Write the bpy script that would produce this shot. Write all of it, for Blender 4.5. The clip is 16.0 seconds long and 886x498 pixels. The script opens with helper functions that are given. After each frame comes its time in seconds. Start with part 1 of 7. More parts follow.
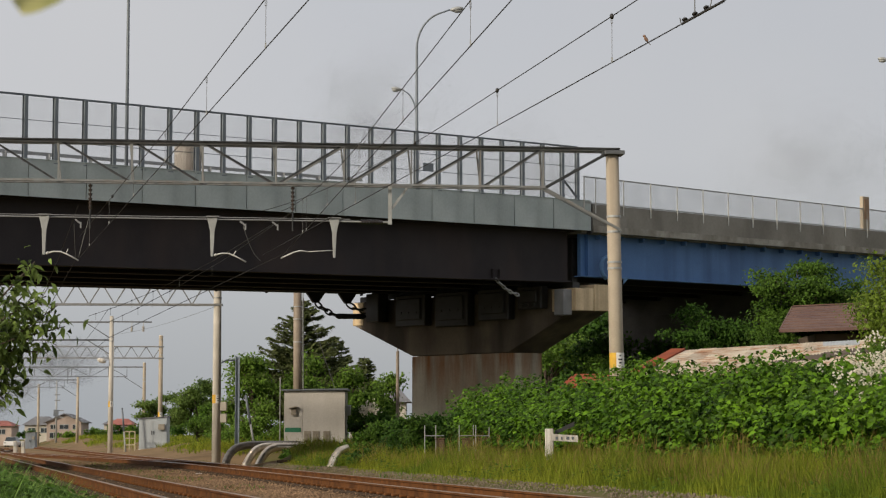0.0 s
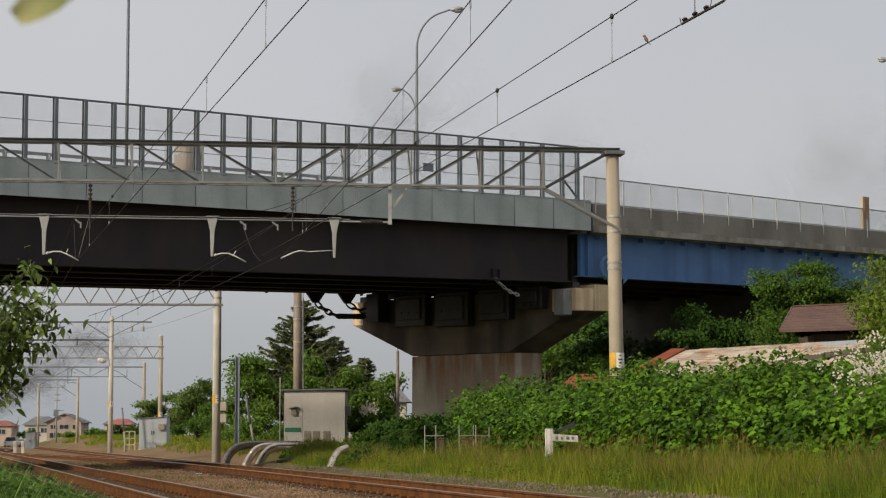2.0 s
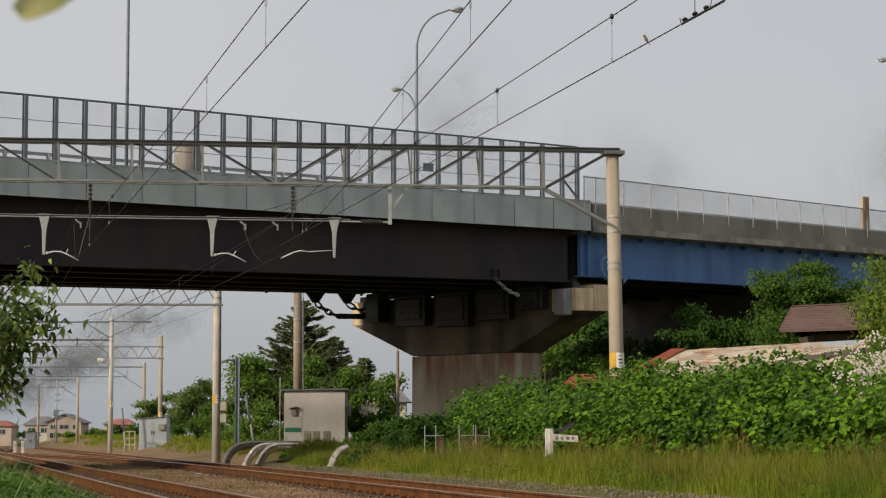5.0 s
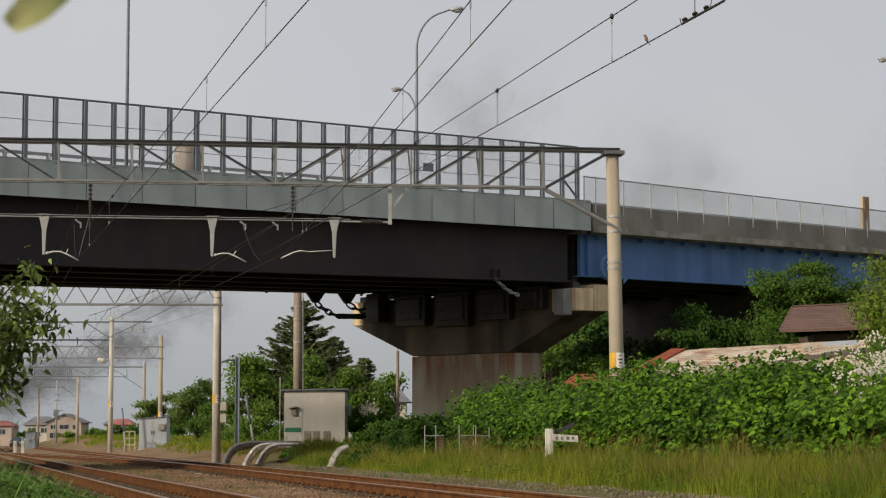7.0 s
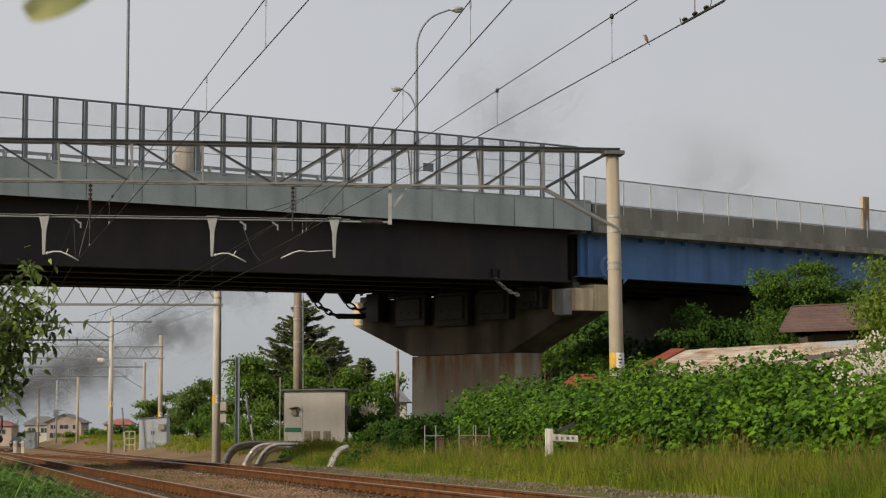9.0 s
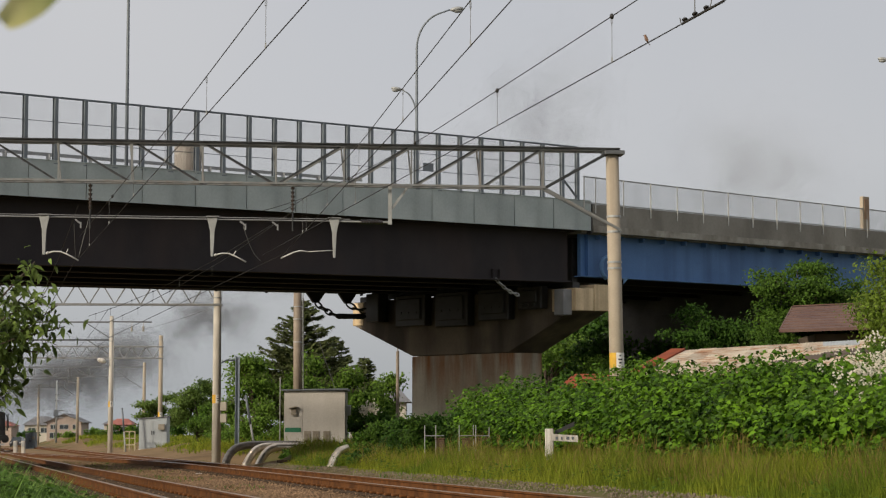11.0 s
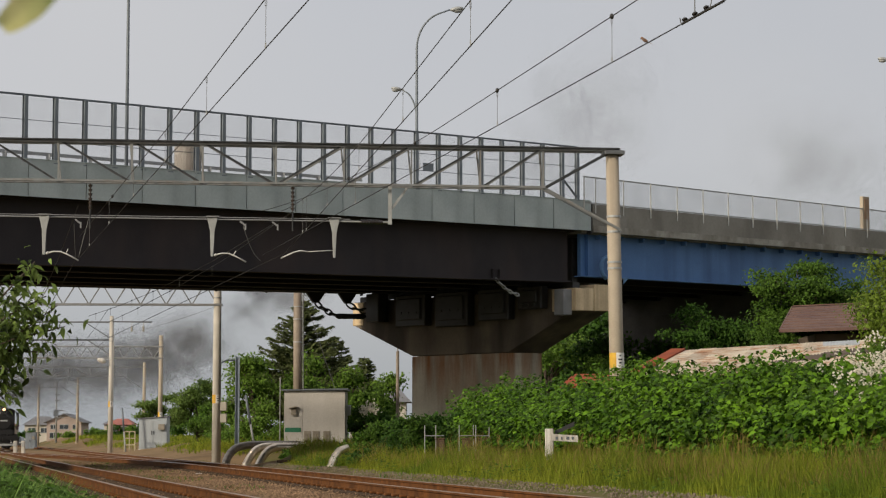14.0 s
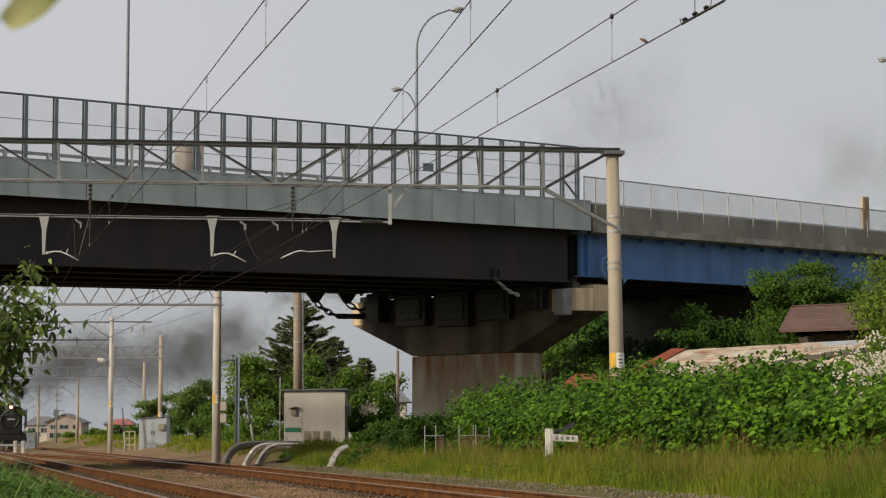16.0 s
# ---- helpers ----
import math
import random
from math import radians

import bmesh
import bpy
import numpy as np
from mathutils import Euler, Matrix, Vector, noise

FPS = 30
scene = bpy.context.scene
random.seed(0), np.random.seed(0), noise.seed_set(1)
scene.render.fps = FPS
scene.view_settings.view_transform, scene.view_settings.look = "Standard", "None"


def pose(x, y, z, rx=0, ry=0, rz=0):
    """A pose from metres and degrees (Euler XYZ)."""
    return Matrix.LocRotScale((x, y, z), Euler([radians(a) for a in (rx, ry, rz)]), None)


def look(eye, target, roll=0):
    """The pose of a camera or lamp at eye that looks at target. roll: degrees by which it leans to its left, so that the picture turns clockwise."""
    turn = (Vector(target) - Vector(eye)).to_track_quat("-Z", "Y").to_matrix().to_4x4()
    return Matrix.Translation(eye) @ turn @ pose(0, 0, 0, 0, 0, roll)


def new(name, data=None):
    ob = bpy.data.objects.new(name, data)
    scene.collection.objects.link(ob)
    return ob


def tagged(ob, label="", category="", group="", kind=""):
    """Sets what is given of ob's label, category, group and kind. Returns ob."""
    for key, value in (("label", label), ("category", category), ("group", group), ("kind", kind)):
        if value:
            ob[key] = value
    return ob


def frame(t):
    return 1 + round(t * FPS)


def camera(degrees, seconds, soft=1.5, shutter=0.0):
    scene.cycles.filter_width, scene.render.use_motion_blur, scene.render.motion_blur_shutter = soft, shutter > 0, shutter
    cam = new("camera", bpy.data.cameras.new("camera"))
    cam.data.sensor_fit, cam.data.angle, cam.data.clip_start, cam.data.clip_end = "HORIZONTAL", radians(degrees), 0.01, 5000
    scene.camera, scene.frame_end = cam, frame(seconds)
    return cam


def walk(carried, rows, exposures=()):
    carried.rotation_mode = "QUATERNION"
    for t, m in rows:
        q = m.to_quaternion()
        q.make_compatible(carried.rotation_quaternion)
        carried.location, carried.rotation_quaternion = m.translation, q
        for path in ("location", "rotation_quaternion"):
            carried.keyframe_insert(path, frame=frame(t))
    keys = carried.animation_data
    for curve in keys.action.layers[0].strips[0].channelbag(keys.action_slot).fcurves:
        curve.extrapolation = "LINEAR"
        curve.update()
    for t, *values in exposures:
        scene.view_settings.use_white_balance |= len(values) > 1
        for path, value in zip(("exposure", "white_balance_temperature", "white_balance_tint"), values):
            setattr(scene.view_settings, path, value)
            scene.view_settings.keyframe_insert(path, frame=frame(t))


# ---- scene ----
# camera: stands still on a tripod beside the line
cam = camera(23.315, 16.0, soft=1.2)
cam.data.dof.use_dof, cam.data.dof.focus_distance, cam.data.dof.aperture_fstop = True, 48.0, 13.0
EYE = pose(0, 0, 0.72, 95.098, 0, 0)
walk(cam, [(0, EYE), (16, EYE)])

# hazy, bright overcast sky with a soft low sun behind the camera
SUN_EL, SUN_AZ = 25.0, 231.0
world = bpy.data.worlds.new("sky")
scene.world = world
world.use_nodes = True
wn, wl = world.node_tree.nodes, world.node_tree.links
wn.clear()
w_out, w_bg, w_mix = wn.new("ShaderNodeOutputWorld"), wn.new("ShaderNodeBackground"), wn.new("ShaderNodeMix")
w_sky = wn.new("ShaderNodeTexSky")
w_sky.sky_type, w_sky.sun_disc = "NISHITA", False
w_sky.sun_elevation, w_sky.sun_rotation = radians(SUN_EL), radians(SUN_AZ)
w_sky.dust_density, w_sky.air_density = 4.0, 1.0
w_tc, w_no, w_ra = wn.new("ShaderNodeTexCoord"), wn.new("ShaderNodeTexNoise"), wn.new("ShaderNodeValToRGB")
w_no.inputs["Scale"].default_value, w_no.inputs["Detail"].default_value = 2.2, 4.0
w_ra.color_ramp.elements[0].position, w_ra.color_ramp.elements[1].position = 0.3, 0.7
w_ra.color_ramp.elements[0].color, w_ra.color_ramp.elements[1].color = (5.7, 5.75, 6.05, 1), (6.7, 6.5, 6.4, 1)
wl.new(w_tc.outputs["Generated"], w_no.inputs["Vector"])
wl.new(w_no.outputs["Fac"], w_ra.inputs["Fac"])
w_mix.data_type = "RGBA"
w_mix.inputs["Factor"].default_value = 0.82
wl.new(w_sky.outputs["Color"], w_mix.inputs["A"])
# the cloud sheet is thinner towards the west and dims into haze at the horizon
w_sep, w_ew, w_up, w_haze, w_tint, w_tone = [wn.new("ShaderNode" + k) for k in ("SeparateXYZ", "MapRange", "MapRange", "Mix", "Mix", "Mix")]
w_ew.inputs["From Min"].default_value, w_ew.inputs["From Max"].default_value = -0.35, 0.2
w_ew.inputs["To Min"].default_value, w_ew.inputs["To Max"].default_value = 1.1, 0.98
w_up.inputs["From Min"].default_value, w_up.inputs["From Max"].default_value = 0.0, 0.13
for node in (w_haze, w_tint, w_tone):
    node.data_type = "RGBA"
w_tint.blend_type, w_tone.blend_type = "MULTIPLY", "MULTIPLY"
w_haze.inputs["A"].default_value, w_haze.inputs["B"].default_value = (0.68, 0.725, 0.745, 1), (1, 1, 1, 1)
w_tint.inputs["Factor"].default_value, w_tone.inputs["Factor"].default_value = 1.0, 1.0
wl.new(w_tc.outputs["Generated"], w_sep.inputs["Vector"])
wl.new(w_sep.outputs["X"], w_ew.inputs["Value"])
wl.new(w_sep.outputs["Z"], w_up.inputs["Value"])
wl.new(w_up.outputs["Result"], w_haze.inputs["Factor"])
wl.new(w_haze.outputs["Result"], w_tone.inputs["A"])
wl.new(w_ew.outputs["Result"], w_tone.inputs["B"])
wl.new(w_ra.outputs["Color"], w_tint.inputs["A"])
wl.new(w_tone.outputs["Result"], w_tint.inputs["B"])
wl.new(w_tint.outputs["Result"], w_mix.inputs["B"])
wl.new(w_mix.outputs["Result"], w_bg.inputs["Color"])
w_bg.inputs["Strength"].default_value = 0.1
wl.new(w_bg.outputs["Background"], w_out.inputs["Surface"])

sun_data = bpy.data.lights.new("sun", "SUN")
sun_data.energy, sun_data.angle, sun_data.color = 3.3, radians(4), (1.0, 0.88, 0.70)
sun = new("sun", sun_data)
az = radians(SUN_AZ)
sun.matrix_world = look((0, 0, 0), (-math.sin(az), -math.cos(az), -math.tan(radians(SUN_EL))))
scene.view_settings.exposure = 0.0


# ---- materials ----
def mat(name, c1, c2=None, rough=0.7, metal=0.0, scale=6.0, fine=60.0, bump=0.15, streak=0.0, stain=None, amount=0.5,
        island=0.0, thin=0.0, coat=0.0, spec=0.5, drip_shade=None, vary=0.05, smear=0.06, soft=6):
    """Two-scale procedural surface: broad blotches c1/c2, fine grain, optional vertical streaks of stain colour."""
    m = bpy.data.materials.new(name)
    m.use_nodes = True
    n, l = m.node_tree.nodes, m.node_tree.links
    p = n["Principled BSDF"]
    out = n["Material Output"]
    tc = n.new("ShaderNodeTexCoord")
    big, small = n.new("ShaderNodeTexNoise"), n.new("ShaderNodeTexNoise")
    big.inputs["Scale"].default_value, big.inputs["Detail"].default_value = scale, 5
    small.inputs["Scale"].default_value, small.inputs["Detail"].default_value = fine, 3
    l.new(tc.outputs["Object"], big.inputs["Vector"])
    l.new(tc.outputs["Object"], small.inputs["Vector"])
    ramp = n.new("ShaderNodeValToRGB")
    c2 = c2 or tuple(v * 0.72 for v in c1)
    ramp.color_ramp.elements[0].position, ramp.color_ramp.elements[1].position = 0.35, 0.68
    ramp.color_ramp.elements[0].color, ramp.color_ramp.elements[1].color = (*c2, 1), (*c1, 1)
    l.new(big.outputs["Fac"], ramp.inputs["Fac"])
    col = ramp.outputs["Color"]
    if stain:
        mp, st, sr = n.new("ShaderNodeMapping"), n.new("ShaderNodeTexNoise"), n.new("ShaderNodeValToRGB")
        mp.inputs["Scale"].default_value = (1, 1, smear if streak else 1.0)
        st.inputs["Scale"].default_value, st.inputs["Detail"].default_value = streak or 2.5, soft
        sr.color_ramp.elements[0].position, sr.color_ramp.elements[1].position = 0.46, 0.68
        sr.color_ramp.elements[1].color = (amount, amount, amount, 1)
        mx = n.new("ShaderNodeMix")
        mx.data_type = "RGBA"
        l.new(tc.outputs["Object"], mp.inputs["Vector"])
        l.new(mp.outputs["Vector"], st.inputs["Vector"])
        l.new(st.outputs["Fac"], sr.inputs["Fac"])
        l.new(sr.outputs["Color"], mx.inputs["Factor"])
        l.new(col, mx.inputs["A"])
        mx.inputs["B"].default_value = (*stain, 1)
        col = mx.outputs["Result"]
    # streaky tone growing from z0 to z1: rust on the pier, shade on the cap
    if drip_shade:
        z0, z1, tone = drip_shade
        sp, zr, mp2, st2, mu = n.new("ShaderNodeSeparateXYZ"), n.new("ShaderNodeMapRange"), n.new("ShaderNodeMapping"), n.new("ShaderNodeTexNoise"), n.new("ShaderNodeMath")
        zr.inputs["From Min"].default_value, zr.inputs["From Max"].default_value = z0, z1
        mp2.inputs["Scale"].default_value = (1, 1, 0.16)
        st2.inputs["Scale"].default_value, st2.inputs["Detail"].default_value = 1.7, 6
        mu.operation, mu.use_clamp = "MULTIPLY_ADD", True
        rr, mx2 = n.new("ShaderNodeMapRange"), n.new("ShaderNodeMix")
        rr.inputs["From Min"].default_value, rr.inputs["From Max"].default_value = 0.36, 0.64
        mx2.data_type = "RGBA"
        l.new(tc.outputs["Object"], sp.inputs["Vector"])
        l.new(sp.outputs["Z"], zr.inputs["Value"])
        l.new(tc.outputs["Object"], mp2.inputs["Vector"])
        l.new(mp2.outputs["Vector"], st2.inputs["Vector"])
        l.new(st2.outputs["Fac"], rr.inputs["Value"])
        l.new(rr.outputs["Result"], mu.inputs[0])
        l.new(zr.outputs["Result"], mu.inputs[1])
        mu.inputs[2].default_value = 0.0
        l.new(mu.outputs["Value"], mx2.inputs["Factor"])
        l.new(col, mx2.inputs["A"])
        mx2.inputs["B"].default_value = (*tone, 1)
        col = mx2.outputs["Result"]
    hsv, info = n.new("ShaderNodeHueSaturation"), n.new("ShaderNodeNewGeometry" if island else "ShaderNodeObjectInfo")
    mr = n.new("ShaderNodeMapRange")
    k = island or vary
    mr.inputs["To Min"].default_value, mr.inputs["To Max"].default_value = 1 - k, 1 + k
    l.new(info.outputs["Random Per Island" if island else "Random"], mr.inputs["Value"])
    gm = n.new("ShaderNodeMath")
    gm.operation = "MULTIPLY_ADD"
    gm.inputs[1].default_value, gm.inputs[2].default_value = 0.3, 0.85
    l.new(small.outputs["Fac"], gm.inputs[0])
    vm = n.new("ShaderNodeMath")
    vm.operation = "MULTIPLY"
    l.new(mr.outputs["Result"], vm.inputs[0])
    l.new(gm.outputs["Value"], vm.inputs[1])
    l.new(vm.outputs["Value"], hsv.inputs["Value"])
    l.new(col, hsv.inputs["Color"])
    l.new(hsv.outputs["Color"], p.inputs["Base Color"])
    p.inputs["Roughness"].default_value, p.inputs["Metallic"].default_value = rough, metal
    p.inputs["Coat Weight"].default_value, p.inputs["Specular IOR Level"].default_value = coat, 0.12 if thin else spec
    if bump:
        b = n.new("ShaderNodeBump")
        b.inputs["Strength"].default_value, b.inputs["Distance"].default_value = bump, 0.02
        l.new(small.outputs["Fac"], b.inputs["Height"])
        l.new(b.outputs["Normal"], p.inputs["Normal"])
    if thin:
        tr, ms = n.new("ShaderNodeBsdfTranslucent"), n.new("ShaderNodeMixShader")
        l.new(hsv.outputs["Color"], tr.inputs["Color"])
        ms.inputs["Fac"].default_value = thin
        l.new(p.outputs["BSDF"], ms.inputs[1])
        l.new(tr.outputs["BSDF"], ms.inputs[2])
        l.new(ms.outputs["Shader"], out.inputs["Surface"])
    return m


def glow(name, c, power):
    m = bpy.data.materials.new(name)
    m.use_nodes = True
    p = m.node_tree.nodes["Principled BSDF"]
    p.inputs["Base Color"].default_value = (*c, 1)
    p.inputs["Emission Color"].default_value, p.inputs["Emission Strength"].default_value = (*c, 1), power
    return m


M_GROUND = mat("soil_and_grass", (0.09, 0.11, 0.025), (0.13, 0.095, 0.05), 0.95, scale=0.35, fine=14, bump=0.5, spec=0.1)
M_DIRT = mat("dirt", (0.25, 0.17, 0.092), (0.155, 0.105, 0.058), 0.95, scale=0.5, fine=12, bump=0.5, spec=0.1)
M_BALLAST = mat("ballast_bed", (0.165, 0.098, 0.052), (0.09, 0.055, 0.031), 0.95, scale=1.2, fine=18, bump=1.0, spec=0.1)
M_STONE = mat("ballast_stone", (0.30, 0.20, 0.125), (0.16, 0.105, 0.064), 0.9, scale=0.5, fine=30, bump=0.4, island=0.45, spec=0.2)
M_STONE_GREY = mat("grey_ballast_stone", (0.25, 0.205, 0.155), (0.17, 0.14, 0.105), 0.9, scale=0.7, fine=30, bump=0.4, island=0.25, spec=0.1)
M_RAIL = mat("rusty_rail", (0.15, 0.063, 0.023), (0.07, 0.032, 0.014), 0.85, 0.0, scale=3, fine=45, bump=0.3, spec=0.06)
M_RAILTOP = mat("worn_rail_head", (0.27, 0.20, 0.155), (0.15, 0.105, 0.078), 0.45, 0.3, scale=2, fine=50, bump=0.05)
M_SLEEPER = mat("weathered_sleeper", (0.085, 0.058, 0.038), (0.05, 0.035, 0.024), 0.95, scale=3, fine=40, bump=0.5, spec=0.1)
M_CONC = mat("pole_concrete", (0.55, 0.515, 0.455), (0.44, 0.41, 0.36), 0.85, scale=1.5, fine=30, bump=0.15, streak=6, stain=(0.28, 0.245, 0.2), amount=0.4)
M_CONC_TAN = mat("tan_pole_concrete", (0.41, 0.35, 0.27), (0.33, 0.28, 0.215), 0.85, scale=1.5, fine=30, bump=0.15, streak=5, stain=(0.22, 0.175, 0.125), amount=0.6)
# end blocks: low sun's warmth and brightness painted into the concrete, over real stains
M_CONC_SUN = mat("sun_tinted_concrete", (0.74, 0.59, 0.38), (0.58, 0.45, 0.28), 0.9, scale=1.2, fine=14, bump=0.2, streak=3, stain=(0.34, 0.24, 0.14), amount=0.5)
M_CONC_PIER = mat("pier_concrete", (0.60, 0.55, 0.44), (0.46, 0.42, 0.335), 0.9, scale=0.55, fine=12, bump=0.25, streak=1.6, stain=(0.24, 0.18, 0.12), amount=0.6, drip_shade=(1.9, 3.8, (0.29, 0.105, 0.028)), smear=0.14, soft=4)
# cap: real dark stains, plus the girders' shade painted near-black towards the top
M_CONC_CAP = mat("cap_concrete", (0.25, 0.205, 0.155), (0.14, 0.115, 0.09), 0.9, scale=0.45, fine=12, bump=0.25, streak=0.7, stain=(0.05, 0.042, 0.036), amount=0.85, smear=0.16, soft=4, drip_shade=(5.2, 6.5, (0.014, 0.013, 0.014)))
# concrete with deep shade mixed into its base colour
M_CONC_SHADE = mat("shaded_concrete", (0.13, 0.125, 0.12), (0.085, 0.08, 0.078), 0.95, scale=0.8, fine=12, bump=0.25, spec=0.1)
M_CONC_PARA = mat("parapet_concrete", (0.30, 0.285, 0.25), (0.20, 0.19, 0.165), 0.9, scale=0.35, fine=9, bump=0.25, streak=0.8, stain=(0.15, 0.135, 0.115), amount=0.6, smear=0.3, soft=4)
M_GALV = mat("galvanised_steel", (0.40, 0.41, 0.41), (0.31, 0.32, 0.32), 0.5, 0.2, scale=2, fine=50, bump=0.05)
M_GALV_DK = mat("dull_galvanised_steel", (0.25, 0.255, 0.26), (0.19, 0.195, 0.2), 0.6, 0.1, scale=2, fine=50, bump=0.05)
M_GANTRY = mat("dark_gantry_steel", (0.14, 0.15, 0.16), (0.095, 0.10, 0.11), 0.6, 0.1, scale=2, fine=50, bump=0.05)
M_POST = mat("grey_painted_post", (0.15, 0.17, 0.19), (0.105, 0.12, 0.14), 0.55, 0.1, scale=2, fine=40, bump=0.05)
M_PANEL = mat("grey_green_panel", (0.46, 0.51, 0.50), (0.35, 0.40, 0.395), 0.6, 0.05, scale=0.6, fine=14, bump=0.05, streak=0.9, stain=(0.25, 0.28, 0.275), amount=0.75)
M_WEATHER = mat("weathering_steel", (0.038, 0.033, 0.035), (0.027, 0.0235, 0.026), 0.8, 0.0, scale=0.7, fine=20, bump=0.12, streak=0.6, stain=(0.055, 0.04, 0.037), amount=0.6, spec=0.3, smear=0.3, soft=4)
M_BLUE = mat("blue_paint", (0.098, 0.21, 0.43), (0.072, 0.16, 0.345), 0.55, scale=0.6, fine=18, bump=0.05, streak=1.5, stain=(0.04, 0.08, 0.17), amount=0.45, spec=0.3)
M_BLACK = mat("black_iron", (0.042, 0.041, 0.041), (0.026, 0.026, 0.026), 0.5, 0.2, scale=2, fine=40, bump=0.1)
M_TRUSS = mat("weathered_zinc_truss", (0.22, 0.228, 0.225), (0.15, 0.156, 0.157), 0.6, 0.1, scale=3, fine=40, bump=0.08, streak=5, stain=(0.15, 0.11, 0.08), amount=0.35)
M_TRUSS_DK = mat("dark_truss_steel", (0.058, 0.061, 0.065), (0.03, 0.032, 0.035), 0.7, 0.0, scale=3, fine=40, bump=0.08, spec=0.25)
M_FENCE = mat("grey_screen_post", (0.205, 0.235, 0.265), (0.15, 0.175, 0.20), 0.55, 0.1, scale=2, fine=40, bump=0.05, streak=5, stain=(0.11, 0.115, 0.12), amount=0.4)
M_WIRE = mat("dark_wire", (0.035, 0.033, 0.032), None, 0.6, 0.5, bump=0)
M_PALE_WIRE = mat("pale_wire", (0.15, 0.15, 0.145), None, 0.5, 0.4, bump=0)
M_PORC = mat("brown_porcelain", (0.055, 0.04, 0.037), None, 0.25, scale=4, bump=0, coat=0.5)
M_WHITE = mat("white_paint", (0.66, 0.64, 0.60), (0.50, 0.47, 0.43), 0.7, scale=6, fine=50, bump=0.1, streak=9, stain=(0.2, 0.16, 0.12), amount=0.7)
M_PLATE = mat("white_enamel_plate", (0.78, 0.76, 0.72), (0.68, 0.65, 0.6), 0.5, scale=8, fine=50, bump=0.02)
M_FRP = mat("pale_grey_fittings", (0.33, 0.34, 0.335), (0.25, 0.255, 0.25), 0.5, scale=3, fine=30, bump=0.05)
M_WHITE_POST = mat("white_fence_post", (0.56, 0.56, 0.53), (0.45, 0.45, 0.43), 0.5, scale=3, fine=30, bump=0.05)
M_YELLOW = mat("yellow_band", (0.65, 0.38, 0.03), None, 0.6, scale=5, bump=0.05)
M_HUT = mat("grey_hut_paint", (0.49, 0.465, 0.44), (0.43, 0.41, 0.385), 0.75, scale=1.1, fine=16, bump=0.02, streak=3, stain=(0.36, 0.33, 0.29), amount=0.3)
M_CAB = mat("light_grey_cabinet", (0.37, 0.405, 0.43), (0.31, 0.34, 0.365), 0.55, scale=1.5, fine=20, bump=0.05, streak=4, stain=(0.24, 0.24, 0.23), amount=0.35)
M_GREEN = mat("green_label", (0.02, 0.17, 0.09), None, 0.5, bump=0)
M_VENT = mat("stained_vent", (0.29, 0.26, 0.21), (0.22, 0.19, 0.15), 0.8, scale=6, bump=0.1)
M_RUSTPLATE = mat("rusty_plate", (0.33, 0.22, 0.14), (0.24, 0.15, 0.09), 0.8, scale=6, bump=0.1)
M_PIPE = mat("shiny_lagging", (0.78, 0.70, 0.59), (0.55, 0.47, 0.38), 0.28, 0.85, scale=5, fine=30, bump=0.06)
M_PIPE_DULL = mat("dull_lagging", (0.24, 0.22, 0.20), (0.13, 0.12, 0.11), 0.33, 0.75, scale=5, fine=30, bump=0.06)
M_REDROOF = mat("red_rusty_roof", (0.33, 0.075, 0.03), (0.22, 0.055, 0.026), 0.85, scale=1.5, fine=20, bump=0.1, spec=0.2)
M_TIN = mat("rusty_tin_sheet", (0.60, 0.53, 0.42), (0.47, 0.385, 0.285), 0.75, 0.05, scale=1.3, fine=14, bump=0.1, stain=(0.34, 0.15, 0.055), amount=0.95, vary=0.24)
M_BROWNROOF = mat("brown_metal_roof", (0.15, 0.088, 0.068), (0.115, 0.066, 0.058), 0.65, 0.0, scale=0.8, fine=15, bump=0.1, spec=0.3, streak=1.5, stain=(0.19, 0.12, 0.09), amount=0.4, smear=0.4)
M_WALL = mat("dark_board_wall", (0.10, 0.07, 0.05), None, 0.85, scale=2, bump=0.2)
M_PINK = mat("pinkish_siding", (0.43, 0.34, 0.29), None, 0.8, scale=0.4, fine=5, bump=0.05)
M_RED_WALL = mat("reddish_siding", (0.33, 0.17, 0.135), None, 0.8, scale=0.4, fine=5, bump=0.05)
M_CREAM = mat("cream_siding", (0.55, 0.51, 0.44), None, 0.8, scale=0.4, fine=5, bump=0.05)
# both roof colours are lightened to put distance haze on the houses
M_SLATE = mat("grey_slate_roof", (0.19, 0.19, 0.20), None, 0.7, scale=0.5, fine=6, bump=0.05)
M_TILE_RED = mat("red_tile_roof", (0.36, 0.12, 0.09), None, 0.7, scale=0.5, fine=6, bump=0.05)
M_GLASS = mat("dark_window_glass", (0.05, 0.06, 0.07), None, 0.1, scale=0.5, bump=0)
M_WOODPOLE = mat("aged_pole", (0.30, 0.25, 0.20), (0.22, 0.18, 0.14), 0.85, scale=3, fine=30, bump=0.2, streak=8, stain=(0.14, 0.1, 0.07), amount=0.5)
M_BARK = mat("bark", (0.10, 0.075, 0.055), (0.06, 0.045, 0.035), 0.95, scale=5, fine=30, bump=0.6)
M_LEAF = mat("broad_leaf", (0.17, 0.275, 0.04), (0.085, 0.16, 0.022), 0.55, scale=0.6, fine=10, bump=0, island=0.5, thin=0.45)
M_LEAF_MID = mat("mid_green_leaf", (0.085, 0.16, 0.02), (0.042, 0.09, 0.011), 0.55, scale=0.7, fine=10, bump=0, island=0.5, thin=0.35)
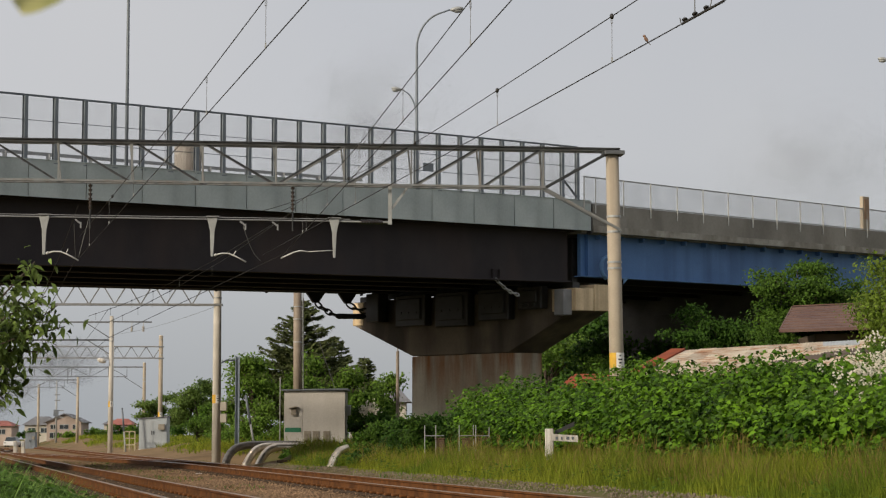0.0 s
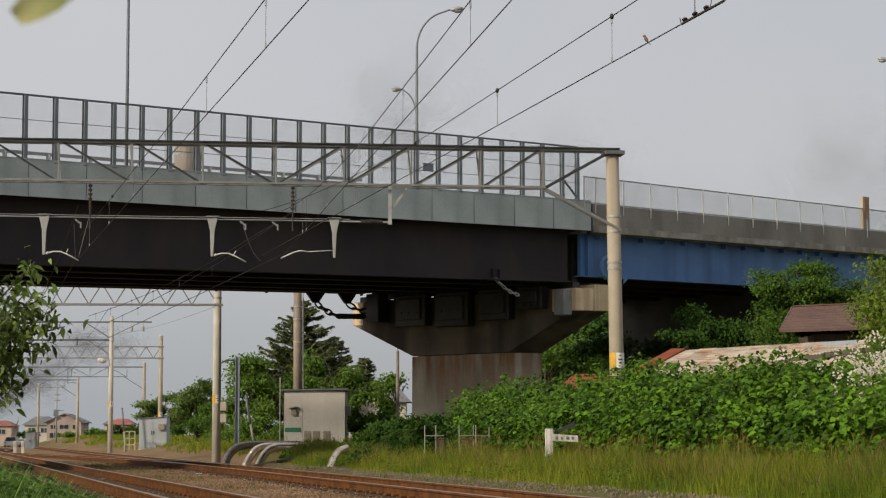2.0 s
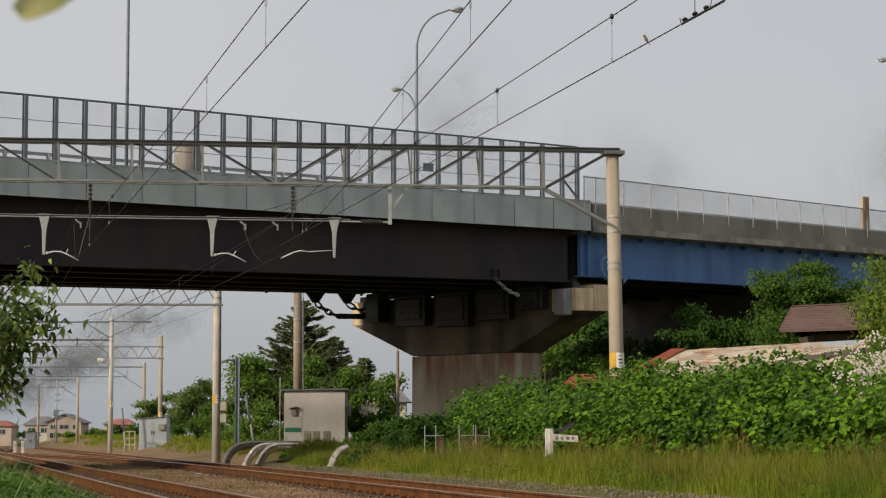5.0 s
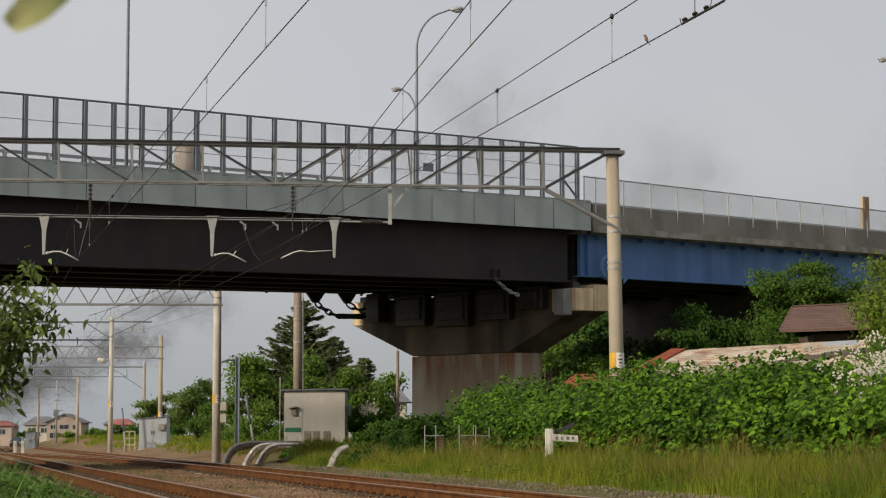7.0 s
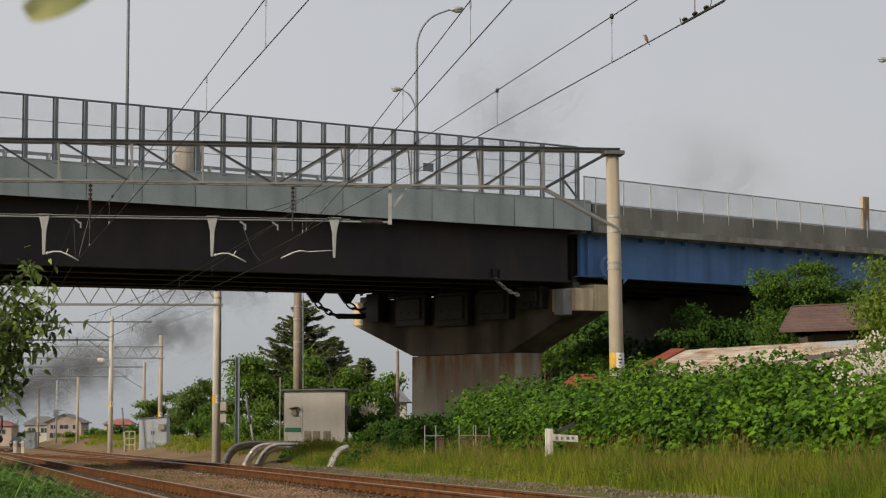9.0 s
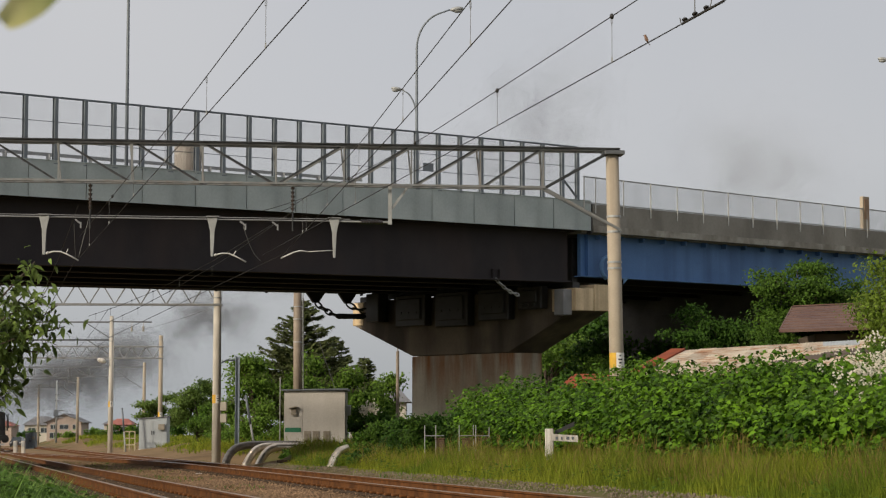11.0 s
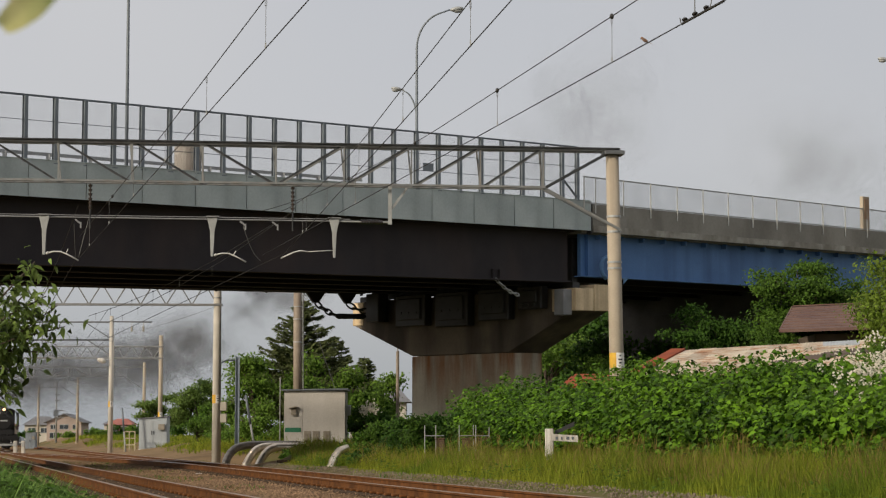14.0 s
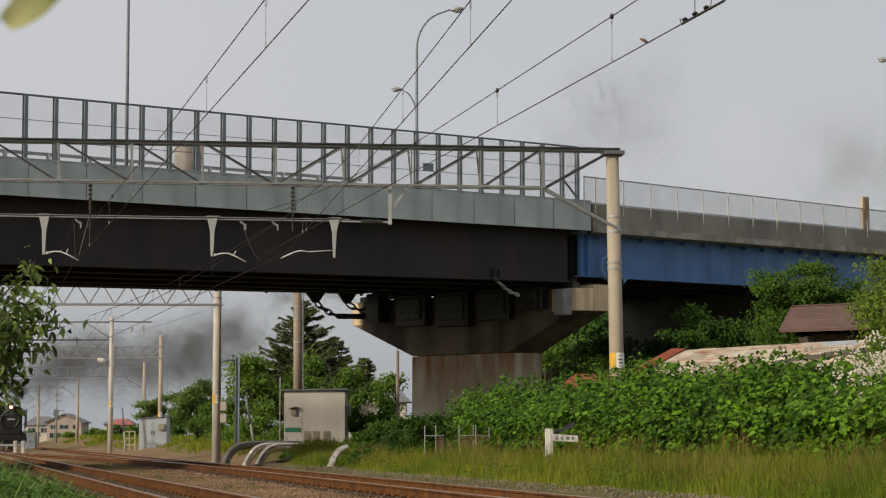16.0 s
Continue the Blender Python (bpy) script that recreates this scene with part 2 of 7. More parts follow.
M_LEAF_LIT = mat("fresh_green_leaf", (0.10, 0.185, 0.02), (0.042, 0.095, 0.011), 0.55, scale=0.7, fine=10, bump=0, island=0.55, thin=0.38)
# leaf of the farther trees, paled in its colour to imitate distance haze
M_LEAF_FAR = mat("hazed_far_leaf", (0.17, 0.25, 0.06), (0.10, 0.165, 0.035), 0.55, scale=0.6, fine=10, bump=0, island=0.45, thin=0.45)
M_SAPLING = mat("sapling_leaf", (0.20, 0.28, 0.07), (0.05, 0.08, 0.018), 0.4, scale=3, fine=40, bump=0, island=0.75, thin=0.4)
# dark leaf; near the bridge it also carries the bridge's shade as colour
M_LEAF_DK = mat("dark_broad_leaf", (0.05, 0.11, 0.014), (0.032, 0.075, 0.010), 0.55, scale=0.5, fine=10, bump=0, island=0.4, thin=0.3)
M_LEAF_YL = mat("yellow_green_leaf", (0.155, 0.225, 0.028), (0.09, 0.14, 0.016), 0.5, scale=0.6, fine=10, bump=0, island=0.45, thin=0.4)
M_KNOT = mat("knotweed_leaf", (0.11, 0.215, 0.012), (0.036, 0.088, 0.008), 0.5, scale=0.9, fine=10, bump=0, island=0.7, thin=0.28)
M_NEEDLE = mat("spruce_needle", (0.16, 0.185, 0.075), (0.09, 0.115, 0.04), 0.7, scale=0.6, fine=12, bump=0, island=0.45, thin=0.3)
M_GRASS = mat("meadow_grass", (0.26, 0.275, 0.027), (0.10, 0.16, 0.015), 0.6, scale=0.4, fine=8, bump=0, island=0.5, thin=0.4)
M_WEED = mat("rank_grass", (0.21, 0.34, 0.085), (0.06, 0.125, 0.022), 0.5, scale=2.5, fine=20, bump=0, island=0.65, thin=0.35)
M_GRASS_DRY = mat("seed_heads", (0.26, 0.20, 0.065), (0.19, 0.135, 0.045), 0.8, scale=0.5, fine=8, bump=0, island=0.4, thin=0.35)
M_RUSTBOX = mat("rusted_sheet", (0.13, 0.078, 0.047), (0.07, 0.043, 0.028), 0.85, scale=4, fine=30, bump=0.2)
M_FLOWER = mat("white_blossom", (0.80, 0.75, 0.64), None, 0.7, bump=0, thin=0.3)
M_LOCO = mat("locomotive_black", (0.013, 0.0125, 0.0125), (0.009, 0.0085, 0.0085), 0.42, 0.1, scale=1.5, fine=25, bump=0.05)
M_HEADLIGHT = glow("headlight_glow", (1.0, 0.5, 0.3), 2.2)
M_CAR_WHITE = mat("white_car_paint", (0.75, 0.75, 0.74), (0.7, 0.7, 0.7), 0.3, scale=1, bump=0, coat=0.5)
M_CAR_DARK = mat("dark_car_paint", (0.03, 0.032, 0.036), (0.025, 0.026, 0.03), 0.3, scale=1, bump=0, coat=0.5)
M_STEELBLUE = mat("blue_grey_steel", (0.27, 0.315, 0.36), (0.21, 0.25, 0.29), 0.55, 0.1, scale=2, fine=40, bump=0.05)
M_PALE_YELLOW = mat("faded_yellow_paint", (0.45, 0.40, 0.26), (0.34, 0.29, 0.18), 0.7, scale=6, bump=0.1)
M_TANK = mat("faded_tank_paint", (0.35, 0.325, 0.295), (0.26, 0.235, 0.21), 0.75, scale=2, fine=20, bump=0.1, streak=3, stain=(0.2, 0.15, 0.12), amount=0.4)
M_EDGE = mat("washed_concrete_edge", (0.40, 0.385, 0.34), (0.22, 0.205, 0.175), 0.9, scale=1.1, fine=10, bump=0.3, streak=1.5, stain=(0.14, 0.125, 0.1), amount=0.7, smear=0.4)
M_BLUE_LT = mat("light_blue_paint", (0.13, 0.26, 0.47), (0.10, 0.205, 0.39), 0.5, scale=1, fine=18, bump=0.05, spec=0.3)
M_BIRD = mat("brown_plumage", (0.25, 0.15, 0.10), (0.16, 0.10, 0.075), 0.8, scale=20, bump=0)


def leaf_mat():
    m = mat("young_leaf", (0.60, 0.56, 0.28), (0.46, 0.46, 0.2), 0.6, scale=30, fine=120, bump=0.05, thin=0.45)
    n, l = m.node_tree.nodes, m.node_tree.links
    hsv = next(x for x in n if x.type == "HUE_SAT")
    src = hsv.inputs["Color"].links[0].from_socket
    tc, sep, mr, mx = n.new("ShaderNodeTexCoord"), n.new("ShaderNodeSeparateXYZ"), n.new("ShaderNodeMapRange"), n.new("ShaderNodeMix")
    mx.data_type = "RGBA"
    mr.inputs["From Min"].default_value, mr.inputs["From Max"].default_value = 0.012, 0.045
    l.new(tc.outputs["Object"], sep.inputs["Vector"])
    l.new(sep.outputs["X"], mr.inputs["Value"])
    l.new(mr.outputs["Result"], mx.inputs["Factor"])
    l.new(src, mx.inputs["A"])
    mx.inputs["B"].default_value = (0.11, 0.16, 0.05, 1)
    l.new(mx.outputs["Result"], hsv.inputs["Color"])
    return m


M_NEARLEAF = leaf_mat()


def clear_mat(name, colour, cover, scale):
    """A see-through sheet that holds back a little light, unevenly by grime."""
    m = bpy.data.materials.new(name)
    m.use_nodes = True
    n, l = m.node_tree.nodes, m.node_tree.links
    p = n["Principled BSDF"]
    p.inputs["Base Color"].default_value, p.inputs["Roughness"].default_value = (*colour, 1), 0.5
    tc, no, mr = n.new("ShaderNodeTexCoord"), n.new("ShaderNodeTexNoise"), n.new("ShaderNodeMapRange")
    no.inputs["Scale"].default_value, no.inputs["Detail"].default_value = scale, 4
    mr.inputs["To Min"].default_value, mr.inputs["To Max"].default_value = cover * 0.6, cover * 1.4
    tr, mx = n.new("ShaderNodeBsdfTransparent"), n.new("ShaderNodeMixShader")
    l.new(tc.outputs["Object"], no.inputs["Vector"])
    l.new(no.outputs["Fac"], mr.inputs["Value"])
    l.new(mr.outputs["Result"], mx.inputs["Fac"])
    l.new(tr.outputs["BSDF"], mx.inputs[1])
    l.new(p.outputs["BSDF"], mx.inputs[2])
    l.new(mx.outputs["Shader"], n["Material Output"].inputs["Surface"])
    return m


M_SCREEN = clear_mat("clear_screen_sheet", (0.2, 0.205, 0.2), 0.10, 1.5)
M_NETTING = clear_mat("fine_wire_netting", (0.24, 0.245, 0.24), 0.17, 1.2)


# ---- mesh helpers ----
def V(*a):
    return Vector(a)


def box(bm, lo, hi):
    """An upright box between two corners."""
    lo, hi = Vector(lo), Vector(hi)
    bmesh.ops.create_cube(bm, size=1, matrix=Matrix.LocRotScale((lo + hi) / 2, None, hi - lo))


def beam(bm, p, q, w, h, up=(0, 0, 1)):
    """A square bar from p to q, w across and h along up."""
    p, q, up = Vector(p), Vector(q), Vector(up)
    y = (q - p).normalized()
    if abs(y.dot(up)) > 0.99:
        up = Vector((1, 0, 0))
    x = y.cross(up).normalized()
    z = x.cross(y)
    m = Matrix((x, y, z)).transposed().to_4x4()
    m.translation = (p + q) / 2
    bmesh.ops.create_cube(bm, size=1, matrix=m @ Matrix.Diagonal((w, (q - p).length, h, 1)))


def rod(bm, p, q, r0, r1=None, n=10):
    """A round bar from p to q, tapering from r0 to r1."""
    p, q = Vector(p), Vector(q)
    d = q - p
    m = Matrix.Translation((p + q) / 2) @ d.to_track_quat("Z", "Y").to_matrix().to_4x4()
    bmesh.ops.create_cone(bm, cap_ends=True, segments=n, radius1=r0, radius2=r0 if r1 is None else r1, depth=d.length, matrix=m)


def tube(bm, pts, r, n=8):
    """A round tube along points; r a number or a list."""
    pts = [Vector(p) for p in pts]
    rs = r if isinstance(r, (list, tuple)) else [r] * len(pts)
    rings = []
    side = None
    for i, p in enumerate(pts):
        d = (pts[min(i + 1, len(pts) - 1)] - pts[max(i - 1, 0)]).normalized()
        if side is None:
            side = d.orthogonal().normalized()
        side = (side - d * side.dot(d)).normalized()
        o = d.cross(side)
        rings.append([bm.verts.new(p + (side * math.cos(a) + o * math.sin(a)) * rs[i]) for a in [2 * math.pi * k / n for k in range(n)]])
    for a, b in zip(rings, rings[1:]):
        for k in range(n):
            bm.faces.new((a[k], a[(k + 1) % n], b[(k + 1) % n], b[k]))
    bm.faces.new(rings[0][::-1])
    bm.faces.new(rings[-1])


def ball(bm, c, r, sub=1, squash=(1, 1, 1)):
    bmesh.ops.create_icosphere(bm, subdivisions=sub, radius=1, matrix=Matrix.LocRotScale(Vector(c), None, Vector(squash) * r))


def prism(bm, outline, m, depth):
    """A flat outline in x/z, extruded depth along y, placed by m."""
    a = [bm.verts.new(m @ Vector((x, 0, z))) for x, z in outline]
    b = [bm.verts.new(m @ Vector((x, depth, z))) for x, z in outline]
    k = len(a)
    bm.faces.new(a)
    bm.faces.new(b[::-1])
    for i in range(k):
        bm.faces.new((a[i], b[i], b[(i + 1) % k], a[(i + 1) % k]))


def mesh_of(name, bm, material, smooth=False, bevel=0.0):
    if bevel:
        bmesh.ops.bevel(bm, geom=list(bm.edges), offset=bevel, segments=1, affect="EDGES", clamp_overlap=True)
    bmesh.ops.recalc_face_normals(bm, faces=bm.faces)
    me = bpy.data.meshes.new(name)
    bm.to_mesh(me)
    bm.free()
    me.materials.append(material)
    if smooth:
        me.polygons.foreach_set("use_smooth", [len(p.vertices) < 5 for p in me.polygons])
    return me


def part(name, bm, material, parent, label="", smooth=False, bevel=0.0):
    ob = new(name, mesh_of(name, bm, material, smooth, bevel))
    ob.parent = parent
    return tagged(ob, label)


def thing(name, label, category, group="", kind="", at=(0, 0, 0)):
    ob = new(name)
    ob.location = at
    return tagged(ob, label, category, group, kind)


def piece(name, me, parent, m):
    """A repeated part that shares its mesh."""
    ob = new(name, me)
    ob.parent = parent
    ob.matrix_basis = m
    return ob


def raw(name, verts, faces, material, smooth=False):
    me = bpy.data.meshes.new(name)
    me.from_pydata(verts, [], faces)
    me.materials.append(material)
    if smooth:
        me.polygons.foreach_set("use_smooth", [True] * len(me.polygons))
    return new(name, me)


def smooth01(x):
    x = min(1.0, max(0.0, x))
    return x * x * (3 - 2 * x)


# ---- plan: tracks run away to the left, the road bridge crosses them ----
FAR_DIR, FAR_N = V(-0.2139, 0.9769, 0), V(0.9769, 0.2139, 0)


def offset(x, y):
    return 0.9769 * x + 0.2139 * y


def ground_z(x, y):
    o = offset(x, y)
    y, z = max(y, 1.0), -0.24
    if o > 8.6:
        z += 0.20 * smooth01((o - 8.6) / 0.9)
        z += smooth01((o - 9.6) / 4) * (0.5 * smooth01((y - 58) / 26) + 0.0032 * max(0, min(y, 360) - 110))
    if o < 1.5:
        z -= 0.25 * smooth01((1.5 - o) / 3) * smooth01((60 - y) / 30)
    # hollow beside the track where the pipes go down
    dip = smooth01((-5.6 - x) / 0.9) * smooth01((y - 64) / 8) * (1 - smooth01((y - 92.5) / 2.5)) * smooth01((o - 8.4) / 0.5)
    z += (-0.38 - z) * dip
    return z + 0.03 * noise.noise((x * 0.5, y * 0.5, 0))


def make_ground():
    xs = [-2600, -1200, -600, -300, -180, -120] + [-90 + 2.5 * i for i in range(29)] + [-19 + 0.7 * i for i in range(28)] + [2.5 * i for i in range(25)] + [75, 100, 150, 300, 600, 1200, 2600]
    ys = [-600, -200, -60, -20] + [-5 + 2.5 * i for i in range(26)] + [60 + 1.1 * i for i in range(37)] + [102.5 + 2.5 * i for i in range(18)] + [150 + 8 * i for i in range(26)] + [380, 450, 600, 900, 1500, 2600, 4200]
    vs = [(x, y, ground_z(x, y)) for y in ys for x in xs]
    k = len(xs)
    fs = [(j * k + i, j * k + i + 1, (j + 1) * k + i + 1, (j + 1) * k + i) for j in range(len(ys) - 1) for i in range(k - 1)]
    tagged(raw("ground", vs, fs, M_GROUND, True), "rough grassy ground beside a railway line", "ground", kind="structure")


make_ground()


def make_dirt():
    """Bare brown earth around and beside the tracks, with ragged edges."""
    vs, fs = [], []
    ys = [12 + 2.5 * i for i in range(130)]
    k = 15
    for y in ys:
        wide = 9.0 + 3.4 * smooth01((y - 71) / 7) + 2.1 * smooth01((y - 92) / 30) + 1.6 * noise.noise((y * 0.11, 0, 7)) * smooth01((y - 80) / 20)
        left = -2.6 - 6 * smooth01((y - 60) / 60) + 0.8 * noise.noise((y * 0.2, 3, 7))
        for i in range(k):
            o = left + (wide - left) * i / (k - 1)
            x = (o - 0.2139 * y) / 0.9769
            edge = 0.05 if i in (0, k - 1) else 0.0
            vs.append((x, y, ground_z(x, y) + 0.025 + 0.07 * smooth01((y - 85) / 20) - edge * (1 + 2.5 * smooth01((y - 85) / 20))))
    for j in range(len(ys) - 1):
        for i in range(k - 1):
            fs.append((j * k + i, j * k + i + 1, (j + 1) * k + i + 1, (j + 1) * k + i))
    tagged(raw("dirt_bed", vs, fs, M_DIRT, True), "bare brown dirt and gravel around the tracks", "dirt", kind="structure")


make_dirt()


# track centre lines, as points in plan
def far_line(y):
    return Vector((-0.58 + 36.35 * 0.219 - 0.219 * y, y, 0))


def near_line(y):
    x = -7.54 - 0.55 + 49.31 * 0.2356 - 0.2356 * y
    if y > 140:
        x += 0.065 * (min(y, 187) - 140)
    if y > 187:
        x -= 0.0114 * (y - 187)
    return Vector((x, y, 0))


def rail_path(line, side, y0, y1, step=4.0):
    pts, y = [], y0
    while y <= y1 + 0.01:
        d = (line(y + 0.5) - line(y - 0.5)).normalized()
        pts.append(line(y) + Vector((d.y, -d.x, 0)) * side * 0.5665)
        y += step
    return pts


RAIL_PROFILE = [(-0.062, -0.153), (0.062, -0.153), (0.062, -0.143), (0.012, -0.125), (0.009, -0.045), (0.032, -0.036), (0.032, -0.008)]
RAIL_PROFILE = RAIL_PROFILE + [(-x, z) for x, z in RAIL_PROFILE[:1:-1]]
HEAD_PROFILE = [(-0.032, -0.008), (0.032, -0.008), (0.026, 0.0), (-0.026, 0.0)]


def sweep(bm, pts, profile):
    rings = []
    for i, p in enumerate(pts):
        d = (pts[min(i + 1, len(pts) - 1)] - pts[max(i - 1, 0)]).normalized()
        n = Vector((d.y, -d.x, 0))
        rings.append([bm.verts.new(p + n * x + Vector((0, 0, z))) for x, z in profile])
    k = len(profile)
    for a, b in zip(rings, rings[1:]):
        for i in range(k):
            bm.faces.new((a[i], a[(i + 1) % k], b[(i + 1) % k], b[i]))
    bm.faces.new(rings[0])
    bm.faces.new(rings[-1][::-1])


def make_track(line, y0, y1, label):
    tr = thing("railway_track", label, "railway track", "tracks under the bridge")
    for side in (-1, 1):
        pts = rail_path(line, side, y0, y1)
        bm = bmesh.new()
        sweep(bm, pts, RAIL_PROFILE)
        r = part("rail", bm, M_RAIL, tr, "rust-brown steel rail")
        bm = bmesh.new()
        sweep(bm, pts, HEAD_PROFILE)
        part("rail_head", bm, M_RAILTOP, r, "worn bright running surface")
    bm = bmesh.new()
    box(bm, (-1.0, -0.1, -0.30), (1.0, 0.1, -0.157))
    sleeper = mesh_of("sleeper", bm, M_SLEEPER, bevel=0.012)
    bm = bmesh.new()
    box(bm, (-0.05, -0.07, -0.157), (0.05, 0.07, -0.115))
    clip = mesh_of("rail_clip", bm, M_RAIL, bevel=0.01)
    y = y0 + 0.3
    count = 0
    while y < y1 and count < 150:
        d = (line(y + 0.5) - line(y - 0.5)).normalized()
        m = Matrix.Translation(line(y)) @ Matrix.Rotation(math.atan2(d.y, d.x) - math.pi / 2, 4, "Z")
        piece("sleeper", sleeper, tr, m)
        if y < 50:
            for e in (-0.6765, -0.4565, 0.4565, 0.6765):
                piece("rail_clip", clip, tr, m @ Matrix.Translation((e, 0, 0)))
        y += 0.62
        count += 1
    return tr


make_track(far_line, 14, 330, "rusty railway track with brown rails on stony ballast")
make_track(near_line, 14, 330, "railway track with worn rails beside tall grass")


def make_ballast(name, line, y0, y1, half):
    vs, fs = [], []
    ys = []
    y = y0
    while y <= y1:
        ys.append(y)
        y += 3
    prof = [(-half - 0.7, -0.45), (-half, -0.2), (-0.9, -0.19), (0, -0.2), (0.9, -0.19), (half, -0.2), (half + 0.7, -0.45)]
    for y in ys:
        d = (line(y + 0.5) - line(y - 0.5)).normalized()
        n = Vector((d.y, -d.x, 0))
        for o, z in prof:
            p = line(y) + n * o
            vs.append((p.x, p.y, z + 0.02 * noise.noise((p.x, p.y, 3))))
    k = len(prof)
    for j in range(len(ys) - 1):
        for i in range(k - 1):
            fs.append((j * k + i, j * k + i + 1, (j + 1) * k + i + 1, (j + 1) * k + i))
    tagged(raw(name, vs, fs, M_BALLAST), "brown crushed stone bed under the rails", "ballast", kind="structure")


make_ballast("ballast_bed", far_line, 10, 330, 1.75)
make_ballast("ballast_bed", near_line, 10, 330, 1.75)


def make_crossover():
    """Turnout rails that leave one track for the other."""
    tr = thing("crossover_track", "rusty turnout rails linking the two tracks", "railway track", "tracks under the bridge")

    def line(y):
        k = smooth01((y - 62) / 85)
        return far_line(y) * (1 - k) + near_line(y) * k
    for side in (-1, 1):
        bm = bmesh.new()
        sweep(bm, rail_path(line, side, 66, 142), RAIL_PROFILE)
        r = part("rail", bm, M_RAIL, tr, "rust-brown steel rail")
        bm = bmesh.new()
        sweep(bm, rail_path(line, side, 66, 142), HEAD_PROFILE)
        part("rail_head", bm, M_RAILTOP, r, "worn bright running surface")
    return line


cross_line = make_crossover()


# ---- the road bridge: t runs along it from the west, w across it away from the near side ----
BA, BW = V(0.7235, 0.6903, 0), V(-0.6903, 0.7235, 0)
JOINT = 24.6
PANEL_END = 24.93


def bp(t, w, z):
    """A place on the bridge; z is taken at t = 0, on the road's own grade."""
    return V(-12.3, 65.5, 0) + BA * t + BW * w + V(0, 0, z + 0.024 * t)


def slab(bm, t0, t1, w0, w1, za0, za1, zb0, zb1):
    """A block along the bridge: bottom and top heights at each end."""
    c = [bp(t0, w0, za0), bp(t0, w1, za0), bp(t0, w1, za1), bp(t0, w0, za1), bp(t1, w0, zb0), bp(t1, w1, zb0), bp(t1, w1, zb1), bp(t1, w0, zb1)]
    v = [bm.verts.new(p) for p in c]
    for f in ((0, 1, 2, 3), (7, 6, 5, 4), (0, 4, 5, 1), (1, 5, 6, 2), (2, 6, 7, 3), (3, 7, 4, 0)):
        bm.faces.new([v[i] for i in f])


def slope_z(t):
    """How the right-hand span falls off from the left span's grade."""
    return -0.009 * (t - JOINT)


def make_bridge():
    br = thing("road_bridge", "steel girder road bridge, dark weathered span and blue painted span", "bridge")
    # decks
    bm = bmesh.new()
    slab(bm, -26, JOINT, 0.25, 13.1, 8.2, 8.5, 8.2, 8.5)
    part("deck", bm, M_WEATHER, br, "dark steel road deck")
    bm = bmesh.new()
    slab(bm, JOINT + 0.05, 75, 0.25, 13.1, 8.12, 8.5, 8.12 + slope_z(75), 8.5 + slope_z(75))
    part("deck", bm, M_CONC_PARA, br, "grey concrete road deck")
    # girders of the dark span, with flanges and web stiffeners
    for i, w in enumerate((0.75, 3.2, 5.65, 8.1, 10.55, 12.7)):
        bm = bmesh.new()
        e = (0, 0, 0, 0, 0.05, 0.14)[i]
        slab(bm, -26, JOINT - 0.25, w, w + 0.03, 6.05 + e, 8.2, 6.28 + e, 8.2)
        slab(bm, -26, JOINT - 0.25, w - 0.22, w + 0.25, 6.0 + e, 6.05 + e, 6.23 + e, 6.28 + e)
        slab(bm, -26, JOINT - 0.25, w - 0.2, w + 0.22, 8.15, 8.19, 8.15, 8.19)
        t = -25
        while t < JOINT:
            slab(bm, t, t + 0.02, w + 0.03, w + 0.2, 6.3, 8.0, 6.3, 8.0)
            t += 2.6
        g = part("girder", bm, M_WEATHER, br, "dark brown weathering-steel girder")
        if i == 0:
            for t in (20.2, 20.55):
                bm = bmesh.new()
                slab(bm, t, t + 0.05, w - 0.12, w, 6.28, 6.62, 6.28, 6.62)
                part("gusset", bm, M_WEATHER, g)
    # cross frames under the dark span
    for t in range(-24, 24, 6):
        bm = bmesh.new()
        slab(bm, t, t + 0.12, 0.8, 12.7, 7.2, 7.5, 7.2, 7.5)
        slab(bm, t, t + 0.12, 0.8, 12.7, 6.4, 6.55, 6.4, 6.55)
        part("cross_frame", bm, M_WEATHER, br)
    # girders of the blue span
    for i, w in enumerate((0.6, 3.2, 5.65, 8.1, 10.55, 12.7)):
        bm = bmesh.new()
        s75 = slope_z(75)
        slab(bm, JOINT + 0.2, 75, w, w + 0.03, 6.5, 8.12, 6.5 + s75, 8.12 + s75)
        slab(bm, JOINT + 0.2, 75, w - 0.17, w + 0.2, 6.46, 6.5, 6.46 + s75, 6.5 + s75)
        slab(bm, JOINT + 0.2, JOINT + 0.23, w - 0.16, w + 0.03, 6.5, 8.12, 6.5, 8.12)
        slab(bm, JOINT + 0.62, JOINT + 0.65, w - 0.16, w + 0.03, 6.5, 8.12, 6.5, 8.12)
        g = part("girder", bm, M_BLUE if i == 0 else M_WEATHER, br, "blue painted steel girder" if i == 0 else "dark inner girder")
        if i == 0:
            t = JOINT + 1.2
            while t < 60:
                bm = bmesh.new()
                slab(bm, t, t + 0.1, 0.35, w, 7.95 + slope_z(t), 8.12 + slope_z(t), 7.95 + slope_z(t), 8.12 + slope_z(t))
                part("bracket", bm, M_BLUE, g)
                t += 1.3
            bm = bmesh.new()
            tube(bm, [bp(JOINT + 1.75, 0.3, 7.25), bp(JOINT + 1.5, 0.3, 7.23), bp(JOINT + 1.32, 0.3, 7.15), bp(JOINT + 1.24, 0.3, 7.0), bp(JOINT + 1.22, 0.3, 6.75), bp(JOINT + 1.3, 0.3, 6.58), bp(JOINT + 1.5, 0.3, 6.4)], 0.09)
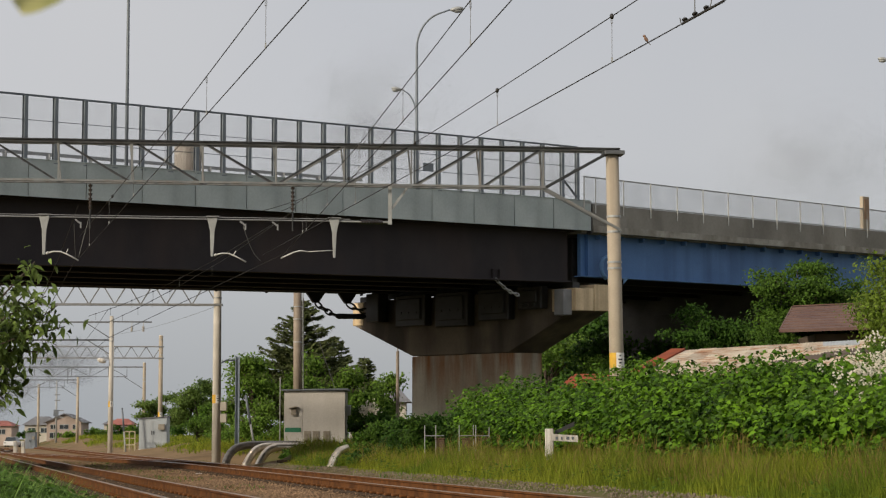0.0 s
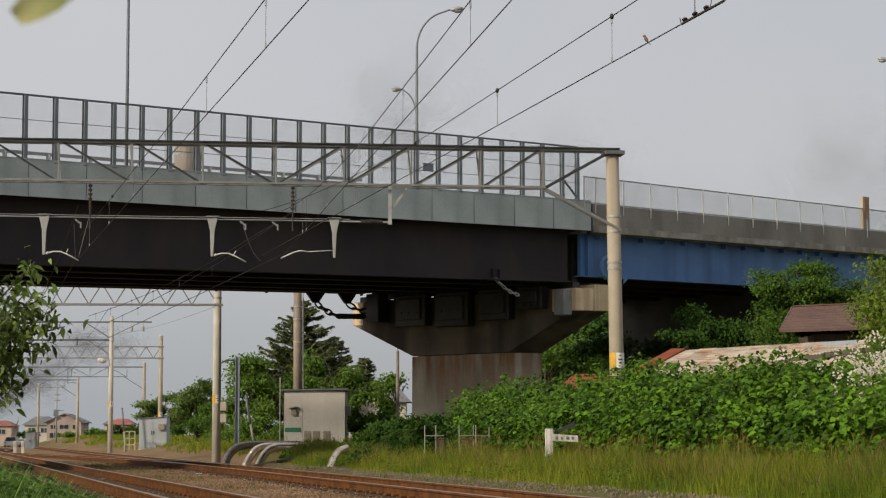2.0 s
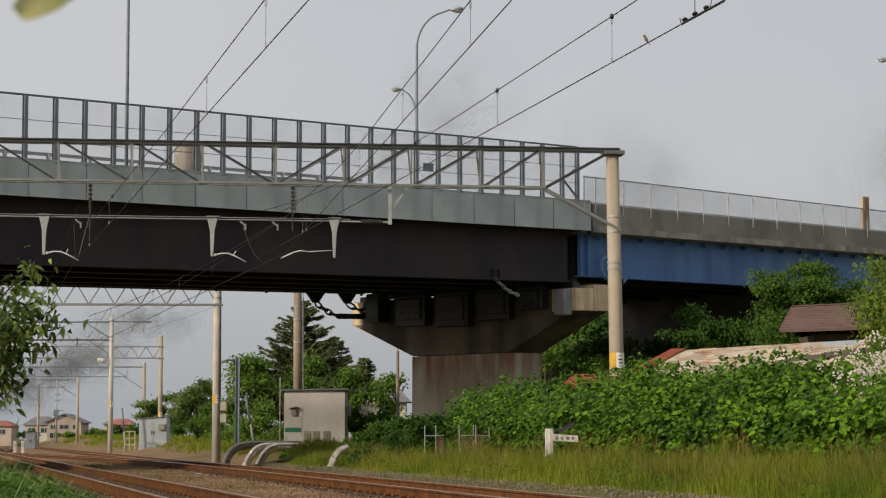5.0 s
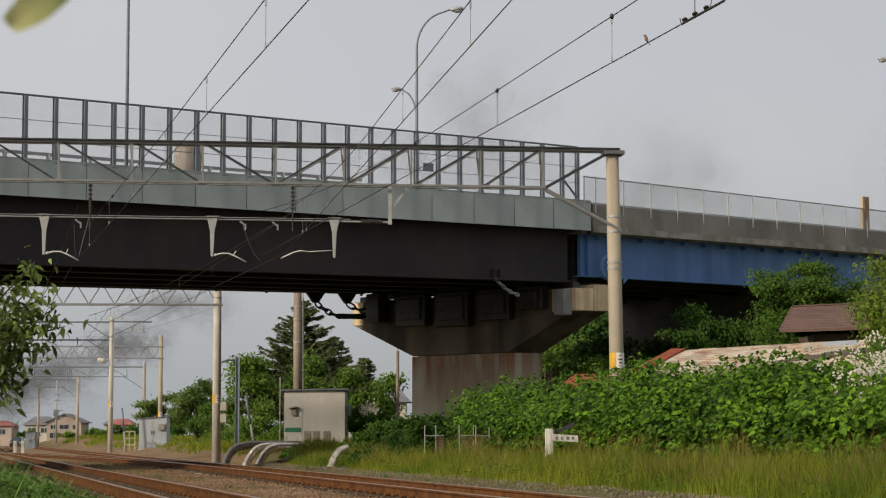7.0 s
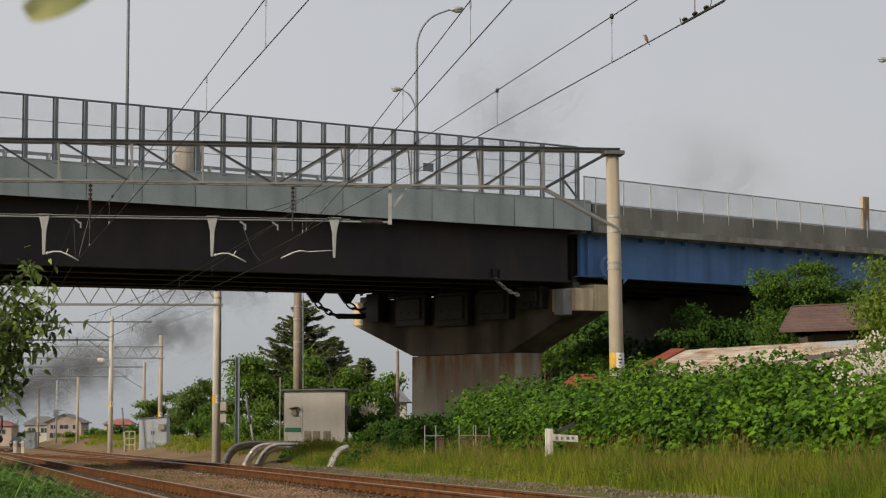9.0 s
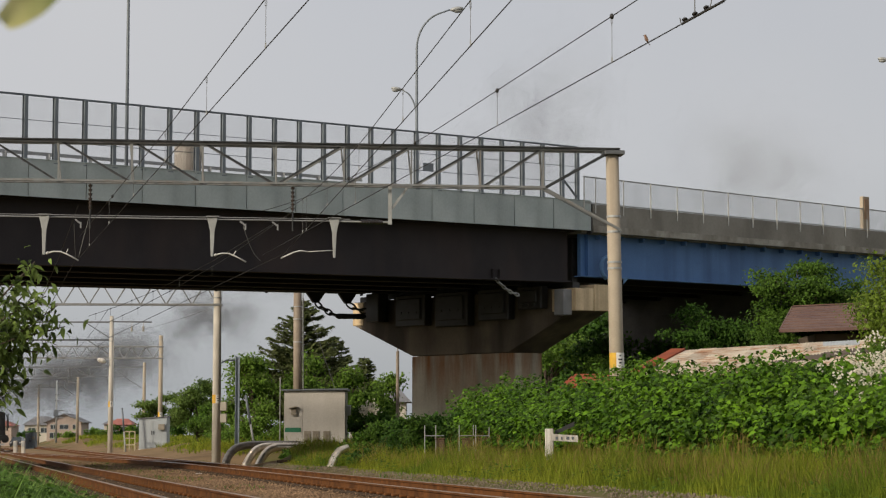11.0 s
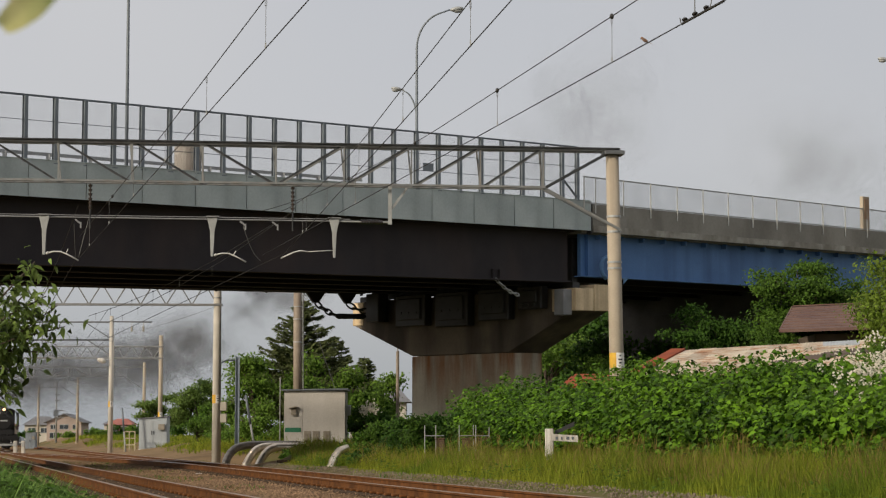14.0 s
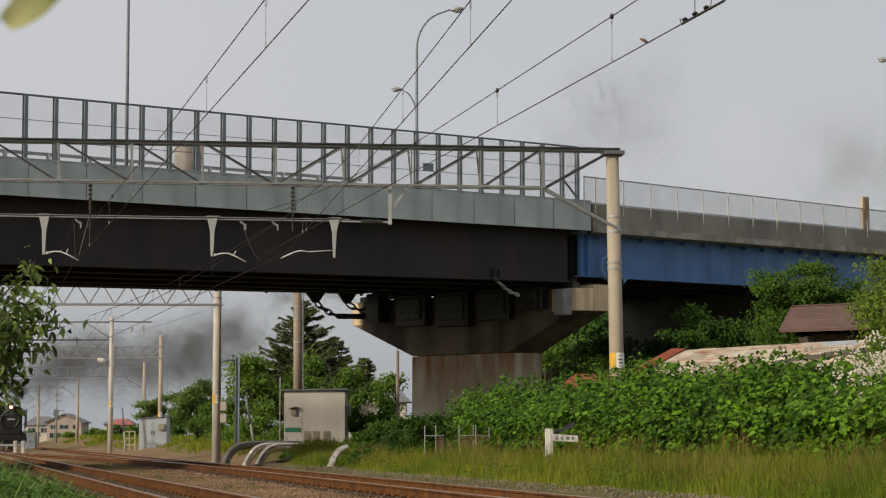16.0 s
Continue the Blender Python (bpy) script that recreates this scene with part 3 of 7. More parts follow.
            part("drain_pipe", bm, M_BLUE_LT, br, "bent blue drain pipe", smooth=True)
            bm = bmesh.new()
            prism(bm, [(0, 0), (0.2, 0.22), (0.2, 0.27), (0, 0.27)], Matrix.Translation(bp(JOINT + 2.52, 0.3, 6.2)), 0.05)
            part("gusset", bm, M_BLUE_LT, g)
    # parapet of the blue span
    bm = bmesh.new()
    slab(bm, PANEL_END + 0.1, 75, 0.0, 0.35, 8.2, 9.25, 8.2 + slope_z(75), 9.25 + slope_z(75) * 1.4)
    pa = part("parapet", bm, M_CONC_PARA, br, "weathered grey concrete parapet")
    bm = bmesh.new()
    slab(bm, PANEL_END + 0.1, 75, -0.035, 0.3, 8.16, 8.42, 8.16 + slope_z(75), 8.42 + slope_z(75) * 1.1)
    part("drip_edge", bm, M_EDGE, pa, "paler washed concrete lip")
    bm = bmesh.new()
    slab(bm, PANEL_END + 0.004, PANEL_END + 0.096, 0.03, 0.3, 8.1, 9.3, 8.1, 9.3)
    part("expansion_joint", bm, M_BLACK, br, "black gap between the two spans")
    bm = bmesh.new()
    slab(bm, -26, 75, 12.9, 13.25, 8.3, 9.2, 8.3, 9.2 + slope_z(75))
    part("parapet", bm, M_CONC_PARA, br, "weathered grey concrete parapet")
    # steel facing panels along the dark span
    bm = bmesh.new()
    v = 2.12
    slab(bm, 0.012, v - 0.012, 0.0, 0.03, -1.13, 0, -1.13, 0)
    slab(bm, 0.012, 0.05, -0.012, 0.0, -1.13, 0, -1.13, 0)
    slab(bm, 0.0, v, -0.02, 0.06, 0.0, 0.025, 0.0, 0.025)
    slab(bm, 0.0, v, -0.012, 0.03, -1.15, -1.13, -1.15, -1.13)
    bmesh.ops.translate(bm, verts=bm.verts, vec=-V(-12.3, 65.5, 0))
    me = mesh_of("facing_panel", bm, M_PANEL)
    t = PANEL_END - v
    while t > -26:
        piece("facing_panel", me, br, Matrix.Translation(bp(t, 0, 9.31 + 0.0022 * t)))
        t -= v
    bm = bmesh.new()
    slab(bm, -26, JOINT, 0.1, 0.22, 8.3, 9.2, 8.3, 9.2)
    part("kerb_wall", bm, M_CONC_PARA, br)
    return br


bridge = make_bridge()


def make_fence():
    fe = thing("bridge_fence", "tall grey steel screen fence with thin wires on a bridge", "fence")
    bm = bmesh.new()
    h = 2.06
    for s in (-0.075, 0.06):
        slab(bm, -0.06, 0.06, 0.1 + s, 0.115 + s, 0, h, 0, h)
    slab(bm, -0.008, 0.008, 0.04, 0.16, 0, h, 0, h)
    slab(bm, -0.1, 0.1, 0.0, 0.2, -0.02, 0.02, -0.02, 0.02)
    bmesh.ops.translate(bm, verts=bm.verts, vec=-V(-12.3, 65.5, 0))
    me = mesh_of("post", bm, M_FENCE)
    t = JOINT - 0.35
    k = 0

    def sink(t):
        """The fence falls away a little towards the west."""
        return -0.0034 * (24 - t)
    stands = []
    while t > -26:
        piece("post", me, fe, Matrix.Translation(bp(t, 0.0, 9.31 + 0.002 * t + sink(t))))
        stands.append(t)
        t -= 0.85 if k == 0 else 1.0907
        k += 1
    for z, r in ((11.385, 0.03), (10.62, 0.009), (10.0, 0.009)):
        bm = bmesh.new()
        beam(bm, bp(-26, 0.1, z - 0.052 + sink(-26)), bp(JOINT - 0.35, 0.1, z + 0.048), r * 2, r * 2)
        part("rail" if r > 0.02 else "wire", bm, M_POST, fe)
    for t1, t0 in zip(stands, stands[1:]):
        bm = bmesh.new()
        za, zb = 9.36 + 0.002 * t0 + sink(t0), 9.36 + 0.002 * t1 + sink(t1)
        slab(bm, t0 + 0.075, t1 - 0.075, 0.094, 0.1, za, za + 1.96, zb, zb + 1.96)
        part("screen_panel", bm, M_SCREEN, fe, "clear weathered screen sheet")
    bm = bmesh.new()
    beam(bm, bp(JOINT - 0.4, 0.1, 9.5), bp(JOINT - 1.15, 0.1, 10.15), 0.06, 0.06)
    beam(bm, bp(JOINT - 1.15, 0.1, 10.15), bp(JOINT - 0.4, 0.1, 10.6), 0.05, 0.05)
    part("brace", bm, M_POST, fe)
    bm = bmesh.new()
    beam(bm, bp(16.0, -0.02, 10.13), bp(16.5, -0.02, 10.13), 0.02, 0.28)
    part("sign_plate", bm, M_FENCE, fe, "small grey plate")
    # far side: low handrail
    fr = thing("bridge_handrail", "low grey handrail along the far edge of a bridge", "railing")
    bm = bmesh.new()
    beam(bm, bp(-26, 12.4, 11.3), bp(24, 12.4, 11.22), 0.1, 0.12)
    part("top_rail", bm, M_GALV, fr)
    for k in range(26):
        bm = bmesh.new()
        beam(bm, bp(-24 + 1.9 * k, 12.4, 8.6), bp(-24 + 1.9 * k, 12.4, 11.25), 0.14, 0.14)
        part("post", bm, M_GALV, fr)
    # open mesh fence on the blue span
    me_f = thing("mesh_fence", "low pale steel mesh fence on a concrete parapet", "fence")
    t = JOINT - 0.1
    k = 0

    def base(t):
        return 9.25 + slope_z(t) * 1.4

    def top(t):
        return 10.3 + slope_z(t) * 2.0
    posts = []
    while t < 62:
        bm = bmesh.new()
        beam(bm, bp(t, -0.03, base(t) - 0.35), bp(t, -0.03, top(t)), 0.045, 0.045)
        part("post", bm, M_WHITE_POST, me_f)
        posts.append(t)
        t += 0.66 if t < JOINT else 1.63
    for fn, dz in ((base, 0.04), (top, 0.0)):
        bm = bmesh.new()
        beam(bm, bp(JOINT - 0.1, 0.0, fn(JOINT) + dz), bp(62, 0.0, fn(62) + dz), 0.045, 0.045)
        part("rail", bm, M_FRP, me_f)
    for t0, t1 in zip(posts, posts[1:]):
        bm = bmesh.new()
        slab(bm, t0 + 0.03, t1 - 0.03, -0.003, 0.003, base(t0) + 0.06, top(t0) - 0.02, base(t1) + 0.06, top(t1) - 0.02)
        part("netting", bm, M_NETTING, me_f, "fine pale wire netting")


make_fence()


def make_pier():
    pi = thing("bridge_pier", "stained hammerhead concrete bridge pier with rust streaks", "pier")
    t0, t1 = JOINT - 0.3, JOINT + 1.6
    g = -0.024 * 25
    bm = bmesh.new()
    slab(bm, t0, t1, 3.9, 9.5, -1.0 + g, 4.2 + g, -1.0 + g, 4.2 + g)
    part("column", bm, M_CONC_PIER, pi, "rust-streaked concrete column")
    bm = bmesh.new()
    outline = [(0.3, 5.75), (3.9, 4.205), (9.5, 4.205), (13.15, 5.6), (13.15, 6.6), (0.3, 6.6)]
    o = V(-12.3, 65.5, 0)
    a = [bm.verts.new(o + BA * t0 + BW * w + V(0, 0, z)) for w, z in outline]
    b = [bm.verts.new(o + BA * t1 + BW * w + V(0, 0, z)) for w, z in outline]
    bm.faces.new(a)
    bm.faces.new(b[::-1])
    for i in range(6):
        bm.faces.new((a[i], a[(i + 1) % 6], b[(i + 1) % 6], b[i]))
    part("cap", bm, M_CONC_CAP, pi, "concrete pier cap with dark stains and shade painted in towards the top", bevel=0.03)
    for w0, w1, zb in ((0.22, 1.5, 5.70), (12.55, 13.22, 5.6)):
        bm = bmesh.new()
        for ta, tb in ((t0 - 0.03, t0 + 1.0), (t0 + 1.05, t1 + 0.03)):
            slab(bm, ta, tb, w0, w1, zb + g + 0.02, 6.75 + g - (0.16 if ta < t0 else 0), zb + g + 0.02, 6.75 + g - (0.16 if ta < t0 else 0))
        part("cap_end", bm, M_CONC_SUN, pi, "beige concrete end block with warm sunlight put into its colour", bevel=0.02)
    bm = bmesh.new()
    slab(bm, t0 + 0.5, t0 + 0.8, 0.9, 12.6, 6.7 + g, 8.6 + g, 6.7 + g, 8.6 + g)
    part("end_diaphragm", bm, M_BLACK, pi, "black end diaphragm between girders")
    for w in (0.75, 3.2, 5.65, 8.1, 10.55, 12.7):
        bm = bmesh.new()
        for t in (t0 + 0.35, t0 + 1.3):
            beam(bm, o + BA * t + BW * (w - 0.2) + V(0, 0, 6.71), o + BA * t + BW * (w + 0.25) + V(0, 0, 6.71), 0.4, 0.22)
        part("bearing", bm, M_BLACK, pi)
    # bearing shield box and restraint brackets
    bm = bmesh.new()
    slab(bm, t0 - 0.5, t0 - 0.02, 0.42, 0.95, 5.55 + g, 6.55 + g, 5.55 + g, 6.55 + g)
    part("bracket", bm, M_GALV_DK, pi, "grey steel bracket box", bevel=0.03)
    bm = bmesh.new()
    slab(bm, t0 - 0.6, t0 - 0.01, 10.95, 11.75, 5.7 + g, 6.9 + g, 5.7 + g, 6.9 + g)
    part("stopper", bm, M_BLACK, pi, "black seismic stopper block", bevel=0.04)

    # bolted boxes added to blacken the cap front between the girders
    for w, wide, low in ((2.35, 1.3, 5.85), (4.35, 1.7, 5.5), (6.75, 1.9, 5.35), (9.2, 1.8, 5.45)):
        bm = bmesh.new()
        slab(bm, t0 - 0.42, t0 - 0.01, w - wide / 2, w + wide / 2, low + g, 6.75 + g, low + g, 6.75 + g)
        slab(bm, t0 - 0.5, t0 - 0.42, w - wide / 2 + 0.2, w + wide / 2 - 0.2, low + g + 0.25, 6.6 + g, low + g + 0.25, 6.6 + g)
        st = part("stopper", bm, M_BLACK, pi, "added black box along the cap front between girders", bevel=0.04)
        for k in range(3):
            bm = bmesh.new()
            rod(bm, bp(t0 - 0.53, w - wide / 4 + k * wide / 4, 6.0 + g), bp(t0 - 0.45, w - wide / 4 + k * wide / 4, 6.0 + g), 0.05, n=8)
            part("bolt", bm, M_BLACK, st)

    def chain(p, q, sag, r, parent, n):
        for k in range(n):
            u = (k + 0.5) / n
            c = p.lerp(q, u) + V(0, 0, -sag * 4 * u * (1 - u))
            u2 = u + 0.5 / n
            e = p.lerp(q, u2) + V(0, 0, -sag * 4 * u2 * (1 - u2))
            d = (e - c).normalized()
            side = d.cross(V(0, 0, 1)).normalized() if k % 2 else d.cross(d.cross(V(0, 0, 1))).normalized()
            half = (q - p).length / n * 0.72
            ring = []
            for j in range(13):
                an = 2 * math.pi * j / 12
                ring.append(c + d * math.cos(an) * half + side * math.sin(an) * r * 2.6)
            bm = bmesh.new()
            tube(bm, ring, r, 6)
            part("chain_link", bm, M_BLACK, parent, smooth=True)
    ch = thing("restraint_chain", "black iron chain and damper slung between girder and pier", "chain")
    gusset_w = 12.55
    for tt in (21.6, 23.35):
        bm = bmesh.new()
        v = [bm.verts.new(bp(tt + dx, gusset_w + dy, z)) for dy in (-0.06, 0.06) for dx, z in ((-0.55, 6.42), (0.55, 6.42), (0.15, 5.93), (-0.1, 5.93))]
        for f in ((0, 1, 2, 3), (7, 6, 5, 4), (0, 4, 5, 1), (1, 5, 6, 2), (2, 6, 7, 3), (3, 7, 4, 0)):
            bm.faces.new([v[i] for i in f])
        part("lug", bm, M_BLACK, ch)
    chain(bp(21.65, gusset_w, 5.93), bp(22.75, gusset_w, 5.42), 0.06, 0.04, ch, 4)
    bm = bmesh.new()
    tube(bm, [bp(22.7, gusset_w, 5.42), bp(22.8, gusset_w, 5.4), bp(22.9, gusset_w, 5.39), bp(23.95, gusset_w - 0.35, 5.38), bp(24.1, gusset_w - 0.4, 5.38)], [0.04, 0.09, 0.12, 0.12, 0.05], 10)
    part("damper", bm, M_BLACK, ch, "black rubber-covered damper", smooth=True)
    chain(bp(23.4, gusset_w, 5.93), bp(24.2, gusset_w - 0.4, 5.6), 0.08, 0.04, ch, 3)
    c2 = thing("restraint_chain", "galvanised chain hanging under the near girder", "chain")
    chain(bp(20.4, 0.7, 6.25), bp(21.6, 0.7, 5.68), 0.1, 0.022, c2, 7)
    for o2 in c2.children:
        o2.data.materials[0] = M_GALV


make_pier()


def make_abutment():
    ab = thing("abutment", "concrete bridge abutment, the deck's shade put into its dark colour", "abutment")
    # wall colour is darkened to carry the shade under the deck
    bm = bmesh.new()
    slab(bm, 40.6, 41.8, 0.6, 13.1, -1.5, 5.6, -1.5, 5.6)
    part("wall", bm, M_CONC_SHADE, ab)
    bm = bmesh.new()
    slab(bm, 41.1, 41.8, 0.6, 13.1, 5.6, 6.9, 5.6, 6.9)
    part("back_wall", bm, M_CONC_SHADE, ab)


make_abutment()


def make_pillar():
    pl = thing("parapet_pillar", "tan stone pillar standing on the bridge parapet", "pillar")
    bm = bmesh.new()
    slab(bm, 42.82, 43.32, -0.02, 0.16, 9.0, 10.53, 9.0, 10.53)
    part("shaft", bm, M_CONC_TAN, pl, bevel=0.02)
    bm = bmesh.new()
    slab(bm, 42.9, 43.24, -0.05, -0.022, 9.5, 10.42, 9.5, 10.42)
    part("name_panel", bm, M_RUSTPLATE, pl, "rusty brown panel")


make_pillar()


def make_tank():
    bm = bmesh.new()
    tk = thing("bridge_tank", "rusty cream cabinet behind the bridge fence", "cabinet")
    rod(bm, bp(6.72, 1.6, 8.35), bp(6.72, 1.6, 10.33), 0.45, n=24)
    part("body", bm, M_TANK, tk)
    bm = bmesh.new()
    rod(bm, bp(6.72, 1.6, 9.36), bp(6.72, 1.6, 9.42), 0.462, n=24)
    part("base_ring", bm, M_REDROOF, tk, "rusty base ring")


make_tank()


def street_lamp(base, height, reach, turn, label):
    la = thing("street_lamp", label, "street lamp", "lamps on the bridge", at=base)
    m = Matrix.Rotation(turn, 4, "Z")
    bm = bmesh.new()
    pts = [V(0, 0, 0), V(0, 0, height * 0.5), V(0, 0, height - 1.6)]
    for k in range(1, 9):
        a = k / 8 * 1.25
        pts.append(V(reach * 0.62 * (1 - math.cos(a)) / (1 - math.cos(1.25)), 0, height - 1.6 + 1.42 * math.sin(a) / math.sin(1.25)))
    pts.append(V(reach, 0, height))
    tube(bm, [m @ p for p in pts], [0.07, 0.06, 0.048] + [0.04] * 7 + [0.034, 0.032], 10)
    part("pole", bm, M_FENCE, la, "curved grey steel pole", smooth=True)
    bm = bmesh.new()
    bmesh.ops.create_uvsphere(bm, u_segments=12, v_segments=8, radius=1, matrix=m @ Matrix.LocRotScale(V(reach + 0.25, 0, height + 0.02), Euler((0, radians(-8), 0)), V(0.28, 0.15, 0.1)))
    part("lamp_head", bm, M_GALV, la, "grey cobra-head lantern", smooth=True)
    bm = bmesh.new()
    bmesh.ops.create_uvsphere(bm, u_segments=10, v_segments=6, radius=1, matrix=m @ Matrix.LocRotScale(V(reach + 0.29, 0, height - 0.05), None, V(0.19, 0.12, 0.09)))
    part("glass", bm, M_FRP, la, smooth=True)
    return la


lamp_a = street_lamp(V(-1.05, 85.0, 8.9), 9.05, 1.35, 0.0, "tall grey curved street lamp standing on the bridge")
lamp_b = street_lamp(V(-1.28, 104.0, 9.3), 8.55, 0.75, math.pi, "grey street lamp farther along the bridge")
lamp_d = street_lamp(V(22.3, 100.0, 9.0), 9.6, 1.3, math.pi, "tall grey curved street lamp standing on the bridge")
lamp_c = street_lamp(V(-11.665, 78.5, 8.5), 12.5, 1.35, 0.0, "tall pale street lamp pole standing on the bridge")


# ---- overhead line: poles, beams, hangers and wires ----
def concrete_pole(base, top, r0, r1, label, bands=True, z_band=2.45, material=None, rings=(1.35, 1.62, 0.3)):
    po = thing("catenary_pole", label, "pole", "poles along the line")
    base, top = Vector(base), Vector(top)
    bm = bmesh.new()
    rod(bm, base - V(0, 0, 0.6), top, r0, r1, 18)
    part("shaft", bm, material or M_CONC, po, smooth=True)
    bm = bmesh.new()
    rod(bm, top, top + V(0, 0, 0.05), r1 * 1.04, r1 * 0.8, 18)
    part("cap", bm, M_CONC, po)
    d = (top - base).normalized()

    def on(z):
        return base + d * ((z - base.z) / d.z)
    if bands:
        def wrap(z0, z1, a0, a1, m, name, label):
            bm = bmesh.new()
            rows = []
            for z in (z0, z1):
                c = on(z)
                rr = r0 + (r1 - r0) * (z - base.z) / (top.z - base.z) + 0.004
                rows.append([bm.verts.new(c + V(math.cos(a), math.sin(a), 0) * rr) for a in [a0 + (a1 - a0) * k / 12 for k in range(13)]])
            for k in range(12):
                bm.faces.new((rows[0][k], rows[0][k + 1], rows[1][k + 1], rows[1][k]))
            part(name, bm, m, po, label, smooth=True)
        wrap(z_band, z_band + 0.36, radians(150), radians(262), M_YELLOW, "yellow_plate", "yellow number plate")
        wrap(z_band, z_band + 0.36, radians(262), radians(380), M_PLATE, "white_plate", "white number plate with dark bars")
        bm = bmesh.new()
        c = on(z_band + 0.2)
        rr = r0 + (r1 - r0) * (z_band - base.z) / (top.z - base.z) + 0.012
        for dz, w in ((0.09, 0.02), (0.0, 0.05), (-0.08, 0.03)):
            a = radians(292)
            q = c + V(math.cos(a), math.sin(a), 0) * rr + V(0, 0, dz)
            beam(bm, q - V(w, 0, 0), q + V(w, 0, 0), 0.006, 0.035)
        part("plate_marks", bm, M_BLACK, po)
    for drop in rings:
        z = top.z - drop
        bm = bmesh.new()
        rod(bm, on(z), on(z + 0.05), r0 + (r1 - r0) * (z - base.z) / (top.z - base.z) + 0.012, n=18)
        part("band", bm, M_GALV, po)
    return po


def insulator(bm, p, q, n, r):
    p, q = Vector(p), Vector(q)
    rod(bm, p, q, r * 0.35, n=8)
    for k in range(n):
        c = p.lerp(q, (k + 0.5) / n)
        d = (q - p).normalized() * ((q - p).length / n * 0.28)
        rod(bm, c - d, c + d, r, r * 0.6, 10)


def make_main_gantry():
    concrete_pole((4.2, 51.4, 0.0), (4.08, 51.4, 7.66), 0.185, 0.155, "tall tan concrete catenary pole with a yellow and white plate", material=M_CONC_TAN, rings=(1.6, 1.97, 2.7, 2.85))
    concrete_pole((-17.6, 48.7, 0.0), (-17.6, 48.7, 7.66), 0.185, 0.155, "tall pale concrete catenary pole with a yellow and white plate")
    ga = thing("catenary_gantry", "weathered steel truss beam spanning the railway tracks", "gantry", "gantries over the tracks")

    def gp(x, z, dy=0.0):
        return V(x, 49.6 + (x + 10.3) * 0.1252 + dy, z)
    for dy in (-0.19, 0.19):
        bm = bmesh.new()
        beam(bm, gp(-17.6, 7.71, dy), gp(4.25, 7.71, dy), 0.12, 0.032)
        part("top_flange", bm, M_TRUSS_DK, ga, "dark top flange")
        bm = bmesh.new()
        beam(bm, gp(-17.6, 7.665, dy), gp(4.25, 7.665, dy), 0.02, 0.05)
        part("top_chord", bm, M_TRUSS, ga, bevel=0.004)
        bm = bmesh.new()
        beam(bm, gp(-16.0, 6.76, dy), gp(2.45, 6.76, dy), 0.02, 0.045)
        beam(bm, gp(-16.0, 6.73, dy), gp(2.45, 6.735, dy), 0.07, 0.012)
        part("bottom_chord", bm, M_TRUSS, ga, bevel=0.004)
    nodes = [-15.43, -13.73, -12.13, -10.53, -8.95, -7.27, -5.64, -3.94, -2.34, -0.75, 0.89, 2.4]
    for i, x in enumerate(nodes):
        bm = bmesh.new()
        for dy in (-0.17, 0.17):
            lean = -0.09 if dy > 0 else 0.0
            beam(bm, gp(x, 6.74, dy), gp(x + lean, 7.68, dy), 0.036, 0.016, (0, 1, 0))
            beam(bm, gp(x + 0.016, 6.74, dy), gp(x + lean + 0.016, 7.68, dy), 0.012, 0.05, (0, 1, 0))
        part("upright", bm, M_TRUSS, ga)
        if i + 1 < len(nodes):
            x2 = nodes[i + 1]
            a, b = (7.66, 6.77) if x < -5 else (6.77, 7.66)
            # front diagonals in the darker steel, back ones in the paler
            for dy in (-0.15, 0.15):
                bm = bmesh.new()
                beam(bm, gp(x + 0.08, a, dy), gp(x2 - 0.08, b, dy), 0.02, 0.045)
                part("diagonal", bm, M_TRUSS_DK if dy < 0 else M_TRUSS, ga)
    for dy in (-0.17, 0.17):
        bm = bmesh.new()
        beam(bm, gp(2.45, 6.76, dy), gp(4.0, 7.64, dy), 0.02, 0.045)
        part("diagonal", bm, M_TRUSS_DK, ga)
        bm = bmesh.new()
        beam(bm, gp(2.4, 6.75, dy), gp(4.28, 5.74, dy), 0.02, 0.06)
        part("knee_brace", bm, M_TRUSS, ga)
    bm = bmesh.new()
    beam(bm, gp(3.86, 7.62), gp(4.34, 7.62), 0.5, 0.1)
    part("saddle", bm, M_GANTRY, ga, "steel saddle clamped on the pole top", bevel=0.01)
    # hanging frame with drop posts
    bm = bmesh.new()
    insulator(bm, gp(-8.24, 6.7), gp(-8.24, 6.08), 6, 0.055)
    part("insulator", bm, M_PORC, ga, "brown ribbed porcelain insulator")
    bm = bmesh.new()
    insulator(bm, gp(-3.55, 6.7), gp(-3.55, 6.12), 6, 0.055)
    part("insulator", bm, M_PORC, ga, "brown ribbed porcelain insulator")
    for x in (-8.24, -3.55):
        bm = bmesh.new()
        rod(bm, gp(x, 6.1), gp(x, 5.65), 0.02, n=8)
        part("link", bm, M_TRUSS_DK, ga)
    bm = bmesh.new()
    rod(bm, gp(-16, 5.93), gp(-2.0, 5.89), 0.016, n=8)
    rod(bm, gp(-16, 5.99, 0.1), gp(-2.2, 5.95, 0.1), 0.01, n=6)
    part("crossbar", bm, M_GALV_DK, ga)
    bm = bmesh.new()
    insulator(bm, gp(-1.95, 5.89), gp(-1.42, 5.88), 8, 0.065)
    part("insulator", bm, M_PORC, ga, "brown ribbed porcelain insulator")
    bm = bmesh.new()
    rod(bm, gp(-2.4, 5.89), gp(-1.26, 5.88), 0.022, n=8)
    beam(bm, gp(-1.26, 6.74), gp(-1.26, 5.83), 0.09, 0.09)
    beam(bm, gp(-1.22, 6.2), gp(-0.86, 6.7), 0.06, 0.06)
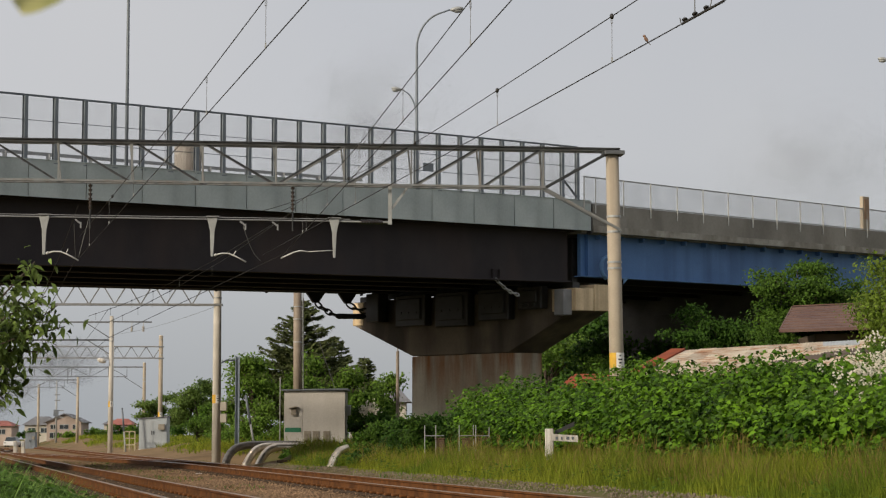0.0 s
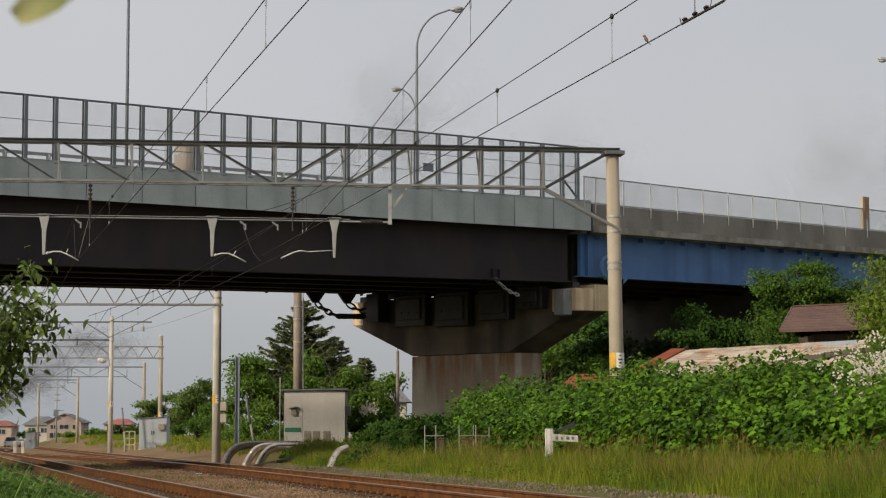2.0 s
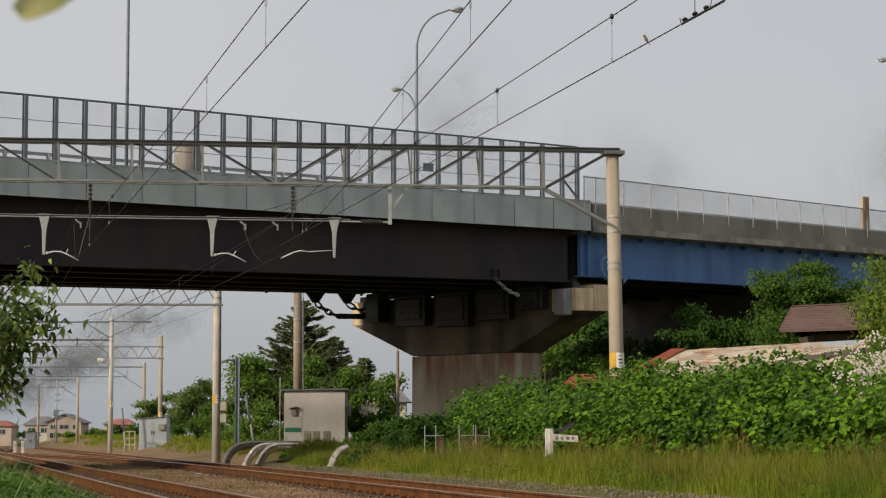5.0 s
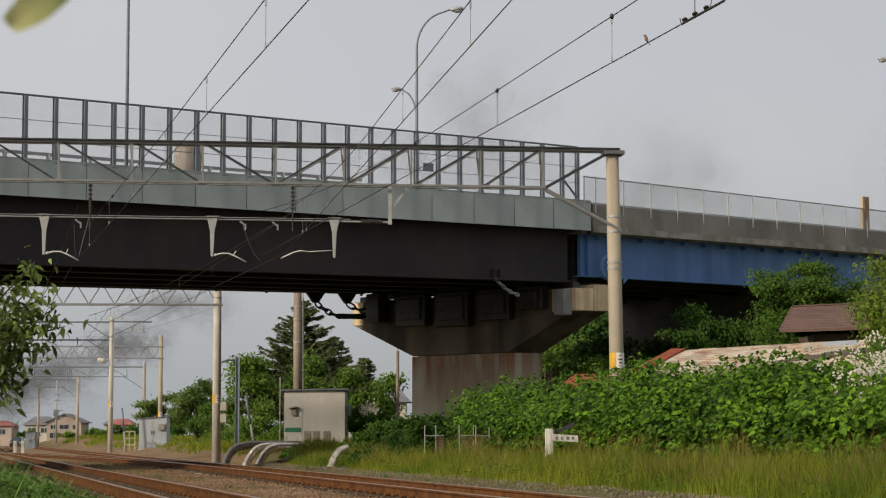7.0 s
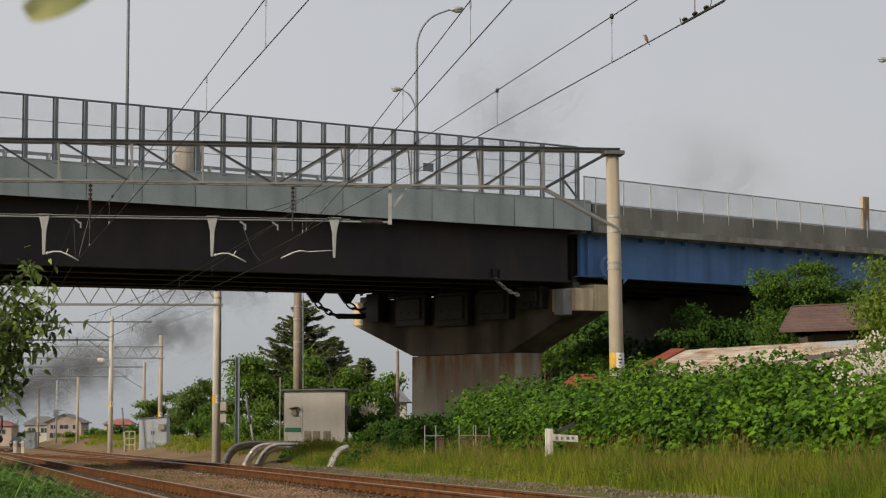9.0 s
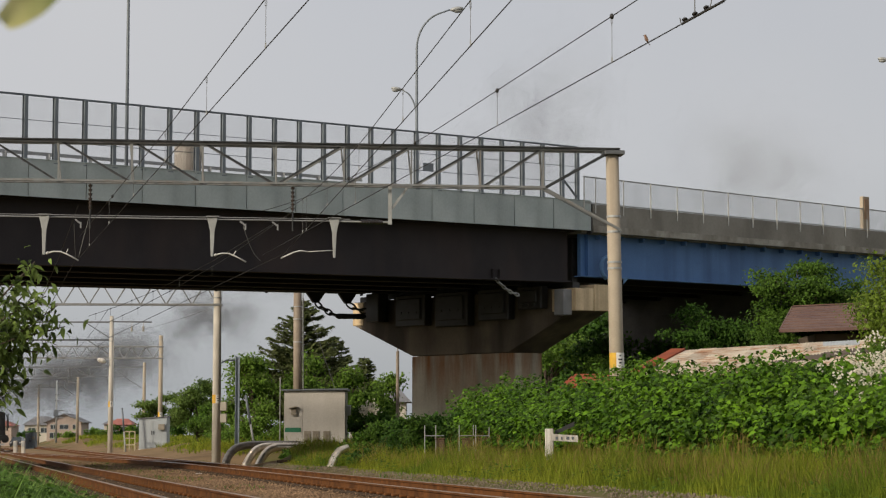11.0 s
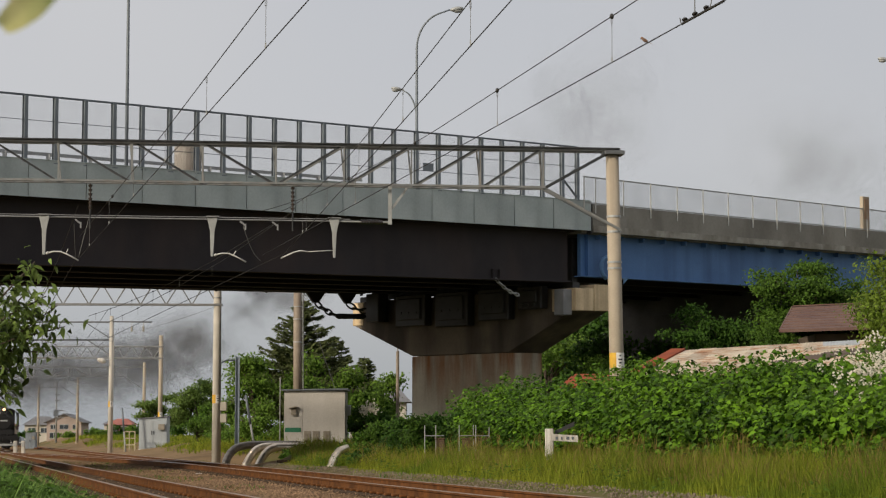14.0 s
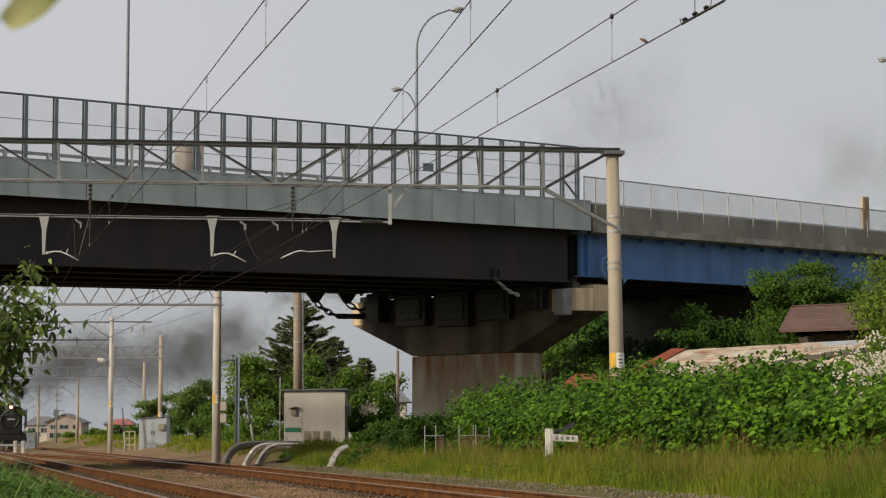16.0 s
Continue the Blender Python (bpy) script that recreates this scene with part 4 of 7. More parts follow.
    part("end_bracket", bm, M_FRP, ga, "pale steel end bracket")
    for x, s in ((-12.9, 1), (-9.28, 1), (-5.42, 1), (-2.57, -1)):
        bm = bmesh.new()
        c = [(0.12, 5.94), (0.115, 5.88), (0.045, 5.62), (0.03, 5.02), (-0.03, 5.02), (-0.045, 5.62), (-0.115, 5.88), (-0.12, 5.94)]
        prism(bm, [(dx, z) for dx, z in c], Matrix.Translation(gp(x, 0, -0.03)), 0.06)
        part("drop_post", bm, M_FRP, ga, "pale tapered drop post", bevel=0.008)
        bm = bmesh.new()
        beam(bm, gp(x - 0.15, 5.965), gp(x + 0.15, 5.965), 0.14, 0.025)
        part("clamp", bm, M_GALV_DK, ga)
        bm = bmesh.new()
        if s > 0:
            tube(bm, [gp(x + 0.08, 5.06), gp(x + 0.22, 5.1), gp(x + 0.38, 5.1), gp(x + 0.55, 5.03), gp(x + 0.79, 4.9)], 0.017, 8)
            rod(bm, gp(x + 0.5, 5.06), gp(x + 0.55, 5.16), 0.012, n=6)
            rod(bm, gp(x + 0.05, 5.04), gp(x + 0.1, 5.08), 0.03, n=6)
        else:
            tube(bm, [gp(x - 0.62, 5.16), gp(x - 0.8, 5.18), gp(x - 0.95, 5.14), gp(x - 1.25, 5.0)], 0.017, 8)
            rod(bm, gp(x, 5.2), gp(x - 0.62, 5.16), 0.01, n=6)
        part("steady_arm", bm, M_WHITE_POST, ga, "pale curved steady arm", smooth=True)
    for x in (-8.5, -4.7, -3.95):
        bm = bmesh.new()
        beam(bm, gp(x - 0.08, 5.86), gp(x + 0.05, 5.76), 0.04, 0.035)
        beam(bm, gp(x + 0.05, 5.8), gp(x + 0.05, 5.66), 0.035, 0.035)
        part("clamp", bm, M_GALV_DK, ga)
    return gp


gp = make_main_gantry()


def make_truss_gantry(y, x0, x1, zt, zb, slope, r, label, base_z, material=None):
    """A gantry with a zigzag truss; x0 and x1 are its pole places."""
    def q(x, z):
        return V(x, y + (x - x1) * slope, z)
    concrete_pole(q(x1, base_z), q(x1, zt + 0.75), r, r * 0.82, "pale concrete catenary pole beside the track", z_band=base_z + 2.05, material=material)
    concrete_pole(q(x0, -0.2), q(x0, zt + 0.75), r, r * 0.82, "pale concrete catenary pole beside the track", z_band=base_z + 2.05, material=material)
    ga = thing("catenary_gantry", label, "gantry", "gantries over the tracks")
    for z in (zb, zt):
        bm = bmesh.new()
        for s in (-0.15, 0.15):
            beam(bm, q(x0, z) + V(0, s, 0), q(x1 + 0.2, z) + V(0, s, 0), 0.06, 0.08)
        part("chord", bm, M_GALV_DK, ga)
    n = round((x1 - x0) / 0.52)
    step = (x1 - x0) / n
    for k in range(n):
        bm = bmesh.new()
        a, b = (zb, zt) if k % 2 else (zt, zb)
        beam(bm, q(x0 + k * step, a), q(x0 + (k + 1) * step, b), 0.04, 0.05)
        part("web_bar", bm, M_GALV_DK, ga)
    return ga, q


make_truss_gantry(89, -22.6, -9.36, 7.2, 6.33, 0.05, 0.19, "grey zigzag truss gantry beyond the bridge", 0.2)
make_truss_gantry(150, -32.0, -19.7, 7.25, 6.45, 0.05, 0.17, "grey zigzag truss gantry far down the line", 0.3, M_CONC_TAN)


def make_bar_gantry(y, x0, x1, z, drop, r, label, truss=0.0):
    """A plain tube gantry with a knee brace and hangers, or with a lower chord and web bars where truss gives its depth."""
    concrete_pole((x1, y, -0.1), (x1, y, z + 0.35), r, r * 0.8, "slim concrete catenary pole beside the track", bands=y < 150, z_band=2.9, material=M_CONC_TAN if y > 150 else None)
    concrete_pole((x0, y, -0.1), (x0, y, z + 0.35), r, r * 0.8, "slim concrete catenary pole beside the track", bands=False, material=M_CONC_TAN if y > 150 else None)
    ga = thing("catenary_gantry", label, "gantry", "gantries over the tracks")
    bm = bmesh.new()
    beam(bm, (x0, y, z), (x1, y, z), 0.08, 0.1)
    part("beam", bm, M_GANTRY, ga)
    for dx in (0.3, 0.62):
        bm = bmesh.new()
        xm = x0 + (x1 - x0) * dx
        beam(bm, (xm, y, z), (xm, y, z - drop), 0.06, 0.06)
        part("hanger", bm, M_GANTRY, ga)
        bm = bmesh.new()
        tube(bm, [(xm, y, z - drop), (xm + 0.5, y, z - drop + 0.1), (xm + 1.0, y, z - drop - 0.12)], 0.025, 6)
        part("bracket_arm", bm, M_GANTRY, ga)
    if truss:
        bm = bmesh.new()
        beam(bm, (x0 + 1.5, y, z - truss), (x1 - 1.5, y, z - truss), 0.05, 0.06)
        part("lower_chord", bm, M_GANTRY, ga)
        n = round((x1 - x0 - 3) / 1.6)
        for k in range(n + 1):
            xa = x0 + 1.5 + (x1 - x0 - 3) * k / n
            bm = bmesh.new()
            beam(bm, (xa, y, z - truss), (xa, y, z), 0.045, 0.045, (0, 1, 0))
            if k < n:
                beam(bm, (xa, y, z - truss if k % 2 else z), (xa + (x1 - x0 - 3) / n, y, z if k % 2 else z - truss), 0.04, 0.045)
            part("web_bar", bm, M_GANTRY, ga)
    for s_, xp in ((-1, x1), (1, x0)):
        bm = bmesh.new()
        beam(bm, (xp, y, z - truss - 1.1), (xp + s_ * 1.7, y, z - truss - 0.03), 0.05, 0.06)
        part("knee_brace", bm, M_GANTRY, ga)
    return ga


make_bar_gantry(140, -33.5, -21.62, 8.42, 1.4, 0.165, "grey tube gantry with hanging brackets down the line")
make_bar_gantry(141.5, -33.5, -21.7, 7.32, 0.5, 0.02, "grey lower gantry tube down the line")
make_bar_gantry(185, -43.0, -25.7, 7.02, 1.4, 0.16, "thin grey truss gantry over the distant tracks", 0.83)
make_bar_gantry(238, -58.0, -40.4, 7.4, 1.7, 0.17, "thin grey truss gantry over the distant tracks", 0.8)
make_bar_gantry(290, -72.0, -54.5, 7.9, 1.7, 0.19, "thin grey truss gantry over the distant tracks", 0.8)


def make_far_arm():
    ar = thing("bracket_arm", "dark steel arm with two white hanging insulators", "bracket")
    bm = bmesh.new()
    beam(bm, (-21.7, 140, 8.45), (-19.0, 140, 8.42), 0.08, 0.09)
    part("arm", bm, M_GANTRY, ar)
    for x in (-20.3, -19.55):
        bm = bmesh.new()
        rod(bm, (x, 140, 8.4), (x, 140, 8.15), 0.02, n=6)
        insulator(bm, (x, 140, 8.15), (x, 140, 7.8), 3, 0.11)
        part("insulator", bm, M_WHITE, ar, "white porcelain insulator")


make_far_arm()


def wire(pts, r, m, label, name="overhead_wire"):
    bm = bmesh.new()
    tube(bm, pts, r, 6)
    ob = new(name, mesh_of(name, bm, m, True))
    return tagged(ob, label, "wire", "overhead wires")


def sagged(p, q, dip, n=14):
    p, q = Vector(p), Vector(q)
    return [p.lerp(q, k / n) + V(0, 0, -dip * 4 * (k / n) * (1 - k / n)) for k in range(n + 1)]


def catenary(c0, c1, m_z0, m_z1, low, hang, r=0.0069):
    """A contact wire from c0 to c1 and its messenger, lowest near the start, with droppers at the shares in hang."""
    c0, c1 = Vector(c0), Vector(c1)
    wire([c0, c1], r, M_WIRE, "dark overhead contact wire above the track", "contact_wire")
    n = 24

    def mz(u):
        return low + ((m_z1 - low) * ((u - 0.5) / 0.5) ** 2 if u > 0.5 else 0.3 * (0.5 - u))
    pts = [c0.lerp(c1, k / n) + V(0, 0, mz(k / n)) for k in range(n + 1)]
    wire(pts, r * 0.95, M_WIRE, "dark messenger wire carrying the contact wire", "messenger_wire")
    for u in hang:
        p = c0.lerp(c1, u)
        dr = thing("dropper", "thin wire dropper joining two overhead wires", "dropper", "droppers")
        bm = bmesh.new()
        rod(bm, p, p + V(0, 0, mz(u)), 0.0032, n=5)
        part("stem", bm, M_PALE_WIRE, dr)
        bm = bmesh.new()
        ring = [p + V(0.012 * math.cos(a), 0, mz(u) - 0.05 + 0.045 * math.sin(a)) for a in [2 * math.pi * k / 10 for k in range(11)]]
        tube(bm, ring, 0.0022, 4)
        part("loop", bm, M_PALE_WIRE, dr)
        bm = bmesh.new()
        beam(bm, p + V(0, 0, -0.005), p + V(0, 0, 0.06), 0.018, 0.018)
        part("clip", bm, M_GALV, dr)


# wires over the near track, turnout and far track, from overhead to the main gantry
catenary((-0.08, 15.6, 5.0), (-8.46, 49.85, 4.98), 0.5, 0.5, 0.475, (0.222, 0.362, 0.50, 0.64, 0.78, 0.92))
catenary((1.45, 15.6, 5.02), (-3.82, 50.45, 5.02), 0.5, 1.1, 0.42, (0.218, 0.378, 0.53, 0.68, 0.83))
catenary((4.0, 15.6, 5.02), (-4.25, 50.45, 5.08), 0.48, 1.05, 0.46, (0.25, 0.394, 0.53, 0.68, 0.83))


def bobbin(p, r):
    bm = bmesh.new()
    ball(bm, p, r, 2, (0.7, 1, 1))
    ob = new("bobbin_insulator", mesh_of("bobbin_insulator", bm, M_BLACK, True))
    return tagged(ob, "small round black insulator clamped on a wire", "insulator", "bobbin insulators")


F0, F1, N0, N1 = V(4.0, 15.6, 5.02), V(-4.25, 50.45, 5.08), V(-0.08, 15.6, 5.0), V(-8.46, 49.85, 4.98)
for u, a, b, low, top in ((0.25, F0, F1, 0.46, 1.05), (0.394, F0, F1, 0.46, 1.05), (0.54, F0, F1, 0.46, 1.05), (0.70, F0, F1, 0.46, 1.05), (0.76, N0, N1, 0.475, 0.5)):
    bobbin(a.lerp(b, u) + V(0, 0, low + ((top - low) * ((u - 0.5) / 0.5) ** 2 if u > 0.5 else 0.3 * (0.5 - u))), 0.036)

# beyond the gantry: under the bridge and on to the next supports
def bead(p):
    bm = bmesh.new()
    ball(bm, p, 0.034, 2, (0.8, 1.2, 0.9))
    ob = new("dropper_clip", mesh_of("dropper_clip", bm, M_BLACK, True))
    return tagged(ob, "small dark clip on a messenger wire", "clip", "dropper clips")


def messenger(x0, x1, heights, beads):
    """A sagging messenger from the main gantry to the next one: heights at even steps, clips and droppers at the given shares."""
    n = 18

    def at(u):
        k = min(len(heights) - 2, int(u * (len(heights) - 1)))
        f = u * (len(heights) - 1) - k
        return V(x0 + (x1 - x0) * u, 50.4 + 38.6 * u, heights[k] * (1 - f) + heights[k + 1] * f)
    wire([at(k / n) for k in range(n + 1)], 0.0095, M_WIRE, "dark messenger wire running under the bridge", "messenger_wire")
    for u in beads:
        p = at(u)
        bead(p)
        dr = thing("dropper", "thin wire dropper below a messenger wire", "dropper", "droppers")
        bm = bmesh.new()
        rod(bm, p, p - V(0, 0, 0.26), 0.005, n=5)
        part("stem", bm, M_PALE_WIRE, dr)


messenger(-3.7, -14.7, (6.0, 5.74, 5.65, 5.7, 5.87), (0.40, 0.54, 0.67, 0.82, 0.94))
messenger(-3.55, -14.0, (6.1, 5.76, 5.62, 5.55, 5.56), (0.30, 0.52, 0.63, 0.73, 0.85))
for a, b, up in (((-3.83, 50.3, 5.05), (-13.9, 89, 4.95), 0), ((-8.52, 49.85, 4.98), (-17.0, 88.7, 4.95), 1.2),
                 ((-17.0, 88.7, 4.95), (-29.0, 140, 4.95), 1.2), ((-13.9, 89, 4.95), (-24.6, 140, 4.95), 1.2),
                 ((-29.0, 140, 4.95), (-38.5, 185, 4.95), 1.2), ((-24.6, 140, 4.95), (-34.0, 185, 4.95), 1.2),
                 ((-38.5, 185, 4.95), (-48.5, 238, 4.95), 1.2), ((-48.5, 238, 4.95), (-62, 290, 4.95), 1.2)):
    a, b = Vector(a), Vector(b)
    wire([a, b], 0.0095, M_WIRE, "dark overhead contact wire above the track", "contact_wire")
    if up:
        wire(sagged(a + V(0, 0, up), b + V(0, 0, up), 0.3), 0.0095, M_WIRE, "dark messenger wire carrying the contact wire", "messenger_wire")
wire(sagged((-9.36, 89, 6.3), (-21.6, 140, 7.6), 0.2), 0.007, M_PALE_WIRE, "thin pale feeder wire", "feeder_wire")
wire(sagged((-8.24, 49.86, 6.0), (-8.5, 49.9, 4.98), 0.0), 0.008, M_PALE_WIRE, "thin jumper wire hanging from the crossbar", "jumper_wire")
wire(sagged((-8.6, 49.8, 5.75), (-8.62, 50.2, 4.95), 0.05), 0.007, M_PALE_WIRE, "thin jumper wire hanging from the crossbar", "jumper_wire")
wire(sagged((-4.7, 50.3, 5.75), (-4.3, 50.5, 4.95), 0.15), 0.007, M_PALE_WIRE, "thin jumper wire hanging from the crossbar", "jumper_wire")


def make_section_insulator():
    """The stick insulator on the contact wire, with three clamps."""
    si = thing("section_insulator", "black stick insulator clamped on the contact wire", "insulator")
    a, b = F0, F1
    p, q = a.lerp(b, 0.15), a.lerp(b, 0.184)
    bm = bmesh.new()
    tube(bm, [p, q], 0.014, 8)
    part("stick", bm, M_BLACK, si)
    for u in (0.1815, 0.173, 0.1637):
        c = a.lerp(b, u) + V(0, 0, 0.03)
        bm = bmesh.new()
        ball(bm, c, 0.034, 2, (0.9, 2.2, 0.62))
        part("clamp", bm, M_BLACK, si)
    for u, pts in ((0.173, ((0, 0), (0, 0.5))), (0.161, ((0, 0), (0.02, 0.08), (0.03, 0.5))), (0.1845, ((0, 0), (-0.015, 0.07)))):
        bm = bmesh.new()
        tube(bm, [a.lerp(b, u) + V(x, 0, z) for x, z in pts], 0.006, 5)
        part("dropper", bm, M_PALE_WIRE, si)


make_section_insulator()


# ---- line-side huts, cabinets and small fittings ----
def make_hut():
    hu = thing("relay_hut", "grey painted relay hut with flat roof and green label", "hut", at=(0, 0, -0.101))
    hu.scale = (1.14, 1.14, 1.14)
    x0, x1, y0, y1, z0, z1 = -6.2, -3.82, 84.0, 86.2, 0.632, 2.66
    bm = bmesh.new()
    box(bm, (x0, y0, z0), (x1, y1, z1))
    part("body", bm, M_HUT, hu, bevel=0.015)
    bm = bmesh.new()
    v = [bm.verts.new(p) for p in ((x0 - 0.12, y0 - 0.12, z1), (x1 + 0.1, y0 - 0.12, z1 + 0.02), (x1 + 0.1, y1 + 0.1, z1), (x0 - 0.12, y1 + 0.1, z1),
                                   (x0 - 0.12, y0 - 0.12, z1 + 0.05), (x1 + 0.1, y0 - 0.12, z1 + 0.09), (x1 + 0.1, y1 + 0.1, z1 + 0.08), (x0 - 0.12, y1 + 0.1, z1 + 0.05))]
    for f in ((3, 2, 1, 0), (4, 5, 6, 7), (0, 1, 5, 4), (1, 2, 6, 5), (2, 3, 7, 6), (3, 0, 4, 7)):
        bm.faces.new([v[i] for i in f])
    part("roof", bm, M_POST, hu, "thin dark grey roof slab")
    bm = bmesh.new()
    box(bm, (x0 - 0.08, y0 - 0.14, 0.1), (x1 + 0.1, y1 + 0.1, 0.63))
    part("plinth", bm, M_CONC, hu, "pale concrete plinth", bevel=0.02)
    bm = bmesh.new()
    box(bm, (x0 + 0.04, y0 - 0.03, 1.05), (x0 + 0.66, y0 - 0.003, 1.22))
    part("label_plate", bm, M_GREEN, hu, "green label plate")
    for xa in (-5.42, -5.08, -4.66):
        bm = bmesh.new()
        box(bm, (xa, y0 - 0.02, 0.66), (xa + 0.27, y0 - 0.003, 1.09))
        for k in range(7):
            box(bm, (xa + 0.02, y0 - 0.035, 0.685 + k * 0.056), (xa + 0.25, y0 - 0.02, 0.715 + k * 0.056))
        part("vent", bm, M_VENT, hu, "stained louvre vent")
    bm = bmesh.new()
    beam(bm, (x0 + 0.2, y0 - 0.1, 1.98), (x0 + 0.5, y0 - 0.1, 2.04), 0.22, 0.03)
    box(bm, (x0 + 0.28, y0 - 0.12, 1.72), (x0 + 0.46, y0 - 0.003, 1.95))
    part("vent_hood", bm, M_VENT, hu, "small rusty vent hood")
    bm = bmesh.new()
    box(bm, (x0 + 0.02, y0 - 0.012, z0 + 0.05), (x0 + 0.72, y0 - 0.003, 2.45))
    part("door", bm, M_HUT, hu, "grey steel door")
    bm = bmesh.new()
    rod(bm, (x0 - 0.15, y0 - 0.1, 0.3), (x0 - 0.15, y0 - 0.1, 3.2), 0.022, n=8)
    part("conduit", bm, M_FRP, hu)
    bm = bmesh.new()
    box(bm, (x1, y0 + 0.3, 1.7), (x1 + 0.2, y0 + 0.6, 2.1))
    part("meter_box", bm, M_CAB, hu, bevel=0.02)


make_hut()


def make_cabinet(x, y, z, w, d, h, label, lean=0.06, paint=None):
    paint = paint or M_CAB
    ca = thing("equipment_cabinet", label, "cabinet", "line-side cabinets", at=(x, y, z))
    bm = bmesh.new()
    prism(bm, [(0, 0), (w, 0), (w, h + lean), (0, h - lean)], Matrix.Identity(4), d)
    part("body", bm, paint, ca, bevel=0.015)
    bm = bmesh.new()
    prism(bm, [(-0.08, h - lean + 0.003), (w + 0.08, h + lean + 0.006), (w + 0.08, h + lean + 0.05), (-0.08, h - lean + 0.05)], Matrix.Translation((0, -0.08, 0)), d + 0.16)
    part("roof", bm, M_SLATE, ca)
    for k in (0, 1):
        bm = bmesh.new()
        box(bm, (0.06 + k * (w / 2 - 0.03), -0.02, 0.08), (w / 2 - 0.0 + k * (w / 2 - 0.06), -0.002, h - 0.16))
        dr = part("door", bm, paint, ca, bevel=0.006)
        bm = bmesh.new()
        box(bm, (w / 2 - 0.1 + k * 0.14, -0.05, h * 0.45), (w / 2 - 0.06 + k * 0.14, -0.02, h * 0.58))
        part("handle", bm, M_BLACK, dr)
    bm = bmesh.new()
    box(bm, (w * 0.7, -0.2, h * 0.62), (w * 0.92, -0.022, h * 0.8))
    part("junction_box", bm, M_VENT, ca)
    bm = bmesh.new()
    box(bm, (-0.04, -0.04, -0.45), (w + 0.04, d + 0.04, -0.003))
    part("footing", bm, M_CONC, ca, "concrete footing")
    return ca


make_cabinet(-19.05, 135, 0.2, 1.76, 1.4, 1.93, "pale grey steel equipment cabinet with double doors")
make_cabinet(-44.95, 232, ground_z(-44.5, 232) - 0.03, 1.1, 0.9, 1.8, "small weathered grey cabinet near the far tracks", 0.02, M_FENCE)


def rounded(pts, n=4):
    """A smooth line through points."""
    pts = [Vector(p) for p in pts]
    out = []
    for i in range(len(pts) - 1):
        a, b, c, d = pts[max(i - 1, 0)], pts[i], pts[i + 1], pts[min(i + 2, len(pts) - 1)]
        for k in range(n):
            u = k / n
            out.append(0.5 * (2 * b + (c - a) * u + (2 * a - 5 * b + 4 * c - d) * u * u + (3 * b - a - 3 * c + d) * u ** 3))
    return out + [pts[-1]]


def make_pipes():
    shape = (((-9.15, 90.6, -0.3), (-9.06, 90.8, -0.0), (-8.93, 91.0, 0.23), (-8.70, 91.2, 0.42), (-8.35, 91.5, 0.51), (-7.85, 91.9, 0.54), (-6.25, 93.6, 0.54)),
             ((-8.32, 90.6, -0.4), (-8.17, 90.8, -0.07), (-8.02, 91.0, 0.19), (-7.82, 91.2, 0.37), (-7.54, 91.4, 0.455), (-7.14, 91.6, 0.47), (-5.74, 92.6, 0.47)),
             ((-7.79, 90.4, -0.4), (-7.63, 90.6, -0.07), (-7.46, 90.8, 0.2), (-7.26, 91.0, 0.36), (-6.98, 91.2, 0.44), (-6.54, 91.3, 0.44), (-5.14, 92.0, 0.44)))
    for k, pts in enumerate(shape):
        pi = thing("lagged_pipe", "dull dark metal-clad pipe bending down to the ground" if k == 0 else "shiny metal-clad pipe bending down to the ground", "pipe", "metal-clad pipes")
        pts = rounded(pts)
        bm = bmesh.new()
        tube(bm, pts, 0.165, 18)
        part("cladding", bm, M_PIPE if k else M_PIPE_DULL, pi, smooth=True)
        for i in (7, 14, 21):
            bm = bmesh.new()
            rod(bm, pts[i], pts[i] + (pts[i + 1] - pts[i]).normalized() * 0.05, 0.171, n=18)
            part("seam_band", bm, M_PIPE if k else M_PIPE_DULL, pi, smooth=True)
    pi = thing("lagged_pipe", "shiny metal-clad pipe stub in the grass", "pipe", "metal-clad pipes")
    pts = rounded([(-3.26, 62.0, -0.15), (-3.2, 62.1, 0.06), (-3.1, 62.25, 0.27), (-2.98, 62.4, 0.42), (-2.78, 62.6, 0.5)])
    bm = bmesh.new()
    tube(bm, pts, 0.115, 16)
    part("cladding", bm, M_PIPE, pi, smooth=True)
    bm = bmesh.new()
    rod(bm, pts[8], pts[8] + (pts[9] - pts[8]).normalized() * 0.04, 0.12, n=16)
    part("seam_band", bm, M_PIPE, pi, smooth=True)
    tr = thing("cable_trough", "dark weathered concrete cable trough lying in the grass", "trough")
    for k in range(5):
        bm = bmesh.new()
        xa = -5.95 + 0.42 * k
        z = ground_z(xa, 71.9) + 0.05 + 0.012 * (k % 2)
        beam(bm, (xa, 71.9 + 0.05 * k, z), (xa + 0.4, 71.95 + 0.05 * k, z), 0.34, 0.09)
        part("cover_slab", bm, M_SLEEPER if k % 3 else M_CONC_SHADE, tr, bevel=0.012)


make_pipes()


